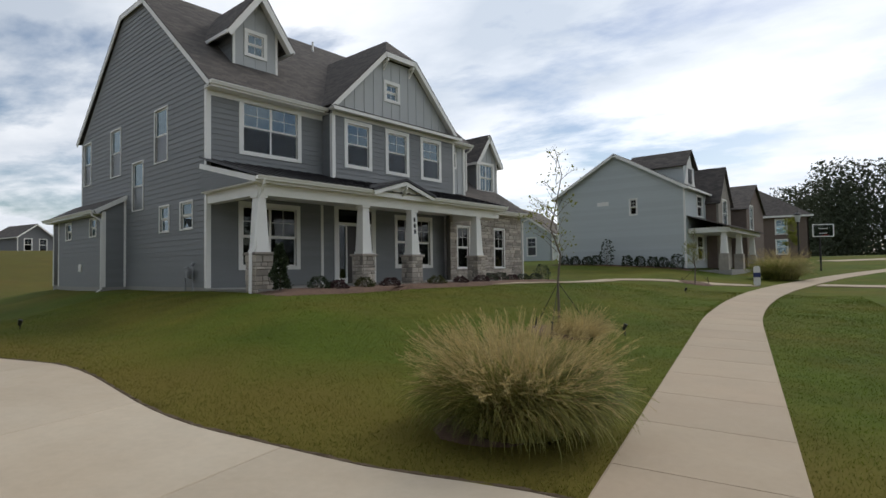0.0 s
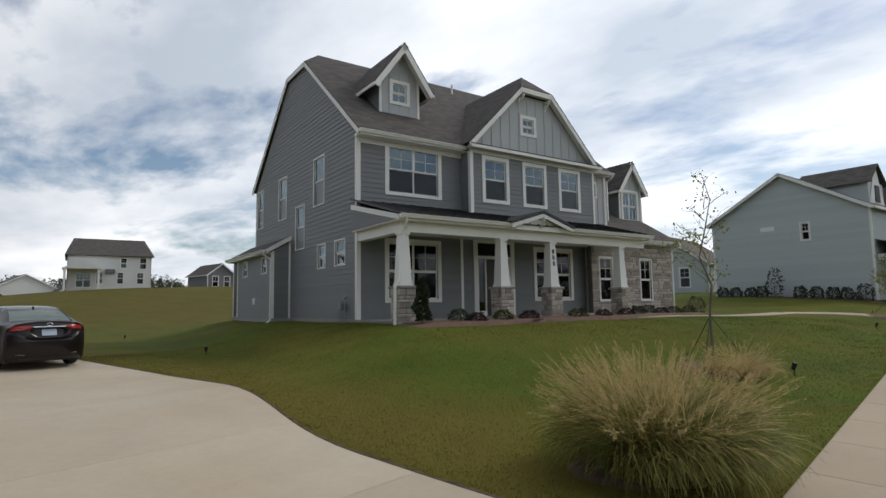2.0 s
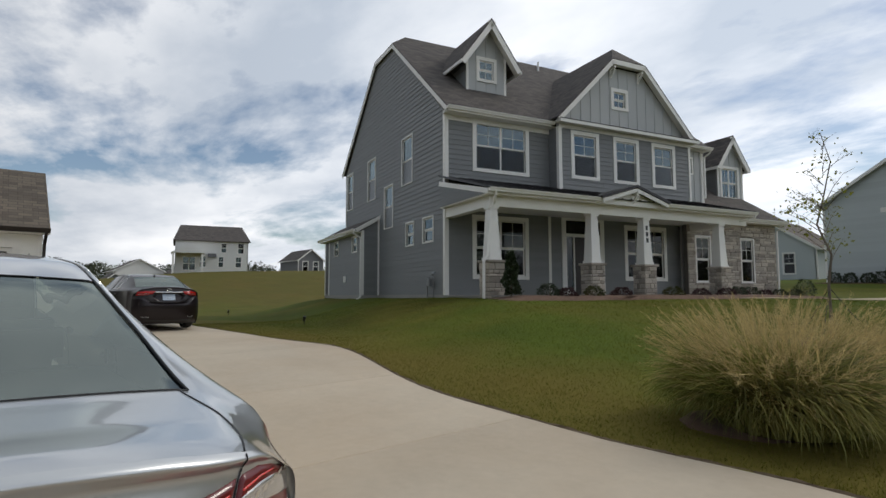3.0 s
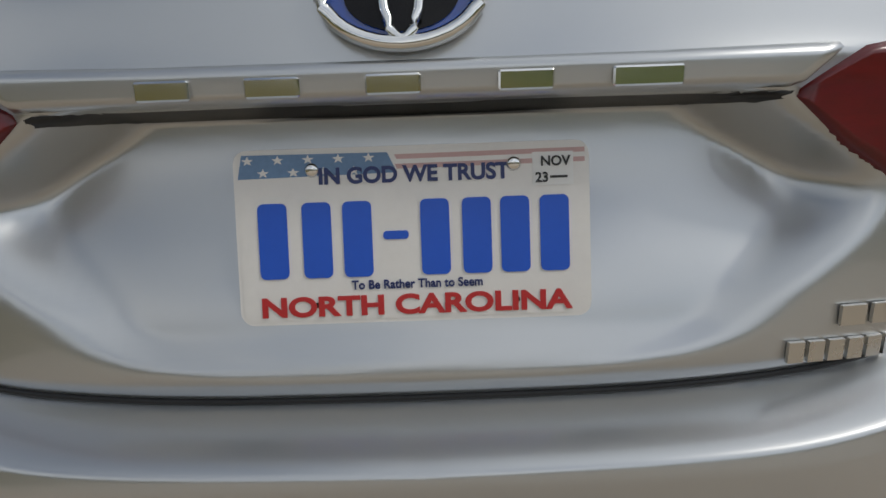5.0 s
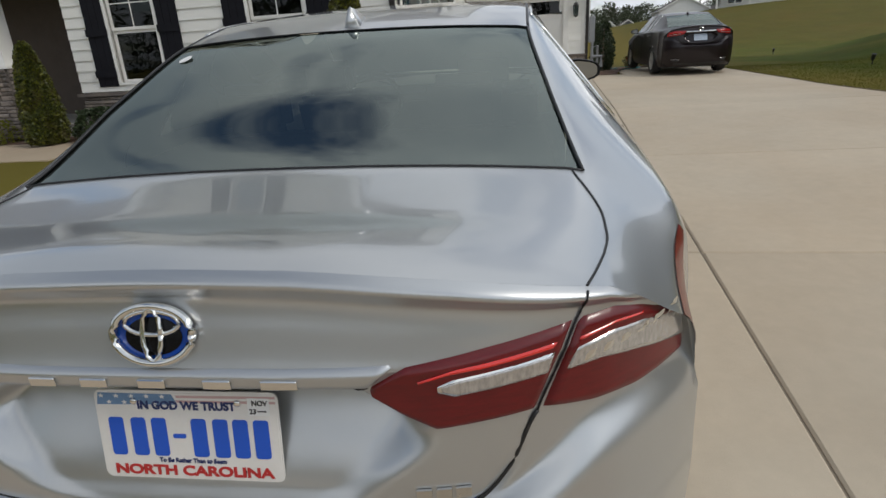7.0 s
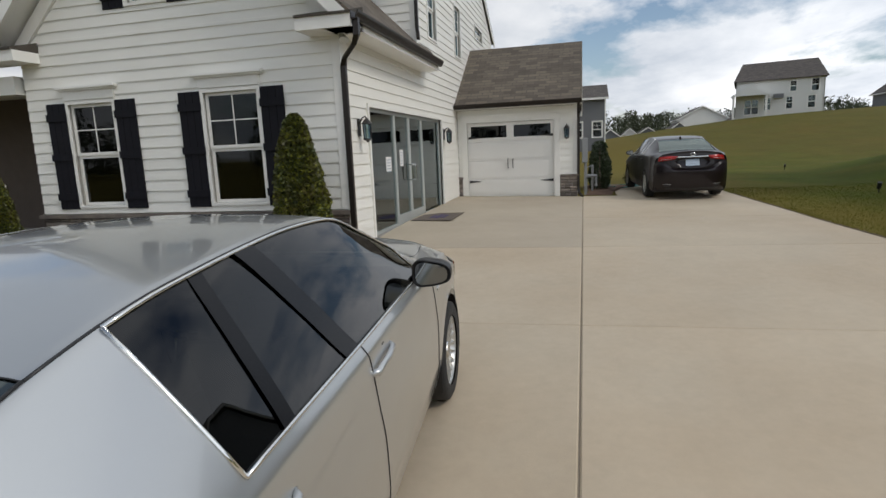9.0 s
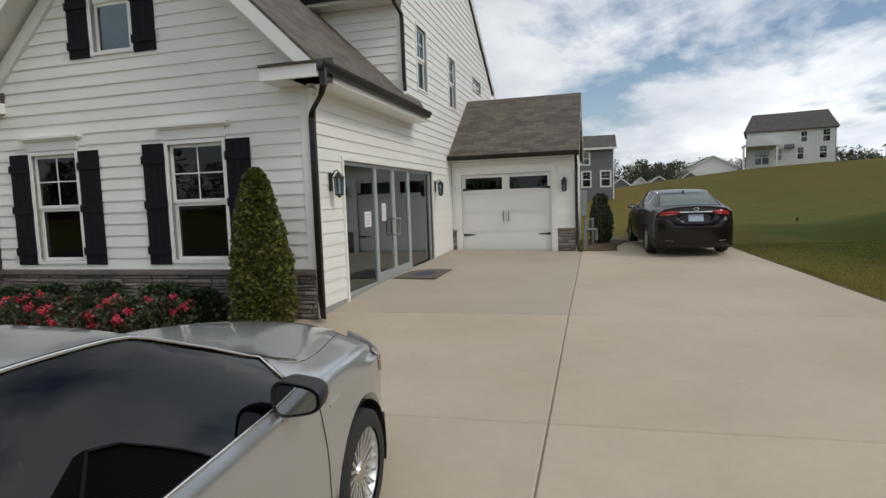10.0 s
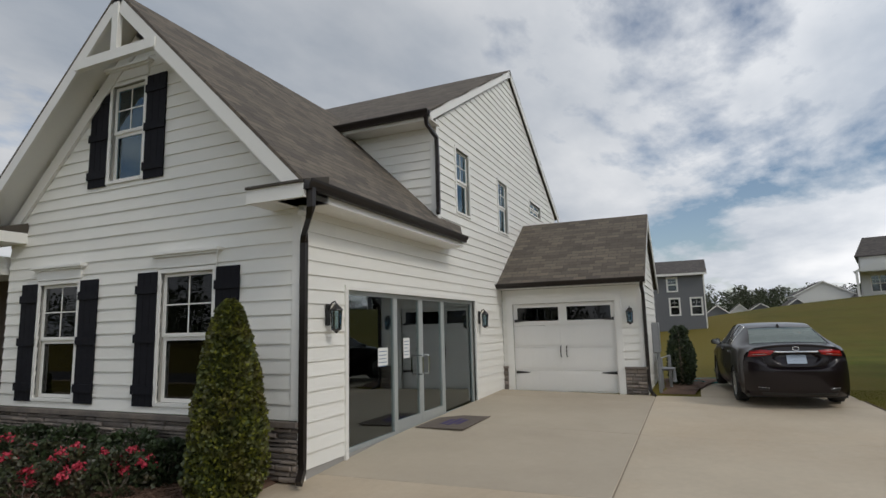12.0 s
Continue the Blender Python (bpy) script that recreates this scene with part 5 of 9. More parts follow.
# pent band below the gable
bm = bmesh.new()
hexa(bm, [hb.p(BL - 0.2, 0.0, 8.02), hb.p(BR + 0.2, 0.0, 8.02), hb.p(BR + 0.2, 0.38, 8.02), hb.p(BL - 0.2, 0.38, 8.02),
          hb.p(BL - 0.2, 0.0, 8.06), hb.p(BR + 0.2, 0.0, 8.06), hb.p(BR + 0.2, 0.38, 8.06), hb.p(BL - 0.2, 0.38, 8.06)])
hb.box(bm, BL - 0.2, BR + 0.2, 0.36, 0.385, 7.98, 8.12)
part("pent_fascia", bm, M_TRIM, grey)
roof_part("pent_roof", [[hb.p(BL - 0.2, 0.40, 8.13), hb.p(BR + 0.2, 0.40, 8.13), hb.p(BR + 0.2, 0.02, 8.28), hb.p(BL - 0.2, 0.02, 8.28)]], M_SHINGLE2, grey, "narrow shingled pent", 0.03)

# main roof with clipped ends
RY, RZg = 6.1, 13.55
sl = (RZg - 8.08) / (RY + 0.45)


def rz(y):
    return 8.08 + sl * (y + 0.45)


e0 = -0.14
roof_part("roof", [[(e0, -0.45, 8.08), (13.4, -0.45, 8.08), (13.4, 4.92, rz(4.92)), (e0, 4.92, rz(4.92))],
                   [(e0, 4.92, rz(4.92)), (13.4, 4.92, rz(4.92)), (12.3, RY, RZg), (0.95, RY, RZg)],
                   [(13.4, D + 0.45, 8.08), (e0, D + 0.45, 8.08), (e0, 7.28, rz(4.92)), (13.4, 7.28, rz(4.92))],
                   [(13.4, 7.28, rz(4.92)), (e0, 7.28, rz(4.92)), (0.95, RY, RZg), (12.3, RY, RZg)],
                   [(e0, 7.28, rz(4.92)), (e0, 4.92, rz(4.92)), (0.95, RY, RZg)],
                   [(13.4, 4.92, rz(4.92)), (13.4, 7.28, rz(4.92)), (12.3, RY, RZg)]], M_SHINGLE2, grey, "grey-brown architectural shingles", 0.04)
bm = bmesh.new()
for a, b in (((e0 + 0.02, -0.45, 8.06), (e0 + 0.02, 4.92, rz(4.92) - 0.02)), ((e0 + 0.02, D + 0.45, 8.06), (e0 + 0.02, 7.28, rz(4.92) - 0.02)), ((e0 + 0.02, 4.92, rz(4.92) - 0.02), (e0 + 0.02, 7.28, rz(4.92) - 0.02))):
    bar(bm, a, b, 0.035, 0.19)
part("rake_board", bm, M_TRIM, grey)
bm = bmesh.new()
hf.box(bm, -0.1, BL, 0.0, 0.43, 7.90, 7.93)
hf.box(bm, -0.1, BL - 0.2, 0.42, 0.45, 7.90, 8.07)
hf.box(bm, 0.0, BL, 0.0, 0.04, 7.72, 7.90)
part("eave_soffit", bm, M_TRIM, grey)
gutter((-0.14, -0.45, 8.08), (BL - 0.1, -0.45, 8.08), (0, -1, 0), grey, M_TRIM)
wall_body(Wall((0, D, 0), (1, 0, 0), (0, 1, 0)), [(0, FL), (13.2, FL), (13.2, 8.0), (0, 8.0)], [], grey, M_GREY)
wr_ = Wall((13.2, 0, 0), (0, 1, 0), (1, 0, 0))
wall_body(wr_, [(0, FL), (D, FL), (D, 8.0), (7.25, 12.45), (4.95, 12.45), (0, 8.0)], [], grey, M_GREY)

# bay roof
bz, bt = 8.16, 10.95
fy = -0.62 - 0.34
roof_part("roof", [[(4.30, 4.5, bz), (4.30, fy, bz), (7.08, fy, bt), (7.08, 4.5, bt)],
                   [(7.08, 4.5, bt), (7.08, fy, bt), (GC, fy + 0.95, 11.88), (GC, 4.5, 11.88)],
                   [(11.72, fy, bz), (11.72, 4.5, bz), (8.92, 4.5, bt), (8.92, fy, bt)],
                   [(8.92, fy, bt), (8.92, 4.5, bt), (GC, 4.5, 11.88), (GC, fy + 0.95, 11.88)],
                   [(7.08, fy, bt), (8.92, fy, bt), (GC, fy + 0.95, 11.88)]], M_SHINGLE2, grey, "grey-brown shingles over the clipped front gable", 0.04)
bm = bmesh.new()
for a, b in (((4.30, fy + 0.02, bz - 0.02), (7.08, fy + 0.02, bt - 0.02)), ((11.72, fy + 0.02, bz - 0.02), (8.92, fy + 0.02, bt - 0.02)), ((7.08, fy + 0.02, bt - 0.02), (8.92, fy + 0.02, bt - 0.02))):
    bar(bm, a, b, 0.035, 0.2)
part("rake_board", bm, M_TRIM, grey)
bm = bmesh.new()
for a, b in (((4.36, (fy - 0.62) / 2, bz - 0.12), (7.1, (fy - 0.62) / 2, bt - 0.14)), ((11.66, (fy - 0.62) / 2, bz - 0.12), (8.9, (fy - 0.62) / 2, bt - 0.14)), ((7.1, (fy - 0.62) / 2, bt - 0.14), (8.9, (fy - 0.62) / 2, bt - 0.14))):
    bar(bm, a, b, 0.30, 0.02)
part("soffit", bm, M_TRIM, grey)


def bracket(w, s, z, parent):
    bm = bmesh.new()
    w.box(bm, s - 0.045, s + 0.045, 0.0, 0.05, z - 0.42, z)
    w.box(bm, s - 0.045, s + 0.045, 0.05, 0.32, z - 0.08, z)
    hexa(bm, [w.p(s - 0.03, 0.05, z - 0.40), w.p(s + 0.03, 0.05, z - 0.40), w.p(s + 0.03, 0.30, z - 0.14), w.p(s - 0.03, 0.30, z - 0.14),
              w.p(s - 0.03, 0.05, z - 0.30), w.p(s + 0.03, 0.05, z - 0.30), w.p(s + 0.03, 0.25, z - 0.08), w.p(s - 0.03, 0.25, z - 0.08)])
    part("bracket", bm, M_TRIM, parent, "white knee bracket")


bracket(hb, 7.25, 10.68, grey)
bracket(hb, 8.75, 10.68, grey)

# board-and-batten strip right of the bay, then the stone wing
hstrip = Wall((0, -0.1, 0), (1, 0, 0), (0, -1, 0))
c5 = wall_body(hstrip, [(11.75, 4.6), (13.15, 4.6), (13.15, 8.05), (11.75, 8.05)], [(11.98, 12.44, 6.9, 7.55)], grey, M_GREYBB)
window(hstrip, 11.98, 12.44, 6.9, 7.55, grey, trim=0.09, grid=(2, 2), lower=True)
for s in (11.86, 12.62, 13.0):
    bm = bmesh.new()
    hstrip.box(bm, s - 0.022, s + 0.022, 0, 0.022, 5.3, 7.9)
    part("batten", bm, M_GREYBB, c5)
bm = bmesh.new()
hstrip.box(bm, 13.05, 13.2, 0, 0.034, 5.2, 8.0)
hstrip.box(bm, 11.75, 13.3, 0, 0.3, 7.93, 8.06)
part("trim_board", bm, M_TRIM, grey)
gutter((11.9, -0.45, 8.08), (13.4, -0.45, 8.08), (0, -1, 0), grey, M_TRIM)
bm = bmesh.new()
flat_pipe(bm, [(13.3, -0.5, 8.0), (13.28, -0.45, 7.85), (13.25, -0.16, 7.7), (13.25, -0.15, 5.8)], (0.035, 0, 0), 0.03)
part("downpipe", bm, M_TRIM, grey)
hw = Wall((0, -0.55, 0), (1, 0, 0), (0, -1, 0))
WR = 17.45
wh = [(11.75 + 0.05, 12.65, 1.98, 3.92), (14.96, 15.82, 1.98, 3.92)]
wh = [(12.0, 12.86, 1.98, 3.95), (14.98, 15.82, 1.98, 3.95)]
c6 = wall_body(hw, [(11.45, FL - 0.3), (WR, FL - 0.3), (WR, 4.75), (11.45, 4.75)], wh, grey, M_MORTAR, 0.2)
stones(hw, 11.45, WR + 0.04, FL - 0.25, 4.72, c6, M_STONE, 11, rows=(0.10, 0.21), lens=(0.2, 0.62), depth=0.05, holes=[(a - 0.07, b + 0.07, c - 0.07, d + 0.09) for a, b, c, d in wh])
for h in wh:
    window(hw, *h, grey, trim=0.07, grid=(2, 2), blind=0.0, glass=M_SHADEGLASS)
wall_body(Wall((WR, -0.55, 0), (0, 1, 0), (1, 0, 0)), [(0, 1.1), (9, 1.1), (9, 4.75), (0, 4.75)], [], grey, M_GREY)
roof_part("roof", [[(11.3, -1.0, 4.86), (WR + 0.35, -1.0, 4.86), (14.6, 3.4, 8.55), (11.3, 3.4, 8.55)],
                   [(WR + 0.35, -1.0, 4.86), (WR + 0.35, 8.4, 4.86), (14.6, 5.0, 8.55), (14.6, 3.4, 8.55)],
                   [(WR + 0.35, 8.4, 4.86), (11.3, 8.4, 4.86), (11.3, 5.0, 8.55), (14.6, 5.0, 8.55)]], M_SHINGLE2, grey, "grey-brown shingles over the stone wing", 0.04)
bm = bmesh.new()
hw.box(bm, 11.4, WR + 0.33, 0.0, 0.42, 4.68, 4.71)
hw.box(bm, 11.4, WR + 0.33, 0.42, 0.45, 4.68, 4.84)
block(bm, WR + 0.30, WR + 0.33, -1.0, 8.4, 4.68, 4.84)
part("eave_soffit", bm, M_TRIM, grey)
gutter((11.5, -1.0, 4.86), (WR + 0.35, -1.0, 4.86), (0, -1, 0), grey, M_TRIM)
bm = bmesh.new()
flat_pipe(bm, [(WR + 0.2, -1.05, 4.78), (WR + 0.18, -1.0, 4.62), (WR + 0.05, -0.66, 4.45), (WR + 0.05, -0.64, 1.3)], (0.035, 0, 0), 0.03)
part("downpipe", bm, M_TRIM, grey)


def dormer(x0, x1, yf, zb, ze, za, depth, win, parent, bb=True, oh=0.32):
    """A gabled dormer: board-and-batten face, lapped cheeks, its own little roof."""
    xm = (x0 + x1) / 2
    wf_ = Wall((0, yf, 0), (1, 0, 0), (0, -1, 0))
    face = wall_body(wf_, [(x0, zb), (x1, zb), (x1, ze), (xm, za - 0.2), (x0, ze)], [win], parent, M_GREYBB, 0.1, "dormer_face")
    window(wf_, *win, face, trim=0.14, grid=(2, 1), lower=True, cols=2 if win[1] - win[0] > 0.9 else 1)
    n = max(3, round((x1 - x0) / 0.42))
    for k in range(1, n):
        s = x0 + (x1 - x0) * k / n
        zt = ze + (za - 0.2 - ze) * (1 - abs(s - xm) / (xm - x0)) - 0.05
        for p, q in (((zb, zt),) if not win[0] - 0.12 < s < win[1] + 0.12 else ((zb, win[2] - 0.12), (win[3] + 0.12, zt))):
            if q - p > 0.06:
                bm = bmesh.new()
                wf_.box(bm, s - 0.02, s + 0.02, 0, 0.02, p, q)
                part("batten", bm, M_GREYBB, face)
    bm = bmesh.new()
    wf_.box(bm, x0, x0 + 0.1, 0, 0.03, zb, ze)
    wf_.box(bm, x1 - 0.1, x1, 0, 0.03, zb, ze)
    part("corner_board", bm, M_TRIM, face)
    for x, sg in ((x0, -1), (x1, 1)):
        wc = Wall((x, yf, 0), (0, 1, 0), (sg, 0, 0))
        ck = wall_body(wc, [(0, zb - 0.3), (0.1, zb - 0.3), (depth, ze), (0, ze)], [], parent, M_INNER, 0.08, "dormer_cheek")
        siding(wc, [(0.05, zb - 0.1), (depth, ze - 0.05), (0.05, ze - 0.02)], [], ck, M_GREY)
    k = (za - ze) / (xm - x0)
    el, zl = x0 - oh, ze - oh * k
    roof_part("dormer_roof", [[(el, yf + depth, zl), (el, yf - oh, zl), (xm, yf - oh, za), (xm, yf + depth, za)],
                              [(x1 + oh, yf - oh, zl), (x1 + oh, yf + depth, zl), (xm, yf + depth, za), (xm, yf - oh, za)]], M_SHINGLE2, parent, "", 0.04)
    bm = bmesh.new()
    bar(bm, (el, yf - oh + 0.02, zl - 0.02), (xm, yf - oh + 0.02, za - 0.02), 0.035, 0.24)
    bar(bm, (x1 + oh, yf - oh + 0.02, zl - 0.02), (xm, yf - oh + 0.02, za - 0.02), 0.035, 0.24)
    for x in (el + 0.03, x1 + oh - 0.03):
        bar(bm, (x, yf - oh, zl), (x, yf + depth * 0.75, zl), 0.05, 0.13)
    part("rake_board", bm, M_TRIM, parent)
    bm = bmesh.new()
    for x, xx in ((el + 0.02, xm), (x1 + oh - 0.02, xm)):
        bar(bm, (x, yf - oh / 2, zl - 0.1), (xx, yf - oh / 2, za - 0.12), oh - 0.05, 0.02)
    part("soffit", bm, M_TRIM, parent)
    bracket(wf_, xm, za - 0.22, parent)


dormer(1.58, 3.44, 1.30, 9.50, 11.15, 12.42, 2.9, (2.18, 2.84, 10.05, 10.82), grey, oh=0.48)
dormer(15.0, 16.85, 0.55, 5.95, 7.95, 9.2, 2.2, (15.32, 16.42, 6.15, 7.55), grey, oh=0.28)

# lean-to at the side
LS0, LS1, LP = 6.8, 13.2, 0.85
hl = Wall((-LP, 0, 0), (0, 1, 0), (-1, 0, 0))
hlf = Wall((0, LS0, 0), (-1, 0, 0), (0, -1, 0))
lw = [(7.5, 8.2, 3.45, 4.15), (10.6, 11.3, 3.45, 4.15)]
c7 = wall_body(hl, [(LS0, FL), (LS1, FL), (LS1, 4.35), (LS0, 4.35)], lw, grey, M_INNER)
siding(hl, [(LS0 + 0.1, FL), (12.3, FL), (12.3, 4.35), (LS0 + 0.1, 4.35)], lw, c7, M_GREY)
for h in lw:
    window(hl, *h, grey, trim=0.05, grid=(1, 1))
c8 = wall_body(hlf, [(0, FL), (LP, FL), (LP, 4.4), (0, 5.0)], [], grey, M_INNER)
siding(hlf, [(0.02, FL), (LP - 0.1, FL), (LP - 0.1, 4.4), (0.02, 4.95)], [], c8, M_GREY)
bm = bmesh.new()
hlf.box(bm, LP - 0.1, LP + 0.03, 0, 0.032, FL, 4.38)
hl.box(bm, LS0 - 0.0, LS0 + 0.1, 0, 0.03, FL, 4.35)
hlf.box(bm, 0.0, 0.1, 0, 0.032, FL, 4.9)
hl.box(bm, 12.3, 12.42, 0, 0.032, FL, 4.35)
hl.box(bm, 13.08, 13.2, 0, 0.032, FL, 4.35)
part("corner_board", bm, M_TRIM, grey)
bm = bmesh.new()
hl.box(bm, 12.42, 13.08, 0.0, 0.02, FL + 0.05, 4.3)
part("side_door", bm, M_DARK, grey, "dark screened side door")
bm = bmesh.new()
hl.box(bm, LS0, LS1, 0.0, 0.012, 1.05, FL)
hlf.box(bm, 0, LP, 0.0, 0.012, 1.05, FL)
part("foundation", bm, M_FOUND, grey)
roof_part("roof", [[(-LP - 0.35, LS1 + 0.1, 4.42), (-LP - 0.35, LS0 - 0.12, 4.42), (0.02, LS0 - 0.12, 5.12), (0.02, LS1 + 0.1, 5.12)]], M_SHINGLE2, grey, "lean-to shingles", 0.05)
bm = bmesh.new()
bar(bm, (-LP - 0.35, LS0 - 0.13, 4.42), (0.02, LS0 - 0.13, 5.12), 0.03, 0.17)
hl.box(bm, LS0 - 0.1, LS1 + 0.1, 0.0, 0.33, 4.27, 4.30)
part("rake_board", bm, M_TRIM, grey)
gutter((-LP - 0.35, LS0 - 0.12, 4.42), (-LP - 0.35, LS1 + 0.1, 4.42), (-1, 0, 0), grey, M_TRIM)
bm = bmesh.new()
flat_pipe(bm, [(-LP - 0.42, LS0 - 0.05, 4.34), (-LP - 0.4, LS0 - 0.05, 4.2), (-LP - 0.06, LS0 + 0.0, 4.02), (-LP - 0.05, LS0, 3.9), (-LP - 0.05, LS0, 1.35), (-LP - 0.25, LS0 - 0.1, 1.22)], (0, 0.035, 0), 0.03)
part("downpipe", bm, M_TRIM, grey)

# porch: slab, beam, ceiling, metal roof with a small gable over the steps
PD = 3.2
bm = bmesh.new()
block(bm, -0.05, 11.9, -PD, 0.0, 0.9, FL - 0.05)
block(bm, -0.08, 11.93, -PD - 0.04, 0.0, FL - 0.05, FL)
part("porch_slab", bm, M_FOUND, grey, "concrete porch floor")
bm = bmesh.new()
block(bm, 0.0, 11.9, -3.05, -2.75, 4.14, 4.46)
block(bm, 0.0, 0.30, -2.75, 0.0, 4.14, 4.46)
block(bm, 11.6, 11.9, -2.75, -0.6, 4.14, 4.46)
part("porch_beam", bm, M_TRIM, grey)
bm = bmesh.new()
block(bm, -0.2, 12.0, -3.3, 0.0, 4.462, 4.50)
block(bm, -0.22, 4.2, -3.34, -3.30, 4.46, 4.62)
block(bm, 6.95, 12.0, -3.34, -3.30, 4.46, 4.62)
bar(bm, (-0.22, -3.34, 4.62), (-0.22, 0.0, 5.42), 0.04, 0.16)
hexa(bm, [(-0.2, -3.3, 4.50), (-0.16, -3.3, 4.50), (-0.16, 0, 4.50), (-0.2, 0, 4.50), (-0.2, -3.3, 4.52), (-0.16, -3.3, 4.52), (-0.16, 0, 5.3), (-0.2, 0, 5.3)])
part("porch_ceiling", bm, M_TRIM, grey)
bm = bmesh.new()
for k in range(13):
    z = 4.5 + k * 0.07
    hexa(bm, [(-0.235, -3.3 + k * 0.25, z), (-0.2, -3.3 + k * 0.25, z), (-0.2, 0, z), (-0.235, 0, z), (-0.222, -3.05 + k * 0.25, z + 0.07), (-0.2, -3.05 + k * 0.25, z + 0.07), (-0.2, 0, z + 0.07), (-0.222, 0, z + 0.07)])
part("porch_cheek", bm, M_GREY, grey)
roof_part("porch_roof", [[(-0.26, -3.4, 4.66), (12.05, -3.4, 4.66), (12.05, 0.0, 5.62), (-0.26, 0.0, 5.62)]], M_METALROOF, grey, "dark standing-seam metal roof", 0.03)
for k in range(31):
    x = -0.26 + k * 0.41
    bm = bmesh.new()
    bar(bm, (x, -3.4, 4.692), (x, 0.0, 5.652), 0.02, 0.032)
    part("seam", bm, M_METALROOF, grey)
PA = 5.58
roof_part("porch_gable", [[(4.0, -0.8, 4.69), (4.0, -3.58, 4.69), (PA, -3.58, 5.17), (PA, -0.8, 5.17)],
                          [(7.15, -3.58, 4.69), (7.15, -0.8, 4.69), (PA, -0.8, 5.17), (PA, -3.58, 5.17)]], M_METALROOF, grey, "dark metal gable over the steps", 0.085)
bm = bmesh.new()
bar(bm, (4.05, -3.52, 4.60), (PA, -3.52, 5.06), 0.04, 0.13)
bar(bm, (7.1, -3.52, 4.60), (PA, -3.52, 5.06), 0.04, 0.13)
Wall((0, -3.3, 0), (1, 0, 0), (0, -1, 0)).prism(bm, [(4.2, 4.46), (6.95, 4.46), (6.95, 4.56), (PA, 4.98), (4.2, 4.56)], 0.0, 0.04)
part("pediment", bm, M_TRIM, grey)
bracket(Wall((0, -3.3, 0), (1, 0, 0), (0, -1, 0)), PA, 4.93, grey)
gutter((-0.24, -3.38, 4.64), (4.1, -3.38, 4.64), (0, -1, 0), grey, M_TRIM)
gutter((7.05, -3.38, 4.64), (12.05, -3.38, 4.64), (0, -1, 0), grey, M_TRIM)
bm = bmesh.new()
flat_pipe(bm, [(-0.02, -3.45, 4.56), (-0.02, -3.42, 4.42), (0.05, -3.2, 4.2), (0.0, -3.14, 4.0), (-0.16, -3.12, 2.6), (-0.27, -3.12, 2.45), (-0.28, -3.12, 1.3), (-0.3, -3.3, 1.2)], (0.035, 0, 0), 0.03)
flat_pipe(bm, [(11.9, -3.45, 4.56), (11.9, -3.42, 4.42), (11.5, -3.05, 4.3), (11.42, -0.66, 4.1)], (0.035, 0, 0), 0.03)
part("downpipe", bm, M_TRIM, grey)
M_SIGN = mat("black_numerals", (0.02, 0.02, 0.02), 0.5, 0.1, 8)
for i, (cu, cw_) in enumerate(((0.14, 2.9), (4.1, 2.9), (6.48, 2.9), (10.42, 2.9))):
    cy_ = -cw_
    hx = 0.25
    bm = bmesh.new()
    block(bm, cu - hx, cu + hx, cy_ - hx, cy_ + hx, FL - 0.3, 2.40)
    pier = part("pier", bm, M_MORTAR, grey, "grey-tan stone pier under a tapered white column")
    for o, ds, dn in (((cu - hx, cy_ - hx, 0), (1, 0, 0), (0, -1, 0)), ((cu - hx, cy_ - hx, 0), (0, 1, 0), (-1, 0, 0)), ((cu + hx, cy_ - hx, 0), (0, 1, 0), (1, 0, 0))):
        stones(Wall(o, ds, dn), -0.03, 2 * hx + 0.03, FL - 0.25, 2.40, pier, M_STONE, 40 + i, rows=(0.09, 0.19), lens=(0.16, 0.36), depth=0.045)
    bm = bmesh.new()
    block(bm, cu - hx - 0.09, cu + hx + 0.09, cy_ - hx - 0.09, cy_ + hx + 0.09, 2.40, 2.48)
    soften(bm, 0.012)
    part("pier_cap", bm, M_STONE, grey, "cast stone pier cap")
    a, b = 0.20, 0.135
    bm = bmesh.new()
    hexa(bm, [(cu + p * a, cy_ + q * a, 2.56) for p, q in ((-1, -1), (1, -1), (1, 1), (-1, 1))] + [(cu + p * b, cy_ + q * b, 4.06) for p, q in ((-1, -1), (1, -1), (1, 1), (-1, 1))])
    block(bm, cu - 0.225, cu + 0.225, cy_ - 0.225, cy_ + 0.225, 2.48, 2.56)
    block(bm, cu - 0.175, cu + 0.175, cy_ - 0.175, cy_ + 0.175, 4.06, 4.14)
    col = part("column", bm, M_TRIM, grey, "tapered white square column")
    if i == 2:
        for k in range(3):
            bm = bmesh.new()
            zc = 3.78 - k * 0.22
            y = cy_ - 0.20 + (zc - 2.56) / 1.5 * 0.065
            block(bm, cu - 0.045, cu + 0.045, y - 0.012, y + 0.02, zc - 0.08, zc + 0.08)
            part("plain_bar", bm, M_SIGN, col)
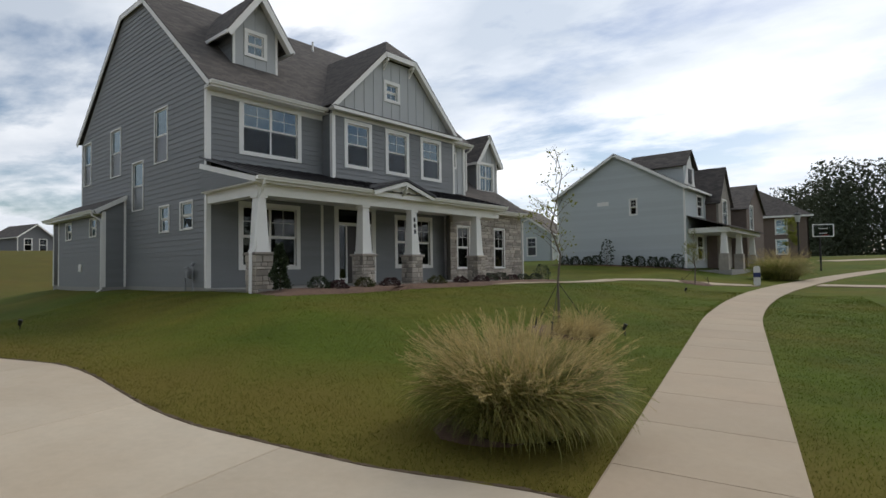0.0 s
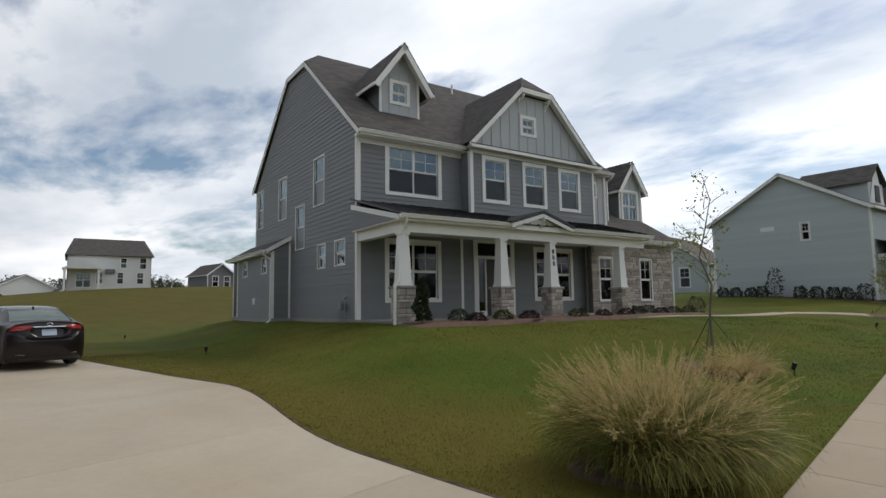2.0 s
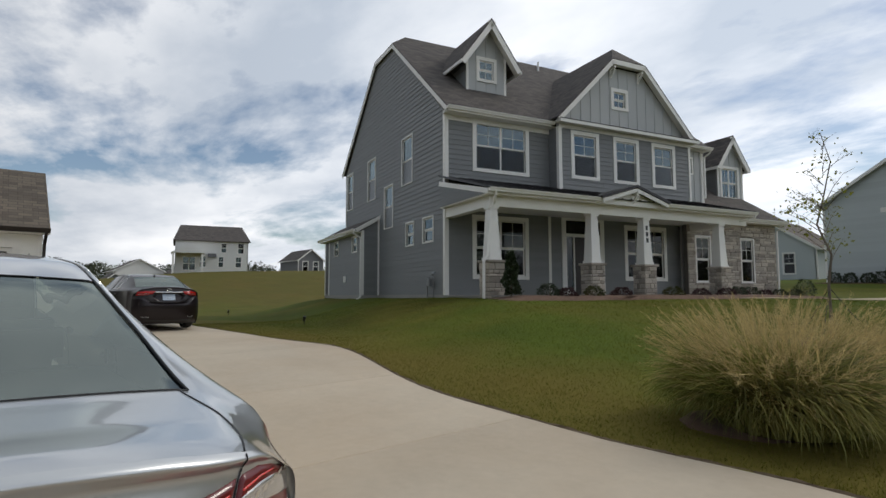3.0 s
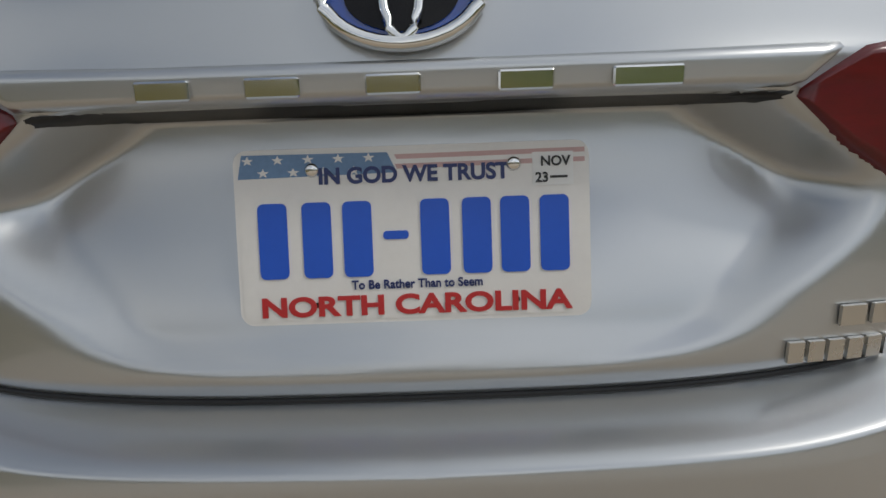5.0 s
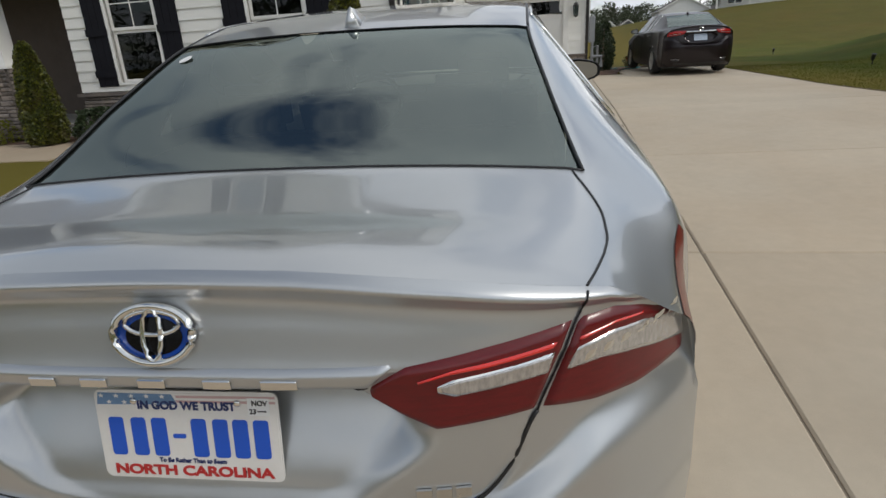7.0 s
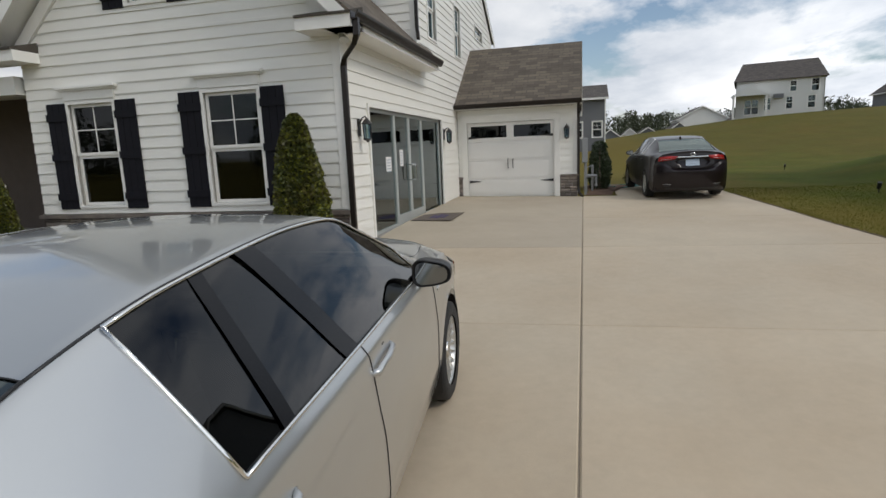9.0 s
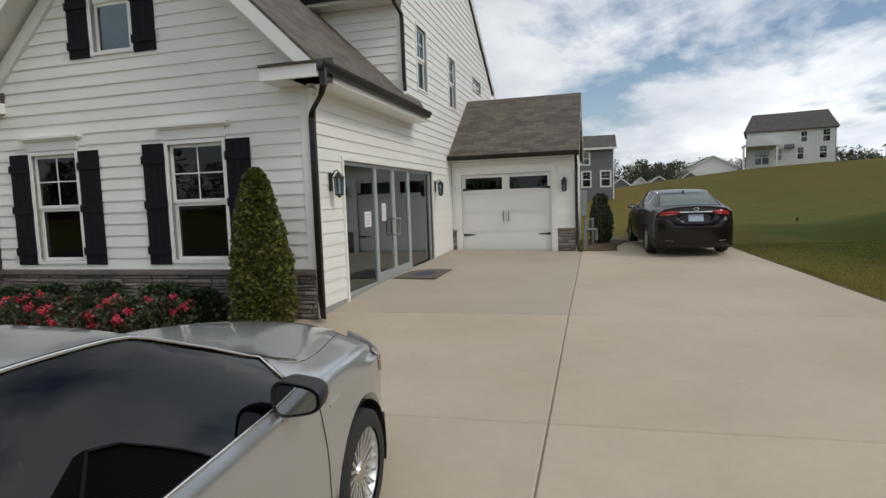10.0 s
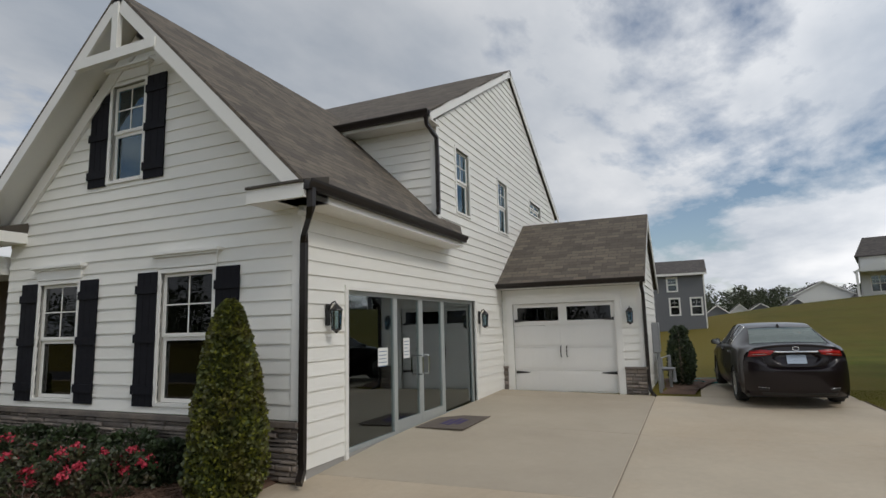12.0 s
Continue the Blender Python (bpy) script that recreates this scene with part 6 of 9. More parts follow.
# vent pipe, meter and tap at the side
bm = bmesh.new()
tube(bm, [(8.0, 5.3, 12.7), (8.0, 5.3, 13.35)], 0.05)
part("vent_pipe", bm, M_TRIM, grey, "white roof vent pipe")
gm = thing("gas_meter", GREY @ pose(-0.12, 0.95, 1.35), "grey gas meter with pipes at the foundation", "meter")
M_GALV = mat("galvanised_steel", (0.30, 0.31, 0.32), 0.5, 0.1, 8, metal=0.6)
bm = bmesh.new()
block(bm, -0.12, 0.08, -0.1, 0.12, 0.38, 0.66)
soften(bm, 0.03, 2)
part("meter_body", bm, M_GALV, gm)
bm = bmesh.new()
tube(bm, [(-0.02, -0.25, -0.2), (-0.02, -0.25, 0.72), (-0.02, -0.05, 0.74), (-0.02, -0.05, 0.6)], 0.022)
tube(bm, [(-0.02, 0.08, 0.6), (-0.02, 0.08, 0.74), (-0.02, 0.35, 0.74), (0.1, 0.35, 0.74)], 0.022)
tube(bm, [(-0.02, 0.3, -0.2), (-0.02, 0.3, 0.55)], 0.03)
tube(bm, [(-0.05, -0.25, 0.8), (0.02, -0.25, 0.9)], 0.05, 10)
part("pipework", bm, M_GALV, gm)
vb = thing("vent_box", GREY @ pose(-LP - 0.02, 9.3, 2.2), "small white dryer vent hood on the lean-to wall", "vent")
bm = bmesh.new()
block(bm, -0.06, 0.02, -0.14, 0.14, -0.16, 0.16)
soften(bm, 0.02)
part("hood", bm, M_TRIM, vb)
# ---------------------------------------------------------------- cars
def curve(*pts):
    """A smooth monotone curve through (x, value) pairs."""
    xs = np.array([p[0] for p in pts], float)
    ys = np.array([p[1] for p in pts], float)
    h = np.diff(xs)
    d = np.diff(ys) / h
    m = np.zeros(len(xs))
    m[0], m[-1] = d[0], d[-1]
    for i in range(1, len(xs) - 1):
        if d[i - 1] * d[i] > 0:
            a, b = 2 * h[i] + h[i - 1], h[i] + 2 * h[i - 1]
            m[i] = (a + b) / (a / d[i - 1] + b / d[i])

    def at(x):
        x = min(max(x, xs[0]), xs[-1])
        i = min(int(np.searchsorted(xs, x, side="right")) - 1, len(h) - 1)
        t = (x - xs[i]) / h[i]
        return ((2 * t ** 3 - 3 * t * t + 1) * ys[i] + (t ** 3 - 2 * t * t + t) * h[i] * m[i]
                + (-2 * t ** 3 + 3 * t * t) * ys[i + 1] + (t ** 3 - t * t) * h[i] * m[i + 1])
    return at


def sedan(name, place, label, paint, badge_blue, close, front_drop=0.0):
    """A four-door saloon. x forward from the tail, y to its left, z up. close: whether its tail is worked out in full."""
    car = thing(name, place, label, "car", "cars on the driveway")
    L = 4.88
    wide = curve((0, .838), (.5, .895), (1.1, .918), (2.4, .920), (3.6, .916), (4.1, .905), (4.45, .865), (4.7, .74), (L, .50))
    z_sh = curve((0, .985), (.4, 1.035), (.8, 1.07), (1.3, 1.085), (2.2, 1.055), (3.1, 1.02), (3.6, .985), (4.1, .915), (4.5, .82), (L, .66))
    w_g = curve((0, .70), (.3, .695), (.62, .675), (.95, .615), (1.3, .575), (1.7, .582), (2.2, .59), (2.7, .60), (3.0, .645), (3.3, .70), (3.65, .735), (4.1, .68), (4.5, .57), (L, .33))
    z_g = curve((0, 1.05), (.3, 1.088), (.62, 1.118), (.95, 1.265), (1.3, 1.395), (1.7, 1.455), (2.2, 1.470), (2.7, 1.435), (3.0, 1.31), (3.3, 1.16), (3.65, 1.02), (4.1, .98), (4.5, .89), (L, .68))
    z_t = curve((0, 1.146), (.05, 1.155), (.16, 1.149), (.32, 1.138), (.60, 1.145), (.95, 1.292), (1.3, 1.420), (1.7, 1.482), (2.2, 1.500), (2.72, 1.466), (3.0, 1.345), (3.3, 1.19), (3.65, 1.05), (4.1, 1.03), (4.5, .955), (L, .72))

    def plan(y):
        return 0.04 + 0.33 * (min(abs(y), .87) / 0.86) ** 4

    def nose(y):
        return -0.10 * (abs(y) / 0.6) ** 2

    def lip(z):
        """The boot lid leans forward towards its upper edge."""
        return 0.075 * min(1.0, max(0.0, (z - 1.0) / 0.148))

    def section(X):
        w, zs, wg, zg, zt = wide(X), z_sh(X), w_g(X), z_g(X), z_t(X)
        ws = w - 0.055 - 0.02 * smooth(3.6, 4.6, X)
        return [(w - .05, .215), (w - .012, .40), (w, .64), (w - .006, .80), (ws + 0.03, zs - 0.05), (ws, zs), (wg + (ws - wg) * .5, zs + (zg - zs) * .52), (wg, zg), (wg * .93, zg + (zt - zg) * .30), (wg * .62, zg + (zt - zg) * .74), (wg * .3, zg + (zt - zg) * .96), (0, zt)]

    def rounded(pts, n):
        out = []
        for i in range(len(pts) - 1):
            p0, p1, p2 = pts[max(i - 1, 0)], pts[i], pts[i + 1]
            p3 = pts[min(i + 2, len(pts) - 1)] if i + 2 < len(pts) else (-pts[-2][0], pts[-2][1])
            for k in range(n):
                t = k / n
                q = []
                for c in (0, 1):
                    m1, m2 = (p2[c] - p0[c]) * .5, (p3[c] - p1[c]) * .5
                    lim = abs(p2[c] - p1[c]) * 1.3
                    m1, m2 = max(-lim, min(lim, m1)), max(-lim, min(lim, m2))
                    q.append((2 * t ** 3 - 3 * t * t + 1) * p1[c] + (t ** 3 - 2 * t * t + t) * m1 + (-2 * t ** 3 + 3 * t * t) * p2[c] + (t ** 3 - t * t) * m2)
                out.append(tuple(q))
        out.append(pts[-1])
        return out

    NS = 5
    stations = [0, .02, .05, .09] + list(np.arange(.13, L - .16, .035)) + [L - .13, L - .09, L - .05, L - .02, L]
    for must in (.64, 1.30, 2.78, 3.62, 1.48, 3.34):
        k = min(range(4, len(stations) - 5), key=lambda i: abs(stations[i] - must))
        stations[k] = must
    hubs = [(1.09, .335), (3.915, .335)]
    RA = .372

    def where(X, y, z):
        x = X + (plan(y) + lip(z)) * (1 - smooth(0, .7, X))
        return x + nose(y) * smooth(4.2, L, X)

    rows_ = []
    for X in stations:
        rows_.append([(where(X, y, z), y, z) for y, z in rounded(section(X), NS)])
    J = len(rows_[0])
    jb, jg = 5 * NS, 7 * NS
    # wheel openings: ease the rim of each arch onto a circle
    for r in rows_:
        for j, (x, y, z) in enumerate(r):
            if j < jb:
                for hx, hz in hubs:
                    d = math.hypot(x - hx, z - hz)
                    if abs(d - RA) < .026 and z > .2:
                        r[j] = (hx + (x - hx) * RA / d, y + .006, hz + (z - hz) * RA / d)
    body, side_g, rear_g, wind_g = [], [], [], []
    for i in range(len(stations) - 1):
        for j in range(J - 1):
            Xm = (stations[i] + stations[i + 1]) / 2
            q = [rows_[i][j], rows_[i + 1][j], rows_[i + 1][j + 1], rows_[i][j + 1]]
            cx_ = sum(p[0] for p in q) / 4
            cz_ = sum(p[2] for p in q) / 4
            if j < jb and any(math.hypot(cx_ - hx, cz_ - hz) < RA - .004 for hx, hz in hubs):
                continue
            if jb <= j < jg and 1.48 <= Xm <= 3.34:
                side_g.append((i, j))
            elif j >= jg + 1 and .64 <= Xm <= 1.30:
                rear_g.append((i, j))
            elif j >= jg + 1 and 2.78 <= Xm <= 3.62:
                wind_g.append((i, j))
            else:
                body.append((i, j))

    def sheet(nm, cells_, material, parent, inset=0.0, label="", both=True):
        vs, fs, idx = [], [], {}
        for sg in (both if isinstance(both, tuple) else (1, -1)):
            for i, j in cells_:
                f = []
                for a, b in ((i, j), (i + 1, j), (i + 1, j + 1), (i, j + 1)):
                    key = (a, b, 0 if b == J - 1 else sg)
                    if key not in idx:
                        x, y, z = rows_[a][b]
                        idx[key] = len(vs)
                        vs.append((x, -sg * y * (1 - inset), z - inset * .5))
                    f.append(idx[key])
                fs.append(tuple(f) if sg > 0 else tuple(f[::-1]))
        return raw(nm, vs, fs, material, parent, label, smooth=True)

    bd = sheet("body", body, paint, car)
    # glass, set a little inside the skin
    for sg in (1, -1):
        sheet("side_window", side_g, M_CARGLASS, car, .006, "dark tinted side glass", (sg,))
    sheet("rear_window", rear_g, M_REARGLASS, car, .004, "tinted sloping rear window")
    sheet("windscreen", wind_g, M_REARGLASS, car, .004, "sloping windscreen")

    # tail: one pressed surface in depth over width and height
    half = rounded(section(0), 12)
    up = [(y, z) for y, z in half if z > .80][::-1]
    ty = np.array([p[0] for p in up])
    tz = np.array([p[1] for p in up])

    def z_top(y):
        return float(np.interp(abs(y), ty, tz))

    z_gap = curve((0, .716), (.14, .717), (.33, .728), (.45, .755), (.504, .813), (.545, .906), (.6, .93), (.87, .95))
    z_led = curve((0, .694), (.16, .697), (.29, .702), (.43, .722), (.56, .768), (.645, .815), (.75, .835), (.87, .83))
    prof = curve((.60, .074), (.70, .076), (.75, .064), (.80, .066), (.97, .078), (1.01, .075), (1.06, .066), (1.105, .055), (1.122, .040), (1.136, .028), (1.146, .034), (1.152, .045))
    low = curve((.20, .12), (.28, .06), (.36, .036), (.50, .018), (.62, .011), (.67, .011), (.70, .016), (.83, .03), (.95, .06))
    rec_w = curve((.70, .0), (.742, .05), (.752, .19), (.765, .27), (.81, .335), (.89, .402), (.962, .312), (.975, .30), (1.0, .28))

    def tail(y, z):
        a = abs(y)
        x = prof(z - (1.150 - z_top(a)) * smooth(.95, 1.1, z) * -1 if z > 1.0 else z)
        # recess round the plate, steep under the bright bar and shelving out below
        if z < 1.0:
            k = smooth(0.0, .075, rec_w(z) - a) * smooth(.738, .785, z) * (1 - smooth(.962, .978, z))
            x += k * (.012 + .060 * smooth(.75, .95, z))
        lz = z_led(a)
        wd = .020 + .06 * smooth(.42, .62, a)
        s = smooth(lz + wd, lz - .012, z)
        x = x + (low(z) - x) * s
        # turned-in edge above the bumper
        x += .010 * math.exp(-((z - z_gap(a)) / .010) ** 2) * (1 - smooth(.50, .54, a))
        return plan(y) - .04 + x + lip(z)

    ys_ = sorted(set([round(q, 4) for q in np.linspace(-.838, .838, 151)]))
    vs, fs = [], []
    for y in ys_:
        zt, zl = z_top(y), z_led(abs(y))
        ex = .06 * smooth(.42, .62, abs(y))
        k2 = min(zl + .022 + ex, zt - .02)
        k1 = min(zl - .03, k2 - .02)
        k3 = max(min(.955 + (zt - 1.15) * .5, zt - .005), k2 + .005)
        k4 = max(min(.985 + (zt - 1.15) * .6, zt - .002), k3 + .002)
        zz = list(np.linspace(.205, k1, 22)) + list(np.linspace(k1, k2, 22))[1:] + list(np.linspace(k2, k3, 44))[1:] + list(np.linspace(k3, k4, 10))[1:] + list(np.linspace(k4, zt, 36))[1:]
        for n_, z in enumerate(zz):
            vs.append((tail(y, z) if n_ < len(zz) - 1 else plan(y) + lip(z), -y, z))
    c = len(zz)
    for i in range(len(ys_) - 1):
        for j in range(c - 1):
            k = i * c + j
            fs.append((k, k + 1, k + c + 1, k + c))
    raw("tail_panel", vs, fs, paint, car, smooth=True)

    def patch(nm, top, bot, material, parent, proud, nu=30, nv=10, sides=(1, -1), label="", edge=.004):
        """A lens or strip lying on the tail: both edges are (y, z) lines."""
        def along(pts, u):
            ls = [0]
            for p, q in zip(pts, pts[1:]):
                ls.append(ls[-1] + math.hypot(q[0] - p[0], q[1] - p[1]))
            d = u * ls[-1]
            return float(np.interp(d, ls, [p[0] for p in pts])), float(np.interp(d, ls, [p[1] for p in pts]))
        out = None
        for sg in sides:
            vs, fs = [], []
            for i in range(nu + 1):
                a, b = along(bot, i / nu), along(top, i / nu)
                for j in range(nv + 1):
                    v = j / nv
                    y, z = a[0] + (b[0] - a[0]) * v, a[1] + (b[1] - a[1]) * v
                    rim = i in (0, nu) or j in (0, nv)
                    x = tail(y, min(z, z_top(y) - .004)) - (proud if not rim else -edge)
                    vs.append((x, -sg * y, z))
            for i in range(nu):
                for j in range(nv):
                    k = i * (nv + 1) + j
                    f = (k, k + 1, k + nv + 2, k + nv + 1)
                    fs.append(f if sg > 0 else f[::-1])
            out = raw(nm, vs, fs, material, parent, label, smooth=True)
        return out

    M_RED = car_mats["red"]
    M_REDL = car_mats["red_light"]
    M_CLEAR = car_mats["clear"]
    if close:
        for sg in (1, -1):
            inner = patch("tail_lamp", [(.309, .973), (.36, 1.006), (.48, 1.026), (.598, 1.043)], [(.307, .969), (.354, .927), (.399, .897), (.543, .909)], M_RED, car, .010, 34, 16, (sg,), "deep red tail lamp with a clear reversing strip")
            patch("red_band", [(.372, .985), (.43, 1.003), (.582, 1.022)], [(.372, .980), (.42, .993), (.572, 1.010)], M_REDL, inner, .0125, 26, 4, (sg,), "bright red band", .002)
            patch("bright_rim", [(.400, .974), (.428, .990), (.576, 1.011)], [(.400, .968), (.428, .952), (.562, .966)], M_CHROME, inner, .0122, 26, 6, (sg,), "", .001)
            patch("clear_strip", [(.408, .974), (.432, .986), (.572, 1.006)], [(.408, .969), (.432, .957), (.562, .971)], M_CLEAR, inner, .0140, 40, 8, (sg,), "clear ribbed reversing lens", .001)
            outer = patch("tail_lamp", [(.604, 1.044), (.66, 1.046), (.705, 1.032), (.785, .992)], [(.549, .908), (.63, .893), (.70, .89), (.805, .900)], M_RED, car, .010, 24, 16, (sg,), "red tail lamp wrapping onto the wing")
            patch("clear_strip", [(.598, 1.006), (.66, 1.018), (.71, 1.016), (.788, .985)], [(.578, .966), (.64, .966), (.70, .952), (.804, .922)], M_CLEAR, outer, .0125, 26, 8, (sg,), "clear lens", .001)
            patch("red_band", [(.602, 1.020), (.66, 1.028), (.71, 1.024)], [(.600, 1.009), (.66, 1.021), (.71, 1.019)], M_REDL, outer, .0125, 20, 3, (sg,), "", .001)
            for k in range(6):
                y0_, z0_ = .612 + .028 * k, .972 + .004 * k
                patch("led_facet", [(y0_ + .003, z0_ + .020), (y0_ + .021, z0_ + .023)], [(y0_, z0_ + .003), (y0_ + .017, z0_ + .004)], M_CHROME, outer, .0138, 4, 3, (sg,), "", -.012)
            # the lamp runs forward along the wing: red above, clear in the middle, red below
            for nm, mt_, reach, lo_f, hi_f in (("red_side", M_RED, .44, lambda X: z_sh(X) - .052 + .030 * X / .44, lambda X: z_sh(X) + .004 - .010 * X / .44),
                                               ("clear_side", M_CLEAR, .26, lambda X: .930 + .055 * X / .26, lambda X: z_sh(X) - .053 + .018 * X / .26),
                                               ("red_side", M_RED, .16, lambda X: .900 + .040 * X / .16, lambda X: .929 + .020 * X / .16)):
                vs, fs = [], []
                for a in range(15):
                    X = reach * a / 14
                    sc = rounded(section(X)[:8], 10)
                    for b in range(7):
                        z = lo_f(X) + (hi_f(X) - lo_f(X)) * b / 6
                        yv = float(np.interp(z, [q[1] for q in sc], [q[0] for q in sc]))
                        vs.append((where(X, yv, z) , -sg * (yv + .0015), z + .001))
                for a in range(14):
                    for b in range(6):
                        k = a * 7 + b
                        fs.append((k, k + 1, k + 8, k + 7))
                raw(nm, vs, fs, mt_, outer, "", smooth=True)
        g = patch("garnish", [(-.352, 1.010), (-.2, 1.007), (0, 1.0065), (.2, 1.007), (.352, 1.010)], [(-.31, .974), (-.2, .974), (0, .974), (.2, .974), (.31, .974)], paint, car, .011, 60, 6, (1,), "body-coloured bar above the plate", .003)
        # dark strip added for the shadow that the bar throws into the recess
        patch("lamp_housing", [(-.312, .9735), (0, .9735), (.312, .9735)], [(-.30, .963), (0, .962), (.30, .963)], M_DARK, car, .005, 40, 3, (1,), "dark strip standing for the shade under the bar", .001)
    else:
        for sg in (1, -1):
            lamp = patch("tail_lamp", [(.33, 1.035), (.55, 1.05), (.735, 1.02)], [(.40, .955), (.55, .93), (.762, .91)], car_mats["red_far"], car, .010, 24, 8, (sg,), "long red tail lamp")
            patch("red_band", [(.42, 1.01), (.55, 1.018), (.72, .998)], [(.42, .990), (.55, .988), (.73, .972)], M_REDL, lamp, .013, 20, 3, (sg,), "", .001)
            patch("clear_strip", [(.46, .976), (.55, .974), (.72, .956)], [(.46, .962), (.55, .956), (.73, .938)], M_CLEAR, lamp, .013, 20, 3, (sg,), "", .001)
        patch("chrome_bar", [(-.345, 1.028), (0, 1.022), (.345, 1.028)], [(-.36, 1.000), (-.30, .992), (0, .996), (.30, .992), (.36, 1.000)], M_CHROME, car, .016, 50, 5, (1,), "chrome bar above the plate", .003)
        for sg in (1, -1):
            patch("exhaust", [(.48, .36), (.64, .37)], [(.49, .31), (.63, .315)], M_DARK, car, .012, 10, 4, (sg,), "dark exhaust opening", .002)
            patch("exhaust_rim", [(.47, .368), (.56, .374), (.65, .378)], [(.47, .360), (.56, .366), (.65, .370)], M_SATIN, car, .014, 10, 3, (sg,), "", .001)
        patch("diffuser", [(-.62, .30), (0, .28), (.62, .30)], [(-.60, .22), (0, .215), (.60, .22)], M_DARK, car, .006, 30, 4, (1,))

    # shut lines
    def line(pts, r, material, nm, parent):
        bm = bmesh.new()
        tube(bm, pts, r, 6)
        return part(nm, bm, material, parent, smooth=True)

    def on_tail(y, z, out=.0005):
        return (tail(y, min(z, z_top(y) - .002)) - out, -y, z)

    line([on_tail(y, z_gap(abs(y)), .002) for y in np.linspace(-.545, .545, 240)], .0034, M_DARK, "shut_line", car)
    lid_y = curve((.906, .545), (.92, .55), (.97, .572), (1.035, .598), (1.06, .61), (1.085, .615))
    for sg in (1, -1):
        line([on_tail(sg * y, z, .002) for y, z in [(lid_y(q), q) for q in np.linspace(.906, 1.085, 40)]], .0018, M_DARK, "shut_line", car)
    # seam between boot lid and wing on the deck
    def on_deck(X, y):
        s = rounded(section(X), 12)
        s = s[5 * 12:][::-1]
        return float(np.interp(y, [p[0] for p in s], [p[1] for p in s]))
    seam_y = curve((.0, .615), (.04, .635), (.10, .655), (.2, .672), (.32, .675), (.44, .668), (.55, .655), (.63, .64))
    for sg in (1, -1):
        line([(where(X, y, on_deck(X, y)), -sg * y, on_deck(X, y) + .001) for X, y in [(q, seam_y(q)) for q in np.linspace(0, .63, 40)]], .0022, M_DARK, "shut_line", car)
    # black frame round the rear window, and the ditch along the roof
    ks = {round(X, 4): i for i, X in enumerate(stations)}
    i0, i1 = ks[.64], ks[1.30]
    for sg in (1, -1):
        line([(rows_[i][jg + 1][0], -sg * rows_[i][jg + 1][1], rows_[i][jg + 1][2] + .002) for i in range(i0, i1 + 1)], .0042, M_DARK, "window_seal", car)
        line([(rows_[i][jg + 1][0], -sg * rows_[i][jg + 1][1], rows_[i][jg + 1][2] - .001) for i in range(i1, ks[2.78] + 1, 2)], .005, M_DARK, "roof_ditch", car)
    for X in (.64, 1.30):
        r = rows_[ks[X]]
        line([(r[j][0], -r[j][1], r[j][2] + .001) for j in range(jg + 1, J)] + [(r[j][0], r[j][1], r[j][2] + .001) for j in range(J - 2, jg, -1)], .003 if X < 1 else .002, M_DARK, "window_seal", car)
    # bright trim round the side windows, pillars
    a0, a1 = ks[1.48], ks[3.34]
    for sg in (1, -1):
        low_ = [(rows_[i][jb][0], -sg * (rows_[i][jb][1] + .003), rows_[i][jb][2]) for i in range(a0, a1 + 1, 2)]
        top_ = [(rows_[i][jg][0], -sg * (rows_[i][jg][1] + .003), rows_[i][jg][2]) for i in range(a0, a1 + 1, 2)]
        line(low_, .007, M_CHROME, "bright_trim", car)
        line(top_ + [low_[-1]], .0065, M_CHROME, "bright_trim", car)
        line([top_[0]] + [(rows_[a0][j][0], -sg * (rows_[a0][j][1] + .003), rows_[a0][j][2]) for j in range(jg, jb - 1, -2)], .0065, M_CHROME, "bright_trim", car)
        for X, wdt in ((2.20, .055), (1.72, .03)):
            i = min(range(len(stations)), key=lambda q: abs(stations[q] - X))
            vs, fs = [], []
            for j in range(jb, jg + 1):
                t = (j - jb) / (jg - jb)
                for dx in (-wdt, wdt):
                    x = rows_[i][j][0] - .16 * t * (1 if X > 2 else -.6) + dx
                    vs.append((x, -sg * (rows_[i][j][1] + .0015), rows_[i][j][2]))
            for j in range(jg - jb):
                k = 2 * j
                fs.append((k, k + 1, k + 3, k + 2))
            raw("pillar", vs, fs, M_PILLAR, car, "gloss black window pillar", smooth=True)
        # door shut lines, handles, sill crease
        for X, lean in ((2.26, .10), (1.30, -.06), (3.42, .06)):
            pts = []
            for j in range(2, jb + 1):
                i = min(range(len(stations)), key=lambda q: abs(stations[q] - (X + lean * (1 - j / jb) ** 2)))
                xx = X + lean * (1 - j / jb) ** 2 * 1.4
                pts.append((xx, -sg * (rows_[i][j][1] + .0005), rows_[i][j][2]))
            line(pts, .003, M_DARK, "shut_line", car)
        for X in (2.40, 1.50):
            i = min(range(len(stations)), key=lambda q: abs(stations[q] - X))
            yy_ = float(np.interp(.935, [q[1] for q in rounded(section(X), 10)[:60]], [q[0] for q in rounded(section(X), 10)[:60]]))
            bm = bmesh.new()
            tube(bm, [(X - .13, -sg * (yy_ - .012), .930), (X - .11, -sg * (yy_ + .016), .932), (X + .02, -sg * (yy_ + .021), .938), (X + .10, -sg * (yy_ + .015), .942), (X + .125, -sg * (yy_ - .012), .944)], .014, 10)
            part("door_handle", bm, paint, car, smooth=True)
            bm = bmesh.new()
            revolve(bm, [(.002, -.002), (.038, .0), (.04, .006), (.03, .006)], "y", 18, (X + .03, -sg * (yy_ - .006), .95))
            part("handle_recess", bm, M_DARK, car)
        # mirror
        mx, my, mz = 3.16, .965, 1.065
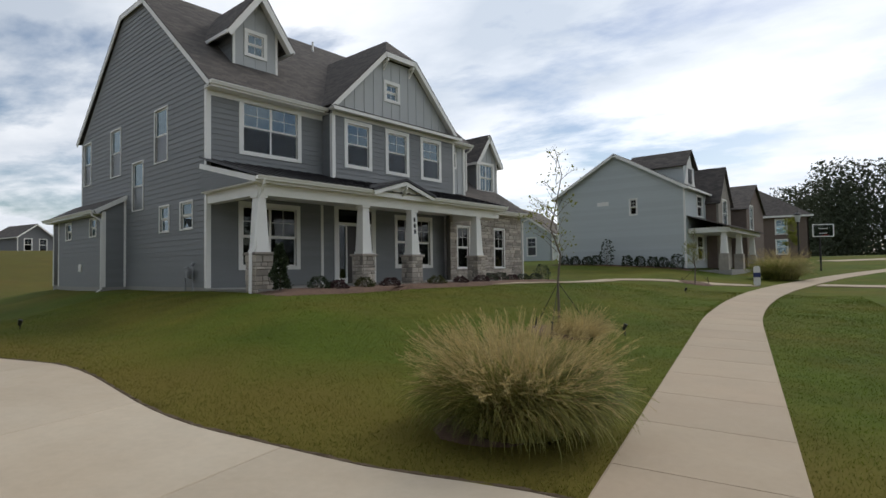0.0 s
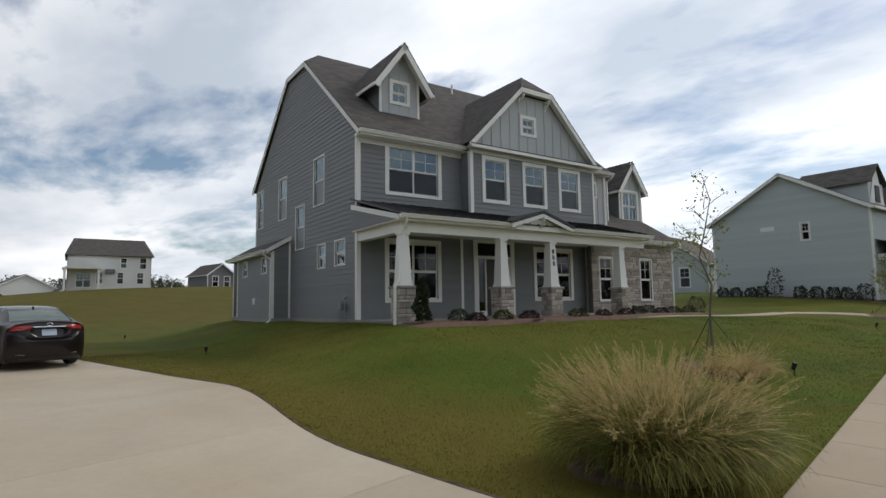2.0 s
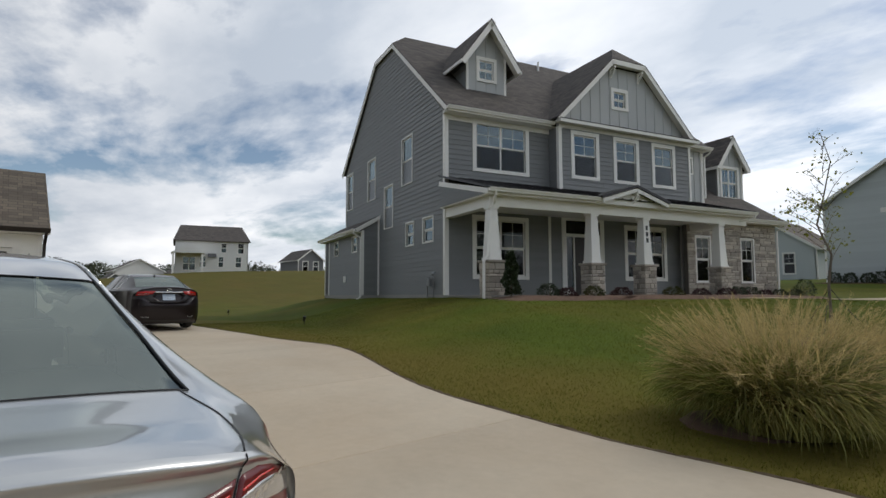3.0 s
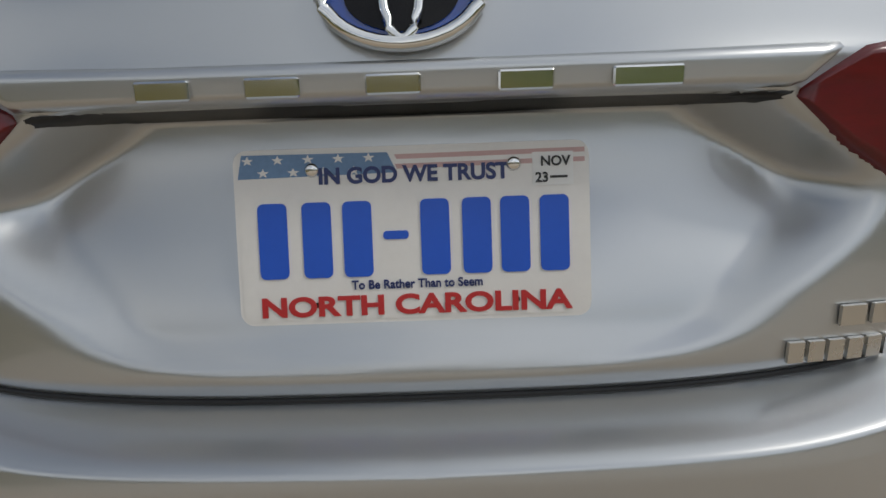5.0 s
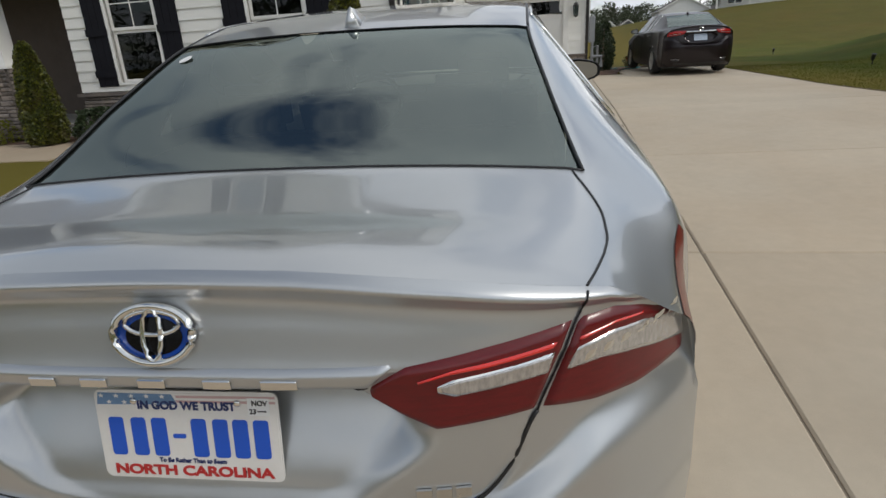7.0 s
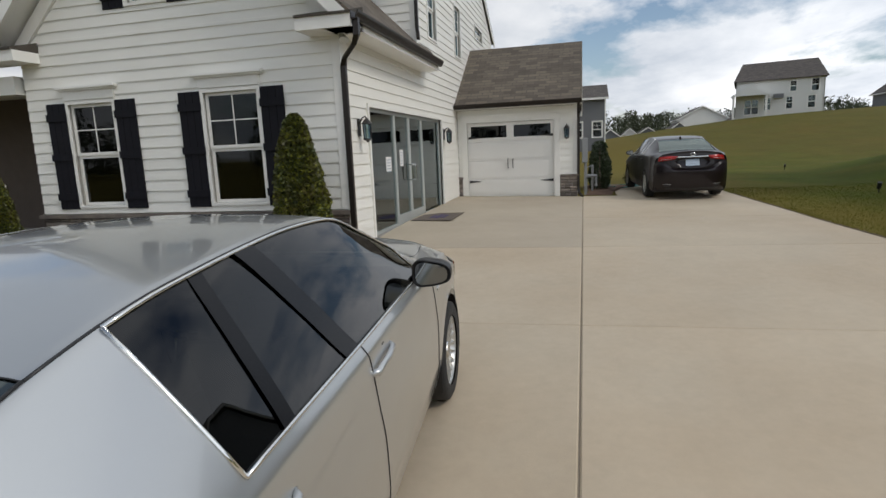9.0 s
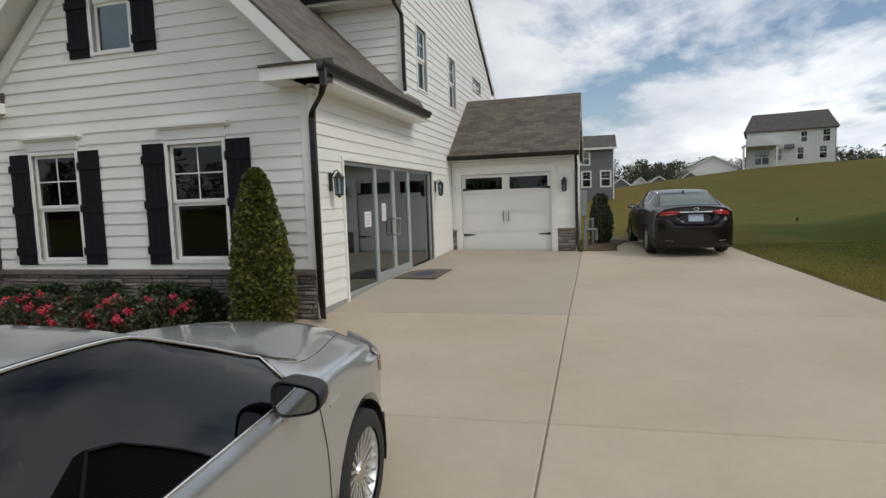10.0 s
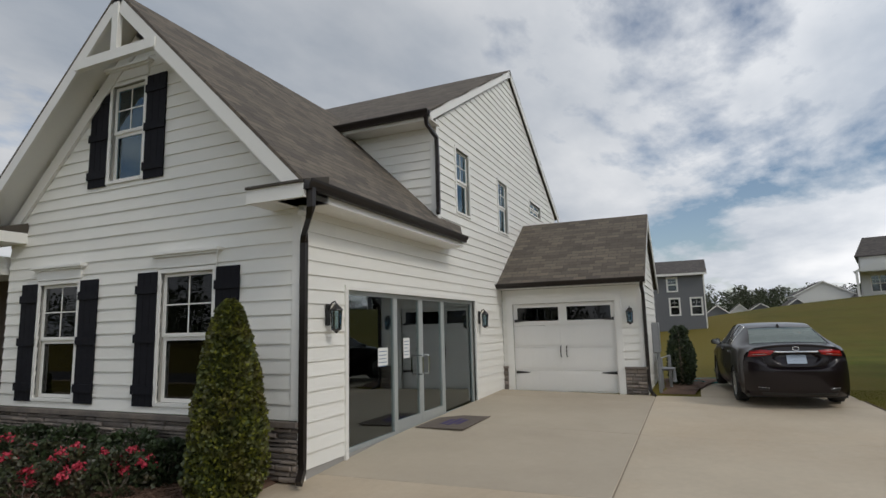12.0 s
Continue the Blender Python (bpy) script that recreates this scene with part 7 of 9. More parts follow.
        def rim_at(x, k, n=28):
            """A rounded-corner outline of the mirror housing, taller at its inner end."""
            out = []
            for q in range(n):
                a = 2 * math.pi * q / n
                c, d = math.cos(a), math.sin(a)
                yy = .102 * math.copysign(abs(c) ** .6, c)
                zz = (.066 - .16 * .102 * math.copysign(abs(c) ** .6, c)) * math.copysign(abs(d) ** .65, d)
                out.append((mx + x, -sg * (my + yy * k), mz + zz * k))
            return out
        bm = bmesh.new()
        loops = [[bm.verts.new(q) for q in rim_at(x, k)] for x, k in ((-.046, .90), (-.055, .94), (-.055, .99), (-.045, 1.0), (.0, .98), (.05, .86), (.085, .60), (.098, .2))]
        for p, q in zip(loops, loops[1:]):
            for k in range(28):
                bm.faces.new((p[k], p[(k + 1) % 28], q[(k + 1) % 28], q[k]))
        bm.faces.new(loops[0])
        bm.faces.new(loops[-1])
        mir = part("mirror", bm, M_DARK, car, "black door mirror", smooth=True)
        bm = bmesh.new()
        bm.faces.new([bm.verts.new(q) for q in rim_at(-.0565, .82)])
        part("mirror_glass", bm, M_MIRROR, mir, "mirror glass")
        bm = bmesh.new()
        tube(bm, [(mx + .02, -sg * (my - .10), mz - .05), (mx + .03, -sg * .86, mz - .045)], .03, 8)
        part("mirror_foot", bm, M_DARK, mir)
        # head lamp at the front corner
        vs, fs = [], []
        for a in range(9):
            for b in range(5):
                X = 4.30 + .42 * a / 8
                z = .70 + .035 * b - .05 * a / 8
                yv = float(np.interp(z, [q[1] for q in section(X)[:6]], [q[0] for q in section(X)[:6]]))
                vs.append((where(X, yv, z) + .012, -sg * (yv + .005), z))
        for a in range(8):
            for b in range(4):
                k = a * 5 + b
                fs.append((k, k + 1, k + 6, k + 5))
        raw("head_lamp", vs, fs, car_mats["clear"], car, "clear head lamp", smooth=True)
        vs = [(q[0] + .004, q[1] - sg * .004, q[2]) for q in (vs[5], vs[8], vs[18], vs[15])]
        raw("side_marker", vs, [(0, 1, 2, 3)], car_mats["amber"], car, "amber side marker")
    # bonnet edge and cowl
    line([(3.63, y, z_t(3.63) + .004 - .05 * (y / .72) ** 2) for y in np.linspace(-.70, .70, 21)], .016, M_DARK, "cowl", car)
    for sg in (1, -1):
        line([(X + nose(.66) * smooth(4.2, L, X), -sg * (w_g(X) + .01), z_g(X) - .004) for X in np.linspace(3.6, 4.62, 24)], .003, M_DARK, "shut_line", car)
    # roof aerial
    bm = bmesh.new()
    hexa(bm, [(1.34, -.034, 1.405), (1.55, -.012, 1.445), (1.55, .012, 1.445), (1.34, .034, 1.405), (1.335, -.005, 1.492), (1.39, -.005, 1.482), (1.39, .005, 1.482), (1.335, .005, 1.492)])
    soften(bm, .004, 2)
    part("shark_fin_aerial", bm, paint, car, smooth=True)
    # underside and cabin
    bm = bmesh.new()
    block(bm, .35, 4.6, -.80, .80, .17, .30)
    block(bm, .55, 4.3, -.62, .62, .30, .52)
    part("underbody", bm, M_DARK, car)
    bm = bmesh.new()
    block(bm, .62, 1.35, -.62, .62, .86, 1.09)
    part("parcel_shelf", bm, M_SEAT, car)
    for X, yy_ in ((1.45, .36), (1.45, -.36), (2.35, .38), (2.35, -.38)):
        bm = bmesh.new()
        block(bm, X + .15, X + .62, yy_ - .25, yy_ + .25, .45, .62)
        hexa(bm, [(X + .05, yy_ - .24, .55), (X + .2, yy_ - .24, .55), (X + .2, yy_ + .24, .55), (X + .05, yy_ + .24, .55), (X - .16, yy_ - .2, 1.1), (X - .05, yy_ - .2, 1.1), (X - .05, yy_ + .2, 1.1), (X - .16, yy_ + .2, 1.1)])
        block(bm, X - .20, X - .10, yy_ - .12, yy_ + .12, 1.11, 1.27)
        soften(bm, .03, 2)
        part("seat", bm, M_SEAT, car, "dark seat behind the glass")
    bm = bmesh.new()
    block(bm, 3.05, 3.6, -.68, .68, .75, .98)
    soften(bm, .04, 2)
    part("dashboard", bm, M_SEAT, car)
    line([(3.0 + .06 * math.cos(a), .38 + .18 * math.sin(a), .95 + .17 * math.cos(a)) for a in np.linspace(0, 6.2832, 25)], .014, M_DARK, "steering_wheel", car)
    # wheels
    for hx, hz0 in hubs:
        for sg in (1, -1):
            hz = hz0 - (front_drop if hx > 3 else 0)
            o = -sg * .80
            bm = bmesh.new()
            revolve(bm, [(.235, -.11), (.30, -.115), (.327, -.10), (.335, -.06), (.335, .06), (.327, .10), (.30, .115), (.235, .11)], "y", 48, (hx, o, hz), False)
            wh_ = part("wheel", bm, M_TYRE, car, "alloy wheel with a black tyre", smooth=True)
            bm = bmesh.new()
            revolve(bm, [(.245, -.10), (.245, .09), (.238, .10), (.225, .095), (.22, .0), (.22, -.1)], "y", 48, (hx, o, hz), False)
            if sg > 0:
                for v in bm.verts:
                    v.co.y = 2 * o - v.co.y
            part("rim", bm, M_RIM, wh_, smooth=True)
            bm = bmesh.new()
            for k in range(20):
                a = 2 * math.pi * (k // 2) / 10 + (-.085 if k % 2 else .085)
                b_ = 2 * math.pi * (k // 2) / 10 + (-.16 if k % 2 else .16)
                yo = o - sg * .085
                p0 = (hx + .045 * math.cos(a), yo + sg * .012, hz + .045 * math.sin(a))
                p1 = (hx + .232 * math.cos(b_), yo - sg * .008, hz + .232 * math.sin(b_))
                bar(bm, p0, p1, .016, .026, (0, -sg, 0))
            part("spokes", bm, M_RIM, wh_)
            bm = bmesh.new()
            revolve(bm, [(.001, -.014), (.05, -.012), (.058, .0), (.058, .02)] if sg > 0 else [(.001, .014), (.05, .012), (.058, .0), (.058, -.02)], "y", 20, (hx, o - sg * .075, hz))
            part("hub_cap", bm, M_SATIN, wh_)
            bm = bmesh.new()
            revolve(bm, [(.001, -.01), (.16, -.01), (.16, .01), (.001, .01)], "y", 24, (hx, o - sg * .02, hz))
            part("brake_disc", bm, M_GALV, wh_)
            bm = bmesh.new()
            n = 20
            ra = [[bm.verts.new((hx + (RA + .012) * math.cos(a), -sg * yv, hz + (RA + .012) * math.sin(a))) for a in np.linspace(-.35, math.pi + .35, n)] for yv in (.55, .905)]
            for k in range(n - 1):
                bm.faces.new((ra[0][k], ra[0][k + 1], ra[1][k + 1], ra[1][k]))
            bm.faces.new(ra[0])
            part("wheel_well", bm, M_DARK, car)
    return car, tail, patch, z_top


# silver darkened in colour to stand for the reflected dark side of the car
M_MIRROR = mat("dimmed_mirror_silver", (0.30, 0.31, 0.31), 0.03, 0.02, 4, metal=1.0)
car_mats = {"red_far": mat("bright_tail_lens", (0.30, 0.008, 0.010), 0.2, 0.3, 14, coat=0.5), "red": mat("red_lens", (0.115, 0.002, 0.004), 0.3, 0.5, 22, coat=0.35, spec=0.4, stretch=(1, 1, 5)), "red_light": mat("bright_red_lens", (0.70, 0.02, 0.014), 0.2, 0.15, 30, coat=1.0),
            "clear": mat("clear_lens", (0.50, 0.48, 0.46), 0.16, 0.6, 60, metal=0.6, coat=1.0, stretch=(1, 3, 1)), "amber": mat("amber_lens", (0.65, 0.16, 0.03), 0.2, 0.1, 10, coat=1.0)}
silver, tail_at, patch_on, top_at = sedan("silver_sedan", pose(0, 0, 0.01, 0, 0, 184.4) @ pose(0, 0, 0, 0, -3.3, 0), "silver hybrid saloon parked on the driveway, lightly dusty", M_SILVER, True, True, 0.05)


# the long-wheelbase body: everything ahead of the rear axle sits a little farther forward
for ob in [q for q in bpy.data.objects if q.parent and (q.parent is silver or q.parent.parent is silver)]:
    for v in ob.data.vertices:
        v.co.x += 0.048 * max(0.0, v.co.x - 0.7)


def lettering(text, size, centre, parent, material, name, x_fn, lift, squeeze=1.0, depth=0.0008, bold=0.02):
    """Raised writing on the tail, centred on (y to the right, z)."""
    cu = bpy.data.curves.new(name, "FONT")
    cu.body, cu.size, cu.align_x, cu.align_y = text, size, "CENTER", "CENTER"
    cu.extrude, cu.offset = depth, size * bold
    tmp = new("lettering_source", cu)
    tmp.matrix_basis = Matrix.Identity(4)
    bpy.context.view_layer.update()
    me = bpy.data.meshes.new_from_object(tmp.evaluated_get(bpy.context.evaluated_depsgraph_get()))
    bpy.data.objects.remove(tmp)
    for v in me.vertices:
        y, z = v.co.x * squeeze + centre[0], v.co.y + centre[1]
        v.co = (x_fn(y, z) - lift - v.co.z, -y, z)
    me.materials.clear()
    me.materials.append(material)
    ob = new(name, me)
    ob.parent = parent
    return ob


# the plate: pressed sheet with rounded corners, painted band, bars for the registration
def plate_x(y, z):
    return 0.088 + (z - 0.79) * 0.20


def flat(name, outline, material, parent, lift, thick, label=""):
    bm = bmesh.new()
    a = [bm.verts.new((plate_x(y, z) - lift, -y, z)) for y, z in outline]
    b = [bm.verts.new((plate_x(y, z) - lift - thick, -y, z)) for y, z in outline]
    bm.faces.new(a)
    bm.faces.new(b[::-1])
    k = len(a)
    for i in range(k):
        bm.faces.new((a[i], a[(i + 1) % k], b[(i + 1) % k], b[i]))
    return part(name, bm, material, parent, label)


def round_rect(y0, y1, z0, z1, r, n=5):
    out = []
    for cy_, cz_, a in ((y1 - r, z1 - r, 0), (y0 + r, z1 - r, 90), (y0 + r, z0 + r, 180), (y1 - r, z0 + r, 270)):
        for k in range(n + 1):
            q = radians(a + 90 * k / n)
            out.append((cy_ + r * math.cos(q), cz_ + r * math.sin(q)))
    return out


M_PLATE = mat("white_plate_enamel", (0.72, 0.70, 0.66), 0.3, 0.08, 8, coat=0.4)
M_PBLUE = mat("plate_blue", (0.008, 0.085, 0.52), 0.35, 0.08, 10)
M_PNAVY = mat("plate_navy", (0.012, 0.025, 0.12), 0.35, 0.08, 10)
M_PRED = mat("plate_red", (0.45, 0.02, 0.02), 0.35, 0.08, 10)
M_PSKY = mat("faded_blue_band", (0.13, 0.23, 0.38), 0.4, 0.25, 20)
M_PPINK = mat("faded_red_band", (0.52, 0.34, 0.32), 0.4, 0.15, 20)
PZ0, PZ1 = 0.789, 0.938
plate = flat("plate", round_rect(-.153, .153, PZ0, PZ1, .012), M_PLATE, silver, 0.003, 0.0016, "white embossed plate")
flat("plate_border", round_rect(-.1495, .1495, PZ0 + .0035, PZ1 - .0035, .010), M_PLATE, plate, 0.0046, 0.0006)
flat("plate_band", [(-.149, PZ1 - .024), (-.012, PZ1 - .022), (-.02, PZ1 - .005), (-.145, PZ1 - .004)], M_PSKY, plate, 0.0053, 0.0002)
for k in range(2):
    flat("plate_stripe", [(-.012, PZ1 - .011 - k * .008), (.149, PZ1 - .010 - k * .008), (.149, PZ1 - .006 - k * .008), (-.014, PZ1 - .007 - k * .008)], M_PPINK, plate, 0.0053, 0.0002)
rgs = random.Random(3)
for k in range(9):
    y, z = -.14 + .013 * k, PZ1 - .009 - .0105 * (k % 2)
    pts = []
    for q in range(10):
        r = .0042 if q % 2 == 0 else .0017
        a = math.pi / 2 + q * math.pi / 5
        pts.append((y + r * math.cos(a) * 1.3, z + r * math.sin(a)))
    flat("star", pts, M_PLATE, plate, 0.0056, 0.0002)
for i, y in enumerate((-.121, -.083, -.048, .019, .055, .088, .122)):
    flat("plain_bar", round_rect(y - .0125, y + .0125, PZ0 + .040, PZ1 - .045, .005), M_PBLUE, plate, 0.0052, 0.0012)
flat("plain_bar", round_rect(-.026, -.004, PZ0 + .071, PZ0 + .078, .003), M_PBLUE, plate, 0.0052, 0.0012)
for i, y in enumerate((-.085, .088)):
    bm = bmesh.new()
    revolve(bm, [(.0062, 0), (.0062, -.003), (.004, -.0045), (.001, -.0048)], "x", 14, (plate_x(0, PZ1 - .018) - .004, -y, PZ1 - .018))
    part("screw", bm, M_CHROME, plate, "zinc screw", smooth=True)
    bm = bmesh.new()
    revolve(bm, [(.003, 0), (.003, -.001), (.001, -.001)], "x", 10, (plate_x(0, PZ0 + .016) - .0046, -y, PZ0 + .016))
    part("bolt_hole", bm, M_DARK, plate)
lettering("IN GOD WE TRUST", .0185, (.002, PZ1 - .024), plate, M_PNAVY, "motto", plate_x, .0056, 1.02, bold=0.035)
lettering("NORTH CAROLINA", .0225, (.0, PZ0 + .0145), plate, M_PRED, "state_name", plate_x, .0056, 1.36, bold=0.035)
lettering("To Be Rather Than to Seem", .0105, (.002, PZ0 + .0325), plate, M_PNAVY, "small_motto", plate_x, .0056, .95)
flat("sticker", [(.104, PZ1 - .037), (.139, PZ1 - .037), (.139, PZ1 - .009), (.104, PZ1 - .009)], M_PAPER, plate, 0.0056, 0.0003, "white month sticker")
lettering("NOV", .0115, (.1235, PZ1 - .017), plate, M_SIGN, "month", plate_x, .0061)
lettering("23", .0115, (.112, PZ1 - .0305), plate, M_SIGN, "year", plate_x, .0061)
flat("plain_bar", [(.119, PZ1 - .031), (.134, PZ1 - .031), (.134, PZ1 - .029), (.119, PZ1 - .029)], M_SIGN, plate, 0.0061, 0.0002)


# emblem: an oval ring with a plain upright oval over a blue field
def oval(name, cy_, cz_, ry, rz_, r, material, parent, lift, n=40, xf=None):
    bm = bmesh.new()
    pts = []
    for k in range(n + 1):
        a = 2 * math.pi * k / n
        y, z = cy_ + ry * math.cos(a), cz_ + rz_ * math.sin(a)
        pts.append((tail_at(y, z) - lift, -y, z))
    tube(bm, pts, r, 8)
    return part(name, bm, material, parent, smooth=True)


EZ = 1.057
emb = oval("emblem", 0, EZ, .061, .0405, .0062, M_CHROME, silver, .009)
tagged(emb, "chrome oval emblem over a blue field")
M_FIELD = mat("deep_blue_field", (0.004, 0.05, 0.30), 0.12, 0.3, 20, coat=1.0)
bm = bmesh.new()
ce = bm.verts.new((tail_at(0, EZ) - .006, 0, EZ))
rim = []
for k in range(36):
    a = 2 * math.pi * k / 36
    y, z = .058 * math.cos(a), EZ + .038 * math.sin(a)
    rim.append(bm.verts.new((tail_at(y, z) - .004, -y, z)))
for k in range(36):
    bm.faces.new((ce, rim[k], rim[(k + 1) % 36]))
part("field", bm, M_FIELD, emb)
bm = bmesh.new()
ce = bm.verts.new((tail_at(0, EZ - .004) - .0085, 0, EZ - .004))
rim = []
for k in range(30):
    a = 2 * math.pi * k / 30
    y, z = .044 * math.cos(a), EZ - .004 + .027 * math.sin(a)
    rim.append(bm.verts.new((tail_at(y, z) - .0058, -y, z)))
for k in range(30):
    bm.faces.new((ce, rim[k], rim[(k + 1) % 30]))
part("dark_centre", bm, M_PILLAR, emb, "black centre of the emblem")
oval("oval", 0, EZ, .014, .037, .0042, M_CHROME, emb, .010, 28)
oval("oval", 0, EZ + .016, .042, .0165, .0038, M_CHROME, emb, .009, 32)
for i, y in enumerate((-.182, -.099, -.008, .092, .184)):
    bm = bmesh.new()
    wv = .021 if i != 4 else .027
    hexa(bm, [(tail_at(yy_, .992) - .011 - d, -yy_, z) for d in (0, .004) for yy_, z in ((y - wv, .980), (y + wv, .980), (y + wv, .995), (y - wv, .995))])
    soften(bm, .0015)
    part("plain_bar", bm, M_CHROME, silver, "small chrome bar")
for y0, y1, z0, z1 in ((.363, .452, .776, .794), (.318, .428, .745, .764)):
    n = 3 if z0 > .77 else 6
    for k in range(n):
        bm = bmesh.new()
        a = y0 + (y1 - y0) * k / n
        b = y0 + (y1 - y0) * (k + .78) / n
        hexa(bm, [(tail_at(yy_, (z0 + z1) / 2) - .001 - d, -yy_, z) for d in (0, .004) for yy_, z in ((a, z0), (b, z0), (b, z1), (a, z1))])
        part("plain_bar", bm, M_SATIN, silver, "small raised metal bar")
bm = bmesh.new()
hexa(bm, [(tail_at(yy_, .757) - .001 - d, -yy_, z) for d in (0, .004) for yy_, z in ((.432, .745), (.448, .748), (.450, .768), (.436, .766))])
part("plain_bar", bm, M_FIELD, silver, "small blue shield")
# slim bar on each front wing
for sg in (1, -1):
    bm = bmesh.new()
    hexa(bm, [(x, sg * (.905 + d), z) for d in (0, .009) for x, z in ((3.66, .838), (3.78, .848), (3.78, .862), (3.66, .852))])
    part("plain_bar", bm, M_SATIN, silver, "small raised metal bar")
# round sticker inside the rear glass
st_ = bmesh.new()
revolve(st_, [(.001, 0), (.022, 0), (.022, .001), (.001, .001)], "z", 20)
ob = part("sticker", st_, M_PAPER, silver, "round white sticker on the rear glass")
ob.matrix_basis = pose(1.20, .50, 1.369, 0, -19, 0) @ pose(0, 0, 0, -12, 0, 0)

dark_car, dk_tail, dk_patch, dk_top = sedan("dark_sedan", pose(-14.92, 3.98, land(-16, 4) + 0.012, 0, 0, 184.6) @ pose(0, 0, 0, 0, -0.9, 0), "black cherry saloon parked at the end of the driveway", M_PLUM, False, False)
bm = bmesh.new()
hexa(bm, [(dk_tail(y, z) - .012 - d, -y, z) for d in (0, .006) for y, z in ((-.155, .80), (.155, .80), (.155, .95), (-.155, .95))])
dp = part("plate", bm, mat("pale_blue_plate", (0.42, 0.50, 0.60), 0.4, 0.1, 20), dark_car, "pale blue plate")
for k in range(7):
    y = -.105 + k * .035
    bm = bmesh.new()
    hexa(bm, [(dk_tail(yy_, z) - .019 - d, -yy_, z) for d in (0, .002) for yy_, z in ((y - .011, .845), (y + .011, .845), (y + .011, .905), (y - .011, .905))])
    part("plain_bar", bm, M_PNAVY, dp)
bm = bmesh.new()
tube(bm, [(dk_tail(0, 1.06) - .006, .055 * math.cos(a), 1.065 + .035 * math.sin(a)) for a in np.linspace(0, 2 * math.pi, 24)], .007, 6)
part("emblem", bm, M_CHROME, dark_car, "chrome oval emblem")
# ---------------------------------------------------------------- houses farther off
M_PALE = mat("pale_blue_grey_siding", (0.50, 0.54, 0.54), 0.6, 0.05, 1.5, rnd=0.04, stretch=(1, 1, 6))
M_FARW = mat("far_white_siding", (0.70, 0.70, 0.67), 0.6, 0.05, 0.8)
M_FARG = mat("far_grey_siding", (0.15, 0.155, 0.165), 0.6, 0.06, 0.8)
M_BRICK = mat("brown_brick_face", (0.16, 0.12, 0.10), 0.9, 0.25, 3, 0.3, 30)


def gable_house(name, m, wide, deep, base, eave, apex, wall, roofm, label, wins=(), fine=False, clip=False, oh=0.35, group=""):
    """A plain two-storey house: gables at x = 0 and x = deep... its gable face at y = 0, ridge running back; windows on the faces."""
    h = thing(name, m, label, "house", group)
    w = Wall((0, 0, 0), (1, 0, 0), (0, -1, 0))
    mid = wide / 2
    holes = [q[1:] for q in wins if q[0] == "front"]
    poly = [(0, base), (wide, base), (wide, eave), (mid, apex), (0, eave)]
    core = wall_body(w, poly, holes, h, wall if not fine else M_INNER)
    if fine:
        siding(w, poly, holes, core, wall, lap=0.2, maxlen=30)
    for q in holes:
        window(w, *q, h, trim=0.09, grid=(2, 2), material=M_TRIM, glass=M_SHADEGLASS)
    for sg, x in ((-1, 0), (1, wide)):
        ww = Wall((x, 0, 0), (0, 1, 0), (sg, 0, 0))
        hl_ = [q[1:] for q in wins if q[0] == ("left" if sg < 0 else "right")]
        wall_body(ww, [(0, base), (deep, base), (deep, eave), (0, eave)], hl_, h, wall)
        for q in hl_:
            window(ww, *q, h, trim=0.09, grid=(2, 2), material=M_TRIM, glass=M_SHADEGLASS)
    wall_body(Wall((0, deep, 0), (1, 0, 0), (0, 1, 0)), poly, [], h, wall)
    k = (apex - eave) / mid
    ze = eave - oh * k + 0.06
    roof_part("roof", [[(-oh, deep + oh, ze), (-oh, -oh, ze), (mid, -oh, apex + 0.06), (mid, deep + oh, apex + 0.06)],
                       [(wide + oh, -oh, ze), (wide + oh, deep + oh, ze), (mid, deep + oh, apex + 0.06), (mid, -oh, apex + 0.06)]], roofm, h, "", 0.08)
    bm = bmesh.new()
    bar(bm, (-oh, -oh + 0.01, ze), (mid, -oh + 0.01, apex + 0.05), 0.05, 0.2)
    bar(bm, (wide + oh, -oh + 0.01, ze), (mid, -oh + 0.01, apex + 0.05), 0.05, 0.2)
    for x in (-oh, wide + oh):
        bar(bm, (x, -oh, ze), (x, deep + oh, ze), 0.12, 0.14)
    part("rake_board", bm, M_TRIM, h)
    bm = bmesh.new()
    for x in (0, wide):
        block(bm, x - 0.06, x + 0.06, -0.035, 0.06, base, eave)
    part("corner_board", bm, M_TRIM, h)
    return h


# next house along the street: its side gable faces the lawn
nb = gable_house("neighbour_house", pose(-2.4, 42.6, 0, 0, 0, -11) @ pose(-9.7, 0, 0), 9.7, 13.0, 1.75, 7.55, 10.35, M_PALE, M_SHINGLE2, "pale blue-grey sided house with a stone front and white trim",
                 [("front", 5.9, 6.35, 5.75, 6.85), ("right", 3.2, 4.6, 5.6, 7.1), ("right", 3.0, 4.6, 2.4, 4.1), ("right", 8.2, 9.6, 5.6, 7.2)], fine=True)
bm = bmesh.new()
block(bm, 3.35, 4.25, -0.04, 0.0, 6.55, 6.85)
part("gable_vent", bm, M_TRIM, nb, "white louvred vent")
bm = bmesh.new()
block(bm, -0.02, 9.72, -0.03, 0.0, 1.45, 1.80)
part("foundation", bm, M_BRICK, nb, "brick foundation")
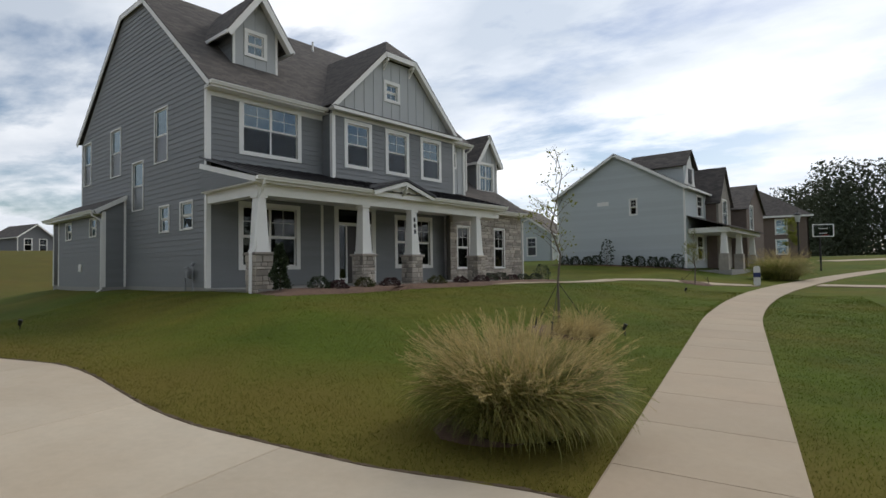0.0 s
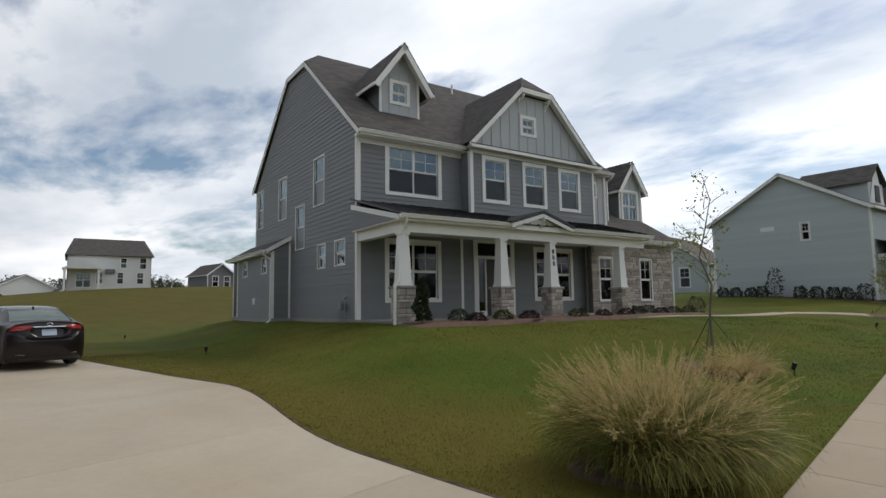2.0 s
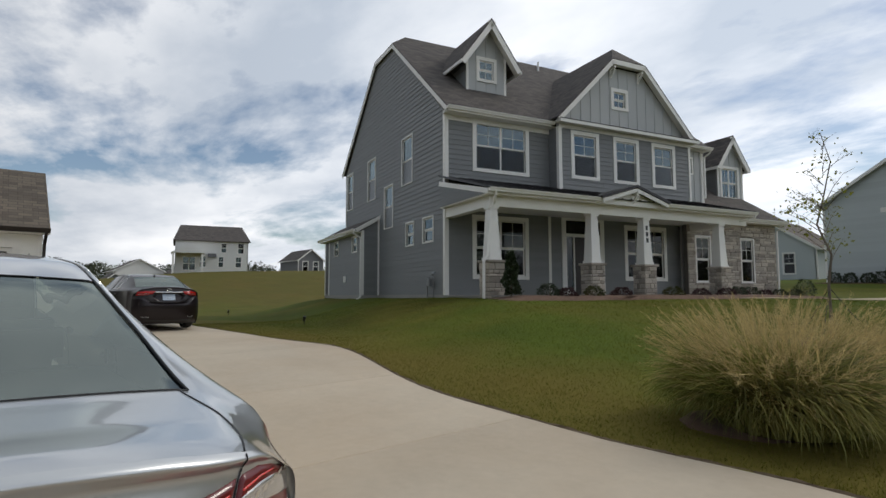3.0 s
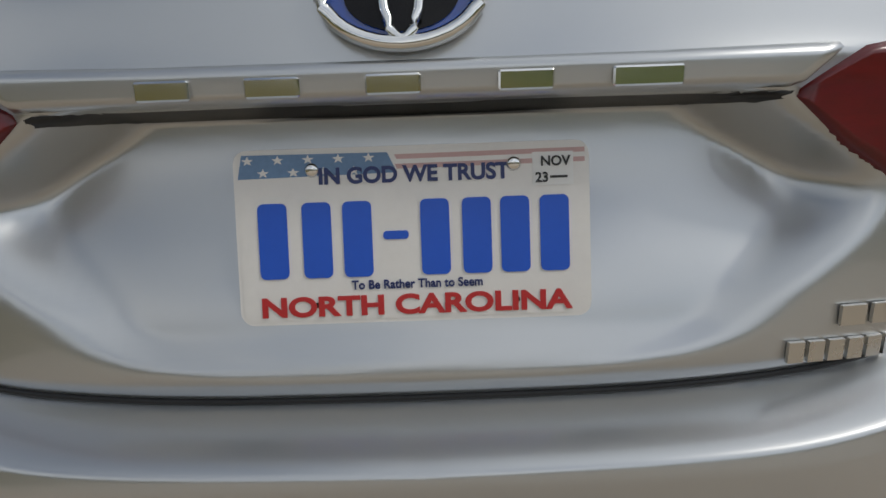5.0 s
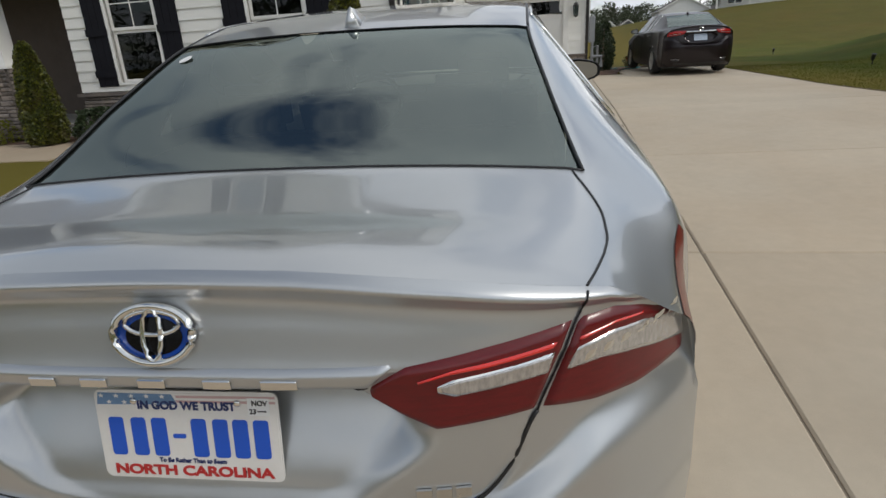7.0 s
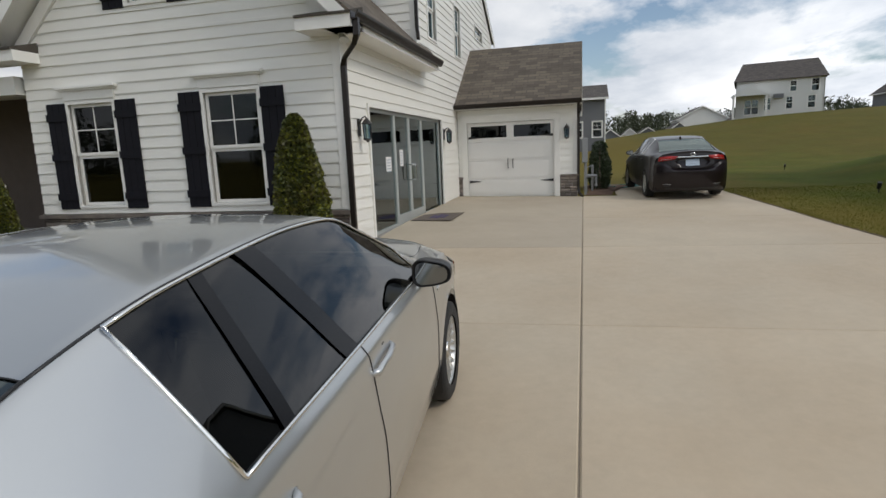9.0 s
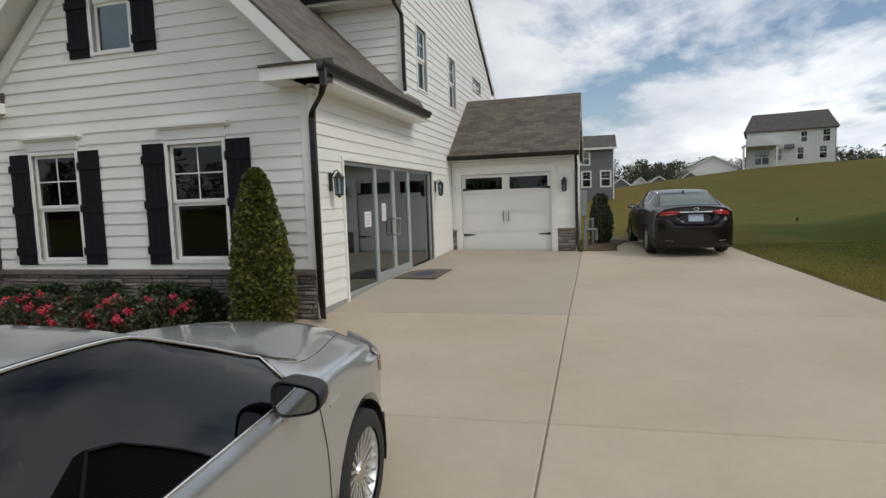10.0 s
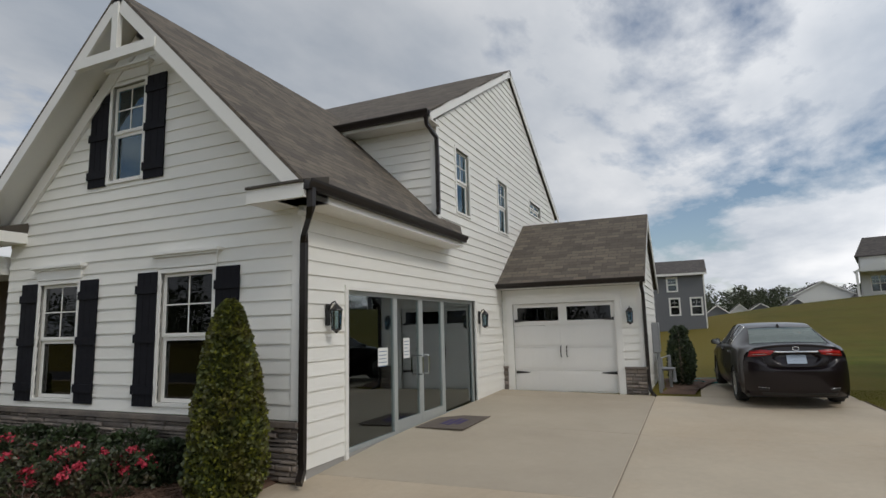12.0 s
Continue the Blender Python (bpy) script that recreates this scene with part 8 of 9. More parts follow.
# its dormer, stone cross gables and porch, facing the street
bm = bmesh.new()
block(bm, 6.3, 9.25, 1.7, 4.4, 7.6, 9.3)
part("dormer", bm, M_PALE, nb)
roof_part("dormer_roof", [[(9.5, 1.4, 9.2), (5.0, 1.4, 9.2), (5.0, 3.05, 10.55), (9.5, 3.05, 10.55)], [(5.0, 4.7, 9.2), (9.5, 4.7, 9.2), (9.5, 3.05, 10.55), (5.0, 3.05, 10.55)]], M_SHINGLE2, nb, "", 0.06)
bm = bmesh.new()
hexa(bm, [(9.27, 1.7, 7.9), (9.30, 1.7, 7.9), (9.30, 4.4, 7.9), (9.27, 4.4, 7.9), (9.27, 2.9, 10.3), (9.30, 2.9, 10.3), (9.30, 3.2, 10.3), (9.27, 3.2, 10.3)])
part("dormer_face", bm, M_TRIM, nb)
bm = bmesh.new()
block(bm, 9.31, 9.35, 2.65, 3.45, 8.0, 9.1)
part("dormer_window", bm, M_DARK, nb)
for k, (y0, y1, za, xo, mt_) in enumerate(((5.6, 9.6, 9.6, 0.9, M_STONE), (12.0, 19.5, 9.0, 1.6, M_BRICK))):
    wq = Wall((9.7 + xo, 0, 0), (0, 1, 0), (1, 0, 0))
    pq = wall_body(wq, [(y0, 1.7), (y1, 1.7), (y1, 6.8), ((y0 + y1) / 2, za), (y0, 6.8)], [(y0 + 1.3, y0 + 2.6, 5.0, 7.0)], nb, mt_)
    window(wq, y0 + 1.3, y0 + 2.6, 5.0, 7.0, nb, trim=0.12, grid=(2, 2), cols=2)
    bm = bmesh.new()
    block(bm, 5.0, 9.7 + xo - 0.15, y0, y0 + 0.15, 1.7, 6.8)
    part("wing_side", bm, M_BRICK, nb)
    ym = (y0 + y1) / 2
    roof_part("wing_roof", [[(9.9 + xo, y0 - 0.25, 6.65), (2.0, y0 - 0.25, 6.65), (2.0, ym, za + 0.1), (9.9 + xo, ym, za + 0.1)], [(2.0, y1 + 0.25, 6.65), (9.9 + xo, y1 + 0.25, 6.65), (9.9 + xo, ym, za + 0.1), (2.0, ym, za + 0.1)]], M_SHINGLE2, nb, "", 0.06)
bm = bmesh.new()
block(bm, 9.7, 12.4, 0.8, 11.2, 4.2, 4.55)
part("porch_beam", bm, M_TRIM, nb)
roof_part("porch_roof", [[(12.7, 0.5, 4.5), (12.7, 11.5, 4.5), (9.6, 11.5, 5.5), (9.6, 0.5, 5.5)]], M_SHINGLE2, nb, "", 0.06)
for y in (1.2, 5.8, 10.6):
    bm = bmesh.new()
    hexa(bm, [(11.9 + p * .22, y + q * .22, 2.75) for p, q in ((-1, -1), (1, -1), (1, 1), (-1, 1))] + [(11.9 + p * .15, y + q * .15, 4.2) for p, q in ((-1, -1), (1, -1), (1, 1), (-1, 1))])
    part("column", bm, M_TRIM, nb)
    bm = bmesh.new()
    block(bm, 11.6, 12.2, y - .3, y + .3, 1.0, 2.75)
    part("pier", bm, M_STONE, nb)
bm = bmesh.new()
block(bm, 9.7, 12.4, 0.8, 11.2, 1.0, 1.6)
part("porch_slab", bm, M_FOUND, nb)

gable_house("garden_house", pose(-24.0, 55, 0), 8.3, 9.0, 2.0, 5.5, 8.3, M_PALE, M_SHINGLE, "low pale house with a brown roof behind the wing", [("front", 5.7, 6.6, 3.2, 5.0)])
hip_ = thing("far_street_house", pose(-1.4, 85, 0.5), "far brown brick house under a broad hipped roof", "house")
fh_w = Wall((0, 0, 0), (1, 0, 0), (0, -1, 0))
hol = [(1.2, 2.4, 5.4, 7.2), (3.6, 4.8, 5.4, 7.2), (6.4, 7.6, 5.4, 7.2), (6.4, 7.6, 2.8, 4.6)]
wall_body(fh_w, [(0, 1.4), (10, 1.4), (10, 7.8), (0, 7.8)], hol, hip_, M_BRICK)
for q in hol:
    window(fh_w, *q, hip_, trim=0.12, grid=(2, 2), material=M_TRIM)
for sg, x in ((-1, 0), (1, 10)):
    wall_body(Wall((x, 0, 0), (0, 1, 0), (sg, 0, 0)), [(0, 1.4), (12, 1.4), (12, 7.8), (0, 7.8)], [], hip_, M_BRICK)
roof_part("roof", [[(-.5, -.5, 7.7), (10.5, -.5, 7.7), (4.4, 5.0, 12.0), (3.6, 5.0, 12.0)], [(10.5, -.5, 7.7), (10.5, 12.5, 7.7), (4.4, 7.0, 12.0), (4.4, 5.0, 12.0)],
                   [(10.5, 12.5, 7.7), (-.5, 12.5, 7.7), (3.6, 7.0, 12.0), (4.4, 7.0, 12.0)], [(-.5, 12.5, 7.7), (-.5, -.5, 7.7), (3.6, 5.0, 12.0), (3.6, 7.0, 12.0)]], M_SHINGLE2, hip_, "broad brown hipped roof", 0.1)
bm = bmesh.new()
block(bm, -.5, 10.5, -.56, -.5, 7.5, 7.72)
part("gutter", bm, M_TRIM, hip_)
# white house on the rise behind, its rear to us
ww_ = thing("hilltop_house", pose(-82.3, 20.5, -0.2, 0, 0, 76), "white two-storey house with a grey roof on the rise", "house")
fx = Wall((0, 0, 0), (1, 0, 0), (0, -1, 0))
hol = [(5.95, 6.65, 7.7, 9.0), (8.2, 9.0, 7.6, 9.1), (3.2, 3.95, 5.6, 7.1), (5.6, 6.3, 5.6, 7.1), (7.9, 8.7, 5.6, 7.1), (1.0, 2.6, 5.15, 7.0)]
wall_body(fx, [(0, 4.4), (9.6, 4.4), (9.6, 9.4), (0, 9.4)], hol, ww_, M_FARW)
for q in hol:
    window(fx, *q, ww_, trim=0.07, grid=(2, 2), glass=M_SHADEGLASS, cols=2 if q[1] - q[0] > 1.2 else 1)
for sg, x in ((-1, 0), (1, 9.6)):
    wall_body(Wall((x, 0, 0), (0, 1, 0), (sg, 0, 0)), [(0, 4.4), (9, 4.4), (9, 9.4), (0, 9.4)], [], ww_, M_FARW)
roof_part("roof", [[(-.3, -.4, 9.3), (9.9, -.4, 9.3), (9.1, 4.5, 11.95), (0.6, 4.5, 11.95)], [(9.9, -.4, 9.3), (9.9, 9.4, 9.3), (9.1, 4.5, 11.95)], [(9.9, 9.4, 9.3), (-.3, 9.4, 9.3), (0.6, 4.5, 11.95), (9.1, 4.5, 11.95)], [(-.3, 9.4, 9.3), (-.3, -.4, 9.3), (0.6, 4.5, 11.95)]], M_SHINGLE2, ww_, "", 0.1)
roof_part("porch_roof", [[(-.5, 0, 7.4), (-.5, -3, 7.4), (1.7, -3, 8.5), (1.7, 0, 8.5)], [(3.7, -3, 7.4), (3.7, 0, 7.4), (1.7, 0, 8.5), (1.7, -3, 8.5)]], M_FARW, ww_, "", 0.12)
Wall((0, -2.9, 0), (1, 0, 0), (0, -1, 0)).prism(bm := bmesh.new(), [(-.4, 7.35), (3.6, 7.35), (1.7, 8.4)], 0, .1)
part("porch_gable", bm, M_FARW, ww_)
for x in (-.2, 3.4):
    bm = bmesh.new()
    block(bm, x - .12, x + .12, -2.95, -2.7, 4.6, 7.4)
    part("post", bm, M_TRIM, ww_)
bm = bmesh.new()
block(bm, 4.2, 5.3, -.5, 0, 7.0, 7.5)
part("awning", bm, M_FARG, ww_)
gable_house("hill_cottage", pose(-95, 44.6, 0, 0, 0, 90), 5.0, 8, 4.8, 8.0, 9.9, M_FARG, M_SHINGLE2, "small grey house with a white-trimmed gable on the rise", [("front", .9, 1.9, 5.8, 7.6), ("front", 3.0, 4.0, 5.8, 7.6)])
gb = thing("grey_rear_house", pose(-59.5, -8.0, 0, 0, 0, 90), "dark grey house with white windows beyond the hedge", "house")
hol = [(8.4, 9.2, 4.9, 6.1), (8.5, 9.3, 2.7, 4.2), (10.3, 11.2, 2.7, 4.2)]
wall_body(fx, [(0, 0.6), (11.5, 0.6), (11.5, 6.5), (0, 6.5)], hol, gb, M_FARG)
for q in hol:
    window(fx, *q, gb, trim=0.1, grid=(2, 2), glass=M_SHADEGLASS)
roof_part("roof", [[(-.3, -.4, 6.5), (11.8, -.4, 6.5), (11.8, 4, 8.1), (-.3, 4, 8.1)]], M_SHINGLE2, gb, "", 0.1)
bm = bmesh.new()
block(bm, 11.44, 11.54, -.04, .3, 0.6, 6.5)
block(bm, -.3, 11.8, -.44, -.38, 6.3, 6.5)
part("trim_board", bm, M_TRIM, gb)
rg = random.Random(9)
for k, (y, z0, wd, wallm) in enumerate(((5, 1.0, 7, M_FARG), (9.5, 1.2, 6, M_FARW), (14, 1.4, 8, M_FARG), (19, 1.8, 7, M_FARG), (24.5, 3.8, 10, M_FARW), (-2, 1.0, 8, M_FARG), (31, 3.0, 8, M_FARG))):
    ap_ = 9.4 if k == 4 else z0 + 4.2
    gable_house("distant_house", pose(-130 - 6 * (k % 3), y - wd / 2 + 2, 0, 0, 0, 90), wd, 9, z0, ap_ - 2.6, ap_, wallm, M_SHINGLE2, "distant %s house among trees" % ("white" if wallm is M_FARW else "grey"), [("front", 1.2, 2.2, z0 + 0.4, z0 + 1.3)] if k != 4 else [], group="distant houses")


# ---------------------------------------------------------------- far woods
def woods(name, at, count, seed, tall, material, label, tufts=420, fine=1.0):
    """A far belt of trees as clumps of leaf blades round hidden stems."""
    rg = random.Random(seed)
    vs, fs = [], []
    for _ in range(count):
        x, y, z = at(rg)
        hgt = tall * rg.uniform(0.55, 1.1)
        rad = hgt * rg.uniform(0.2, 0.34)
        for _ in range(tufts):
            a, b = rg.uniform(0, 6.283), rg.uniform(0.02, 1)
            r = rad * math.sqrt(rg.random()) * (1.0 - 0.75 * max(0, b - .45) ** 1.2)
            c = Vector((x + r * math.cos(a), y + r * math.sin(a), z + hgt * b))
            s = rad * rg.uniform(0.10, 0.24) * fine
            k = len(vs)
            for _ in range(3):
                vs.append(tuple(c + Vector((rg.uniform(-s, s), rg.uniform(-s, s), rg.uniform(-s, s)))))
            fs.append((k, k + 1, k + 2))
    return tagged(raw(name, vs, fs, material), label, "woods", kind="stuff")


def belt_back(rg):
    x, y = -rg.uniform(230, 290), rg.uniform(-220, 260)
    return x, y, land(x, y) + 1


def belt_right(rg):
    y = rg.uniform(150, 190)
    x = rg.uniform(12, 110)
    return x, y, 1.0


def belt_n(rg):
    x, y = rg.uniform(-130, -12), rg.uniform(130, 190)
    return x, y, 1


def belt_s(rg):
    a = rg.uniform(0, 1)
    return (60 + 60 * rg.random(), -150 + 300 * a, 0)


woods("woods", belt_back, 700, 1, 13, M_WOODS, "low dark belt of woods along the horizon", 420, 1.0)
woods("woods", belt_right, 170, 2, 23, M_WOODS, "tall dark woods beyond the end of the street", 1900, 0.42)
woods("woods", belt_n, 60, 3, 9, M_WOODS, "tree tops behind the houses")
woods("woods", belt_s, 120, 4, 12, M_WOODS, "trees across the street")

# ---------------------------------------------------------------- street things
sl_ = thing("street_lamp", pose(4.65, 48, land(4.65, 48) - .02), "black street lamp post with a glass lantern head", "street lamp")
bm = bmesh.new()
revolve(bm, [(.16, 0), (.16, .3), (.10, .45), (.065, .6), (.055, 3.6), (.09, 3.65), (.05, 3.75)], n=14)
part("post", bm, M_BLACK, sl_)
bm = bmesh.new()
revolve(bm, [(.12, 3.75), (.2, 4.2), (.2, 4.22)], n=8)
part("lantern", bm, M_BLIND, sl_)
bm = bmesh.new()
revolve(bm, [(.24, 4.22), (.20, 4.32), (.05, 4.45), (.01, 4.6)], n=8)
part("cap", bm, M_BLACK, sl_)
hp = thing("basketball_hoop", pose(6.35, 52, land(6.35, 52) - .02, 0, 0, 20), "basketball hoop with a clear backboard on a black pole", "basketball hoop")
bm = bmesh.new()
tube(bm, [(0, 0, 0), (0, 0, 2.9), (0, -.5, 3.2)], .07)
part("pole", bm, M_BLACK, hp)
bm = bmesh.new()
for a, b, c, d in ((-.75, .75, 2.6, 2.66), (-.75, .75, 3.5, 3.56), (-.75, -.69, 2.66, 3.5), (.69, .75, 2.66, 3.5), (-.3, .3, 2.85, 2.89), (-.3, .3, 3.2, 3.24)):
    block(bm, a, b, -.56, -.5, c, d)
part("backboard_frame", bm, M_TRIM, hp)
bm = bmesh.new()
block(bm, -.69, .69, -.54, -.53, 2.66, 3.5)
part("backboard", bm, glass_mat("clear_acrylic", (0.8, 0.84, 0.85), 0.02, 1.25), hp)
bm = bmesh.new()
tube(bm, [(.23 * math.cos(a), -.8 + .23 * math.sin(a), 2.7) for a in np.linspace(0, 6.283, 20)], .012, 6)
part("rim", bm, M_PRED, hp)
bg = thing("mailbox", pose(1.72, 34.9, land(1.72, 34.9)), "white mailbox post wrapped in a printed cover", "mailbox")
bm = bmesh.new()
block(bm, -.16, .16, -.2, .2, 0, 1.05)
soften(bm, .04, 2)
part("post", bm, M_FARW, bg)
bm = bmesh.new()
block(bm, -.17, .17, -.215, -.2, .45, .7)
part("print_panel", bm, M_PNAVY, bg)


def spot(x, y):
    t = thing("path_light", pose(x, y, land(x, y) + .0), "small black garden spotlight on a spike in the lawn", "lamp", "garden spotlights")
    bm = bmesh.new()
    tube(bm, [(0, 0, -.05), (0, 0, .12)], .014, 8)
    part("spike", bm, M_BLACK, t)
    bm = bmesh.new()
    tube(bm, [(-.03, 0, .12), (.03, 0, .26)], .04, 12, .05)
    part("head", bm, M_BLACK, t)


for x, y in ((-15.6, 8.1), (-30.8, 10.8), (-1.45, 14.2), (-1.2, 27.5)):
    spot(x, y)
# meters, hose and flowers behind the garage
mb = thing("utility_meters", pose(-17.2, 1.42, .5), "grey utility meter boxes and conduits on the garage wall", "meter")
bm = bmesh.new()
block(bm, -.2, .2, 0, .16, .9, 1.6)
soften(bm, .02)
part("meter_box", bm, M_GALV, mb)
bm = bmesh.new()
tube(bm, [(-.5, .12, -.1), (-.5, .12, .75), (-.75, .3, .8), (-.75, .3, -.1)], .035)
tube(bm, [(-.5, .12, .5), (-.5, .4, .5), (-.5, .4, .2)], .05)
tube(bm, [(0, .1, -.1), (0, .1, .9)], .04)
part("conduit", bm, M_GALV, mb)
hs_ = thing("garden_hose", pose(-20.0, 2.6, land(-20, 2.6)), "teal garden hose coiled on the mulch", "hose")
M_TEAL = mat("teal_hose", (0.02, 0.20, 0.19), 0.5, 0.1, 10)
bm = bmesh.new()
tube(bm, [(.45 * math.cos(a) * (1 + .02 * a) - .0 * a, .4 * math.sin(a) * (1 + .03 * a), .03 + .012 * (a % 3)) for a in np.linspace(0, 22, 90)], .016, 6)
part("hose", bm, M_TEAL, hs_)
# ---------------------------------------------------------------- planting
def bed(name, outline, label, lift=0.05):
    """A low mulch bed that follows the ground, with ragged straw on it."""
    rg = random.Random(len(outline))
    pts = [Vector(p) for p in outline]
    cen = sum(pts, Vector((0, 0))) / len(pts)
    n = len(pts)
    vs, fs = [], []
    rings = 7
    for r in range(rings + 1):
        for p in pts:
            q = cen.lerp(p, r / rings)
            k = 1 if r < rings else 0
            vs.append((q.x, q.y, land(q.x, q.y) + (lift + rg.uniform(-.012, .02)) * k - (0 if k else .02)))
    for r in range(rings):
        for i in range(n):
            a, b = r * n + i, r * n + (i + 1) % n
            fs.append((a, b, b + n, a + n))
    ob = tagged(raw(name, vs, fs, M_MULCH, None, "", True), label, "planting bed", kind="structure")
    return ob


def dense(line, step=0.5):
    out = []
    k = len(line)
    rg = random.Random(k)
    for i in range(k):
        a, b = Vector(line[i]), Vector(line[(i + 1) % k])
        n = max(1, int((b - a).length / step))
        for j in range(n):
            out.append(tuple(a.lerp(b, j / n) + Vector((rg.uniform(-.04, .04), rg.uniform(-.04, .04)))))
    return out


def gw(u, d):
    q = GREY @ Vector((u, d, 0))
    return (q.x, q.y)


bed("mulch_bed", dense([(-9.3, -2.15), (-7.3, -2.32), (-6.75, -2.9), (-6.65, -4.6), (-6.8, -6.4), (-7.3, -6.95), (-8.6, -6.95), (-8.62, -2.2)]), "dark pine straw bed along the white house")
bed("mulch_bed", dense([(-8.17, -6.95), (-8.17, -11.0), (-8.55, -11.0), (-8.6, -6.95)]), "narrow pine straw bed between the path and the white house")
bed("mulch_bed", dense([gw(-0.6, -3.1), gw(-0.7, -4.6), gw(2.0, -5.0), gw(4.5, -4.5), gw(9.0, -4.6), gw(13.0, -3.6), gw(17.6, -3.2), gw(17.8, -0.6), gw(12.0, -0.7), gw(11.9, -3.3)]), "reddish mulch bed before the porch", 0.11)
bed("mulch_bed", dense([(-12.6, 43.4), (-2.2, 41.3), (-1.9, 42.5), (-12.2, 44.5)]), "mulch bed along the neighbour's foundation")
bed("mulch_bed", dense([(-17.0, 1.5), (-17.0, 2.25), (-20.8, 2.3), (-22.0, 5.2), (-21.0, 5.3), (-20.9, 1.4)]), "mulch patch behind the garage")
bed("mulch_bed", dense([(-1.42 + .62 * math.cos(a), 5.98 + .6 * math.sin(a)) for a in np.linspace(0, 6.0, 14)], .3), "brown straw mulch under the ornamental grass", .03)


def shell(rx, ry, h, bot=0.0, power=2.0):
    """Points in the outer skin of a rounded bush."""
    def fn(rg):
        a = rg.uniform(0, 2 * math.pi)
        t = rg.random()
        z = bot + (h - bot) * t
        f = max(0.05, (1 - abs(2 * t - 0.75) ** power * 0.55)) if t < .9 else 0.7 * (1 - (t - .9) * 6)
        q = f * (rg.uniform(.55, 1.06) ** .5) * (1 + .10 * math.sin(3 * a + 7 * t))
        return (rx * q * math.cos(a), ry * q * math.sin(a), z), (math.cos(a), math.sin(a), .5)
    return fn


def shrub(name, x, y, rx, h, material, label, count=420, size=.07, group="", flowers=None, seed=0):
    t = thing(name, pose(x, y, land(x, y) + .02, 0, 0, seed * 37 % 360), label, "shrub", group)
    bm = bmesh.new()
    rg = random.Random(seed)
    for k in range(6):
        a = k * 1.05 + rg.random()
        tube(bm, [(0, 0, -.04), (rx * .35 * math.cos(a), rx * .35 * math.sin(a), h * .4), (rx * .7 * math.cos(a), rx * .7 * math.sin(a), h * .8)], .012, 5, .004)
    part("woody_base", bm, M_BARK, t)
    leaves("foliage", shell(rx, rx, h), count, size, material, t, seed + 1)
    if flowers:
        fn = shell(rx * 1.05, rx * 1.05, h * 1.05, h * .45)
        heads = [fn(rg) for _ in range(flowers)]
        for k, (c, o) in enumerate(heads):
            def near(r2, c=c, o=o):
                return (c[0] + r2.gauss(0, .026), c[1] + r2.gauss(0, .026), c[2] + r2.gauss(0, .022)), o
            leaves("rose", near, 40, .03, M_ROSE, t, seed + 5 + k, 1.4, "cluster of red petals")
    return t


# clipped cone by the corner of the white house
def cone(rg):
    t = rg.random() ** 1.25
    a = rg.uniform(0, 6.2832)
    prof_ = float(np.interp(t, [0, .08, .3, .6, .85, .96, 1], [.34, .40, .39, .31, .19, .11, .03]))
    lump = .09 * math.sin(3 * a + 11 * t) * math.sin(17 * t + 2 * a) + .05 * math.sin(7 * a - 13 * t)
    q = prof_ * (1 + lump + rg.gauss(0, .035)) * rg.uniform(.82, 1.0)
    return (q * math.cos(a), q * math.sin(a), .05 + 2.1 * t), (math.cos(a), math.sin(a), .25)


def topiary(x, y, s, seed):
    t = thing("topiary", pose(x, y, land(x, y) + .03) @ Matrix.Diagonal((s, s, s, 1)), "clipped evergreen cone with yellowing leaf tips in the bed", "shrub", "clipped cones")
    bm = bmesh.new()
    tube(bm, [(0, 0, -.05), (0, 0, 1.9)], .04, 8, .01)
    part("stem", bm, M_BARK, t)
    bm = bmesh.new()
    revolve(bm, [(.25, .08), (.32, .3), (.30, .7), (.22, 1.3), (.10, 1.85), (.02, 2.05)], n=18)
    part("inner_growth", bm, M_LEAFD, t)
    leaves("foliage", cone, 15000, .05, M_LEAF, t, seed, 1.8)
    leaves("new_growth", cone, 7000, .045, M_LEAFY, t, seed + 1, 1.8)


topiary(-7.95, -2.52, 1.0, 21)
topiary(-8.0, -8.35, .8, 25)
for i, (x, y, r, h) in enumerate(((-8.2, -7.4, .42, .55), (-8.2, -6.5, .42, .58), (-8.2, -5.5, .42, .62), (-8.15, -4.3, .45, .6), (-8.2, -3.75, .36, .5))):
    shrub("evergreen_shrub", x, y, r, h, M_LEAFD, "dark green rounded shrub against the stone plinth", 1500, .06, "shrubs along the white house", None, 60 + i)
for i, (x, y, r, h, f) in enumerate(((-7.2, -5.9, .45, .46, 8), (-7.75, -6.35, .48, .52, 10), (-7.72, -5.4, .48, .5, 9), (-7.75, -4.6, .46, .48, 10), (-7.7, -3.95, .42, .46, 11), (-7.15, -4.75, .42, .42, 8))):
    shrub("rose_bush", x, y, r, h, M_ROSELEAF, "loose rose bush with red flower clusters in the bed", 900, .055, "roses in the bed", f, 80 + i)
shrub("yellow_shrub", -8.35, -9.6, .3, .42, M_LEAFY, "small golden shrub beside the path", 800, .05, "", None, 97)
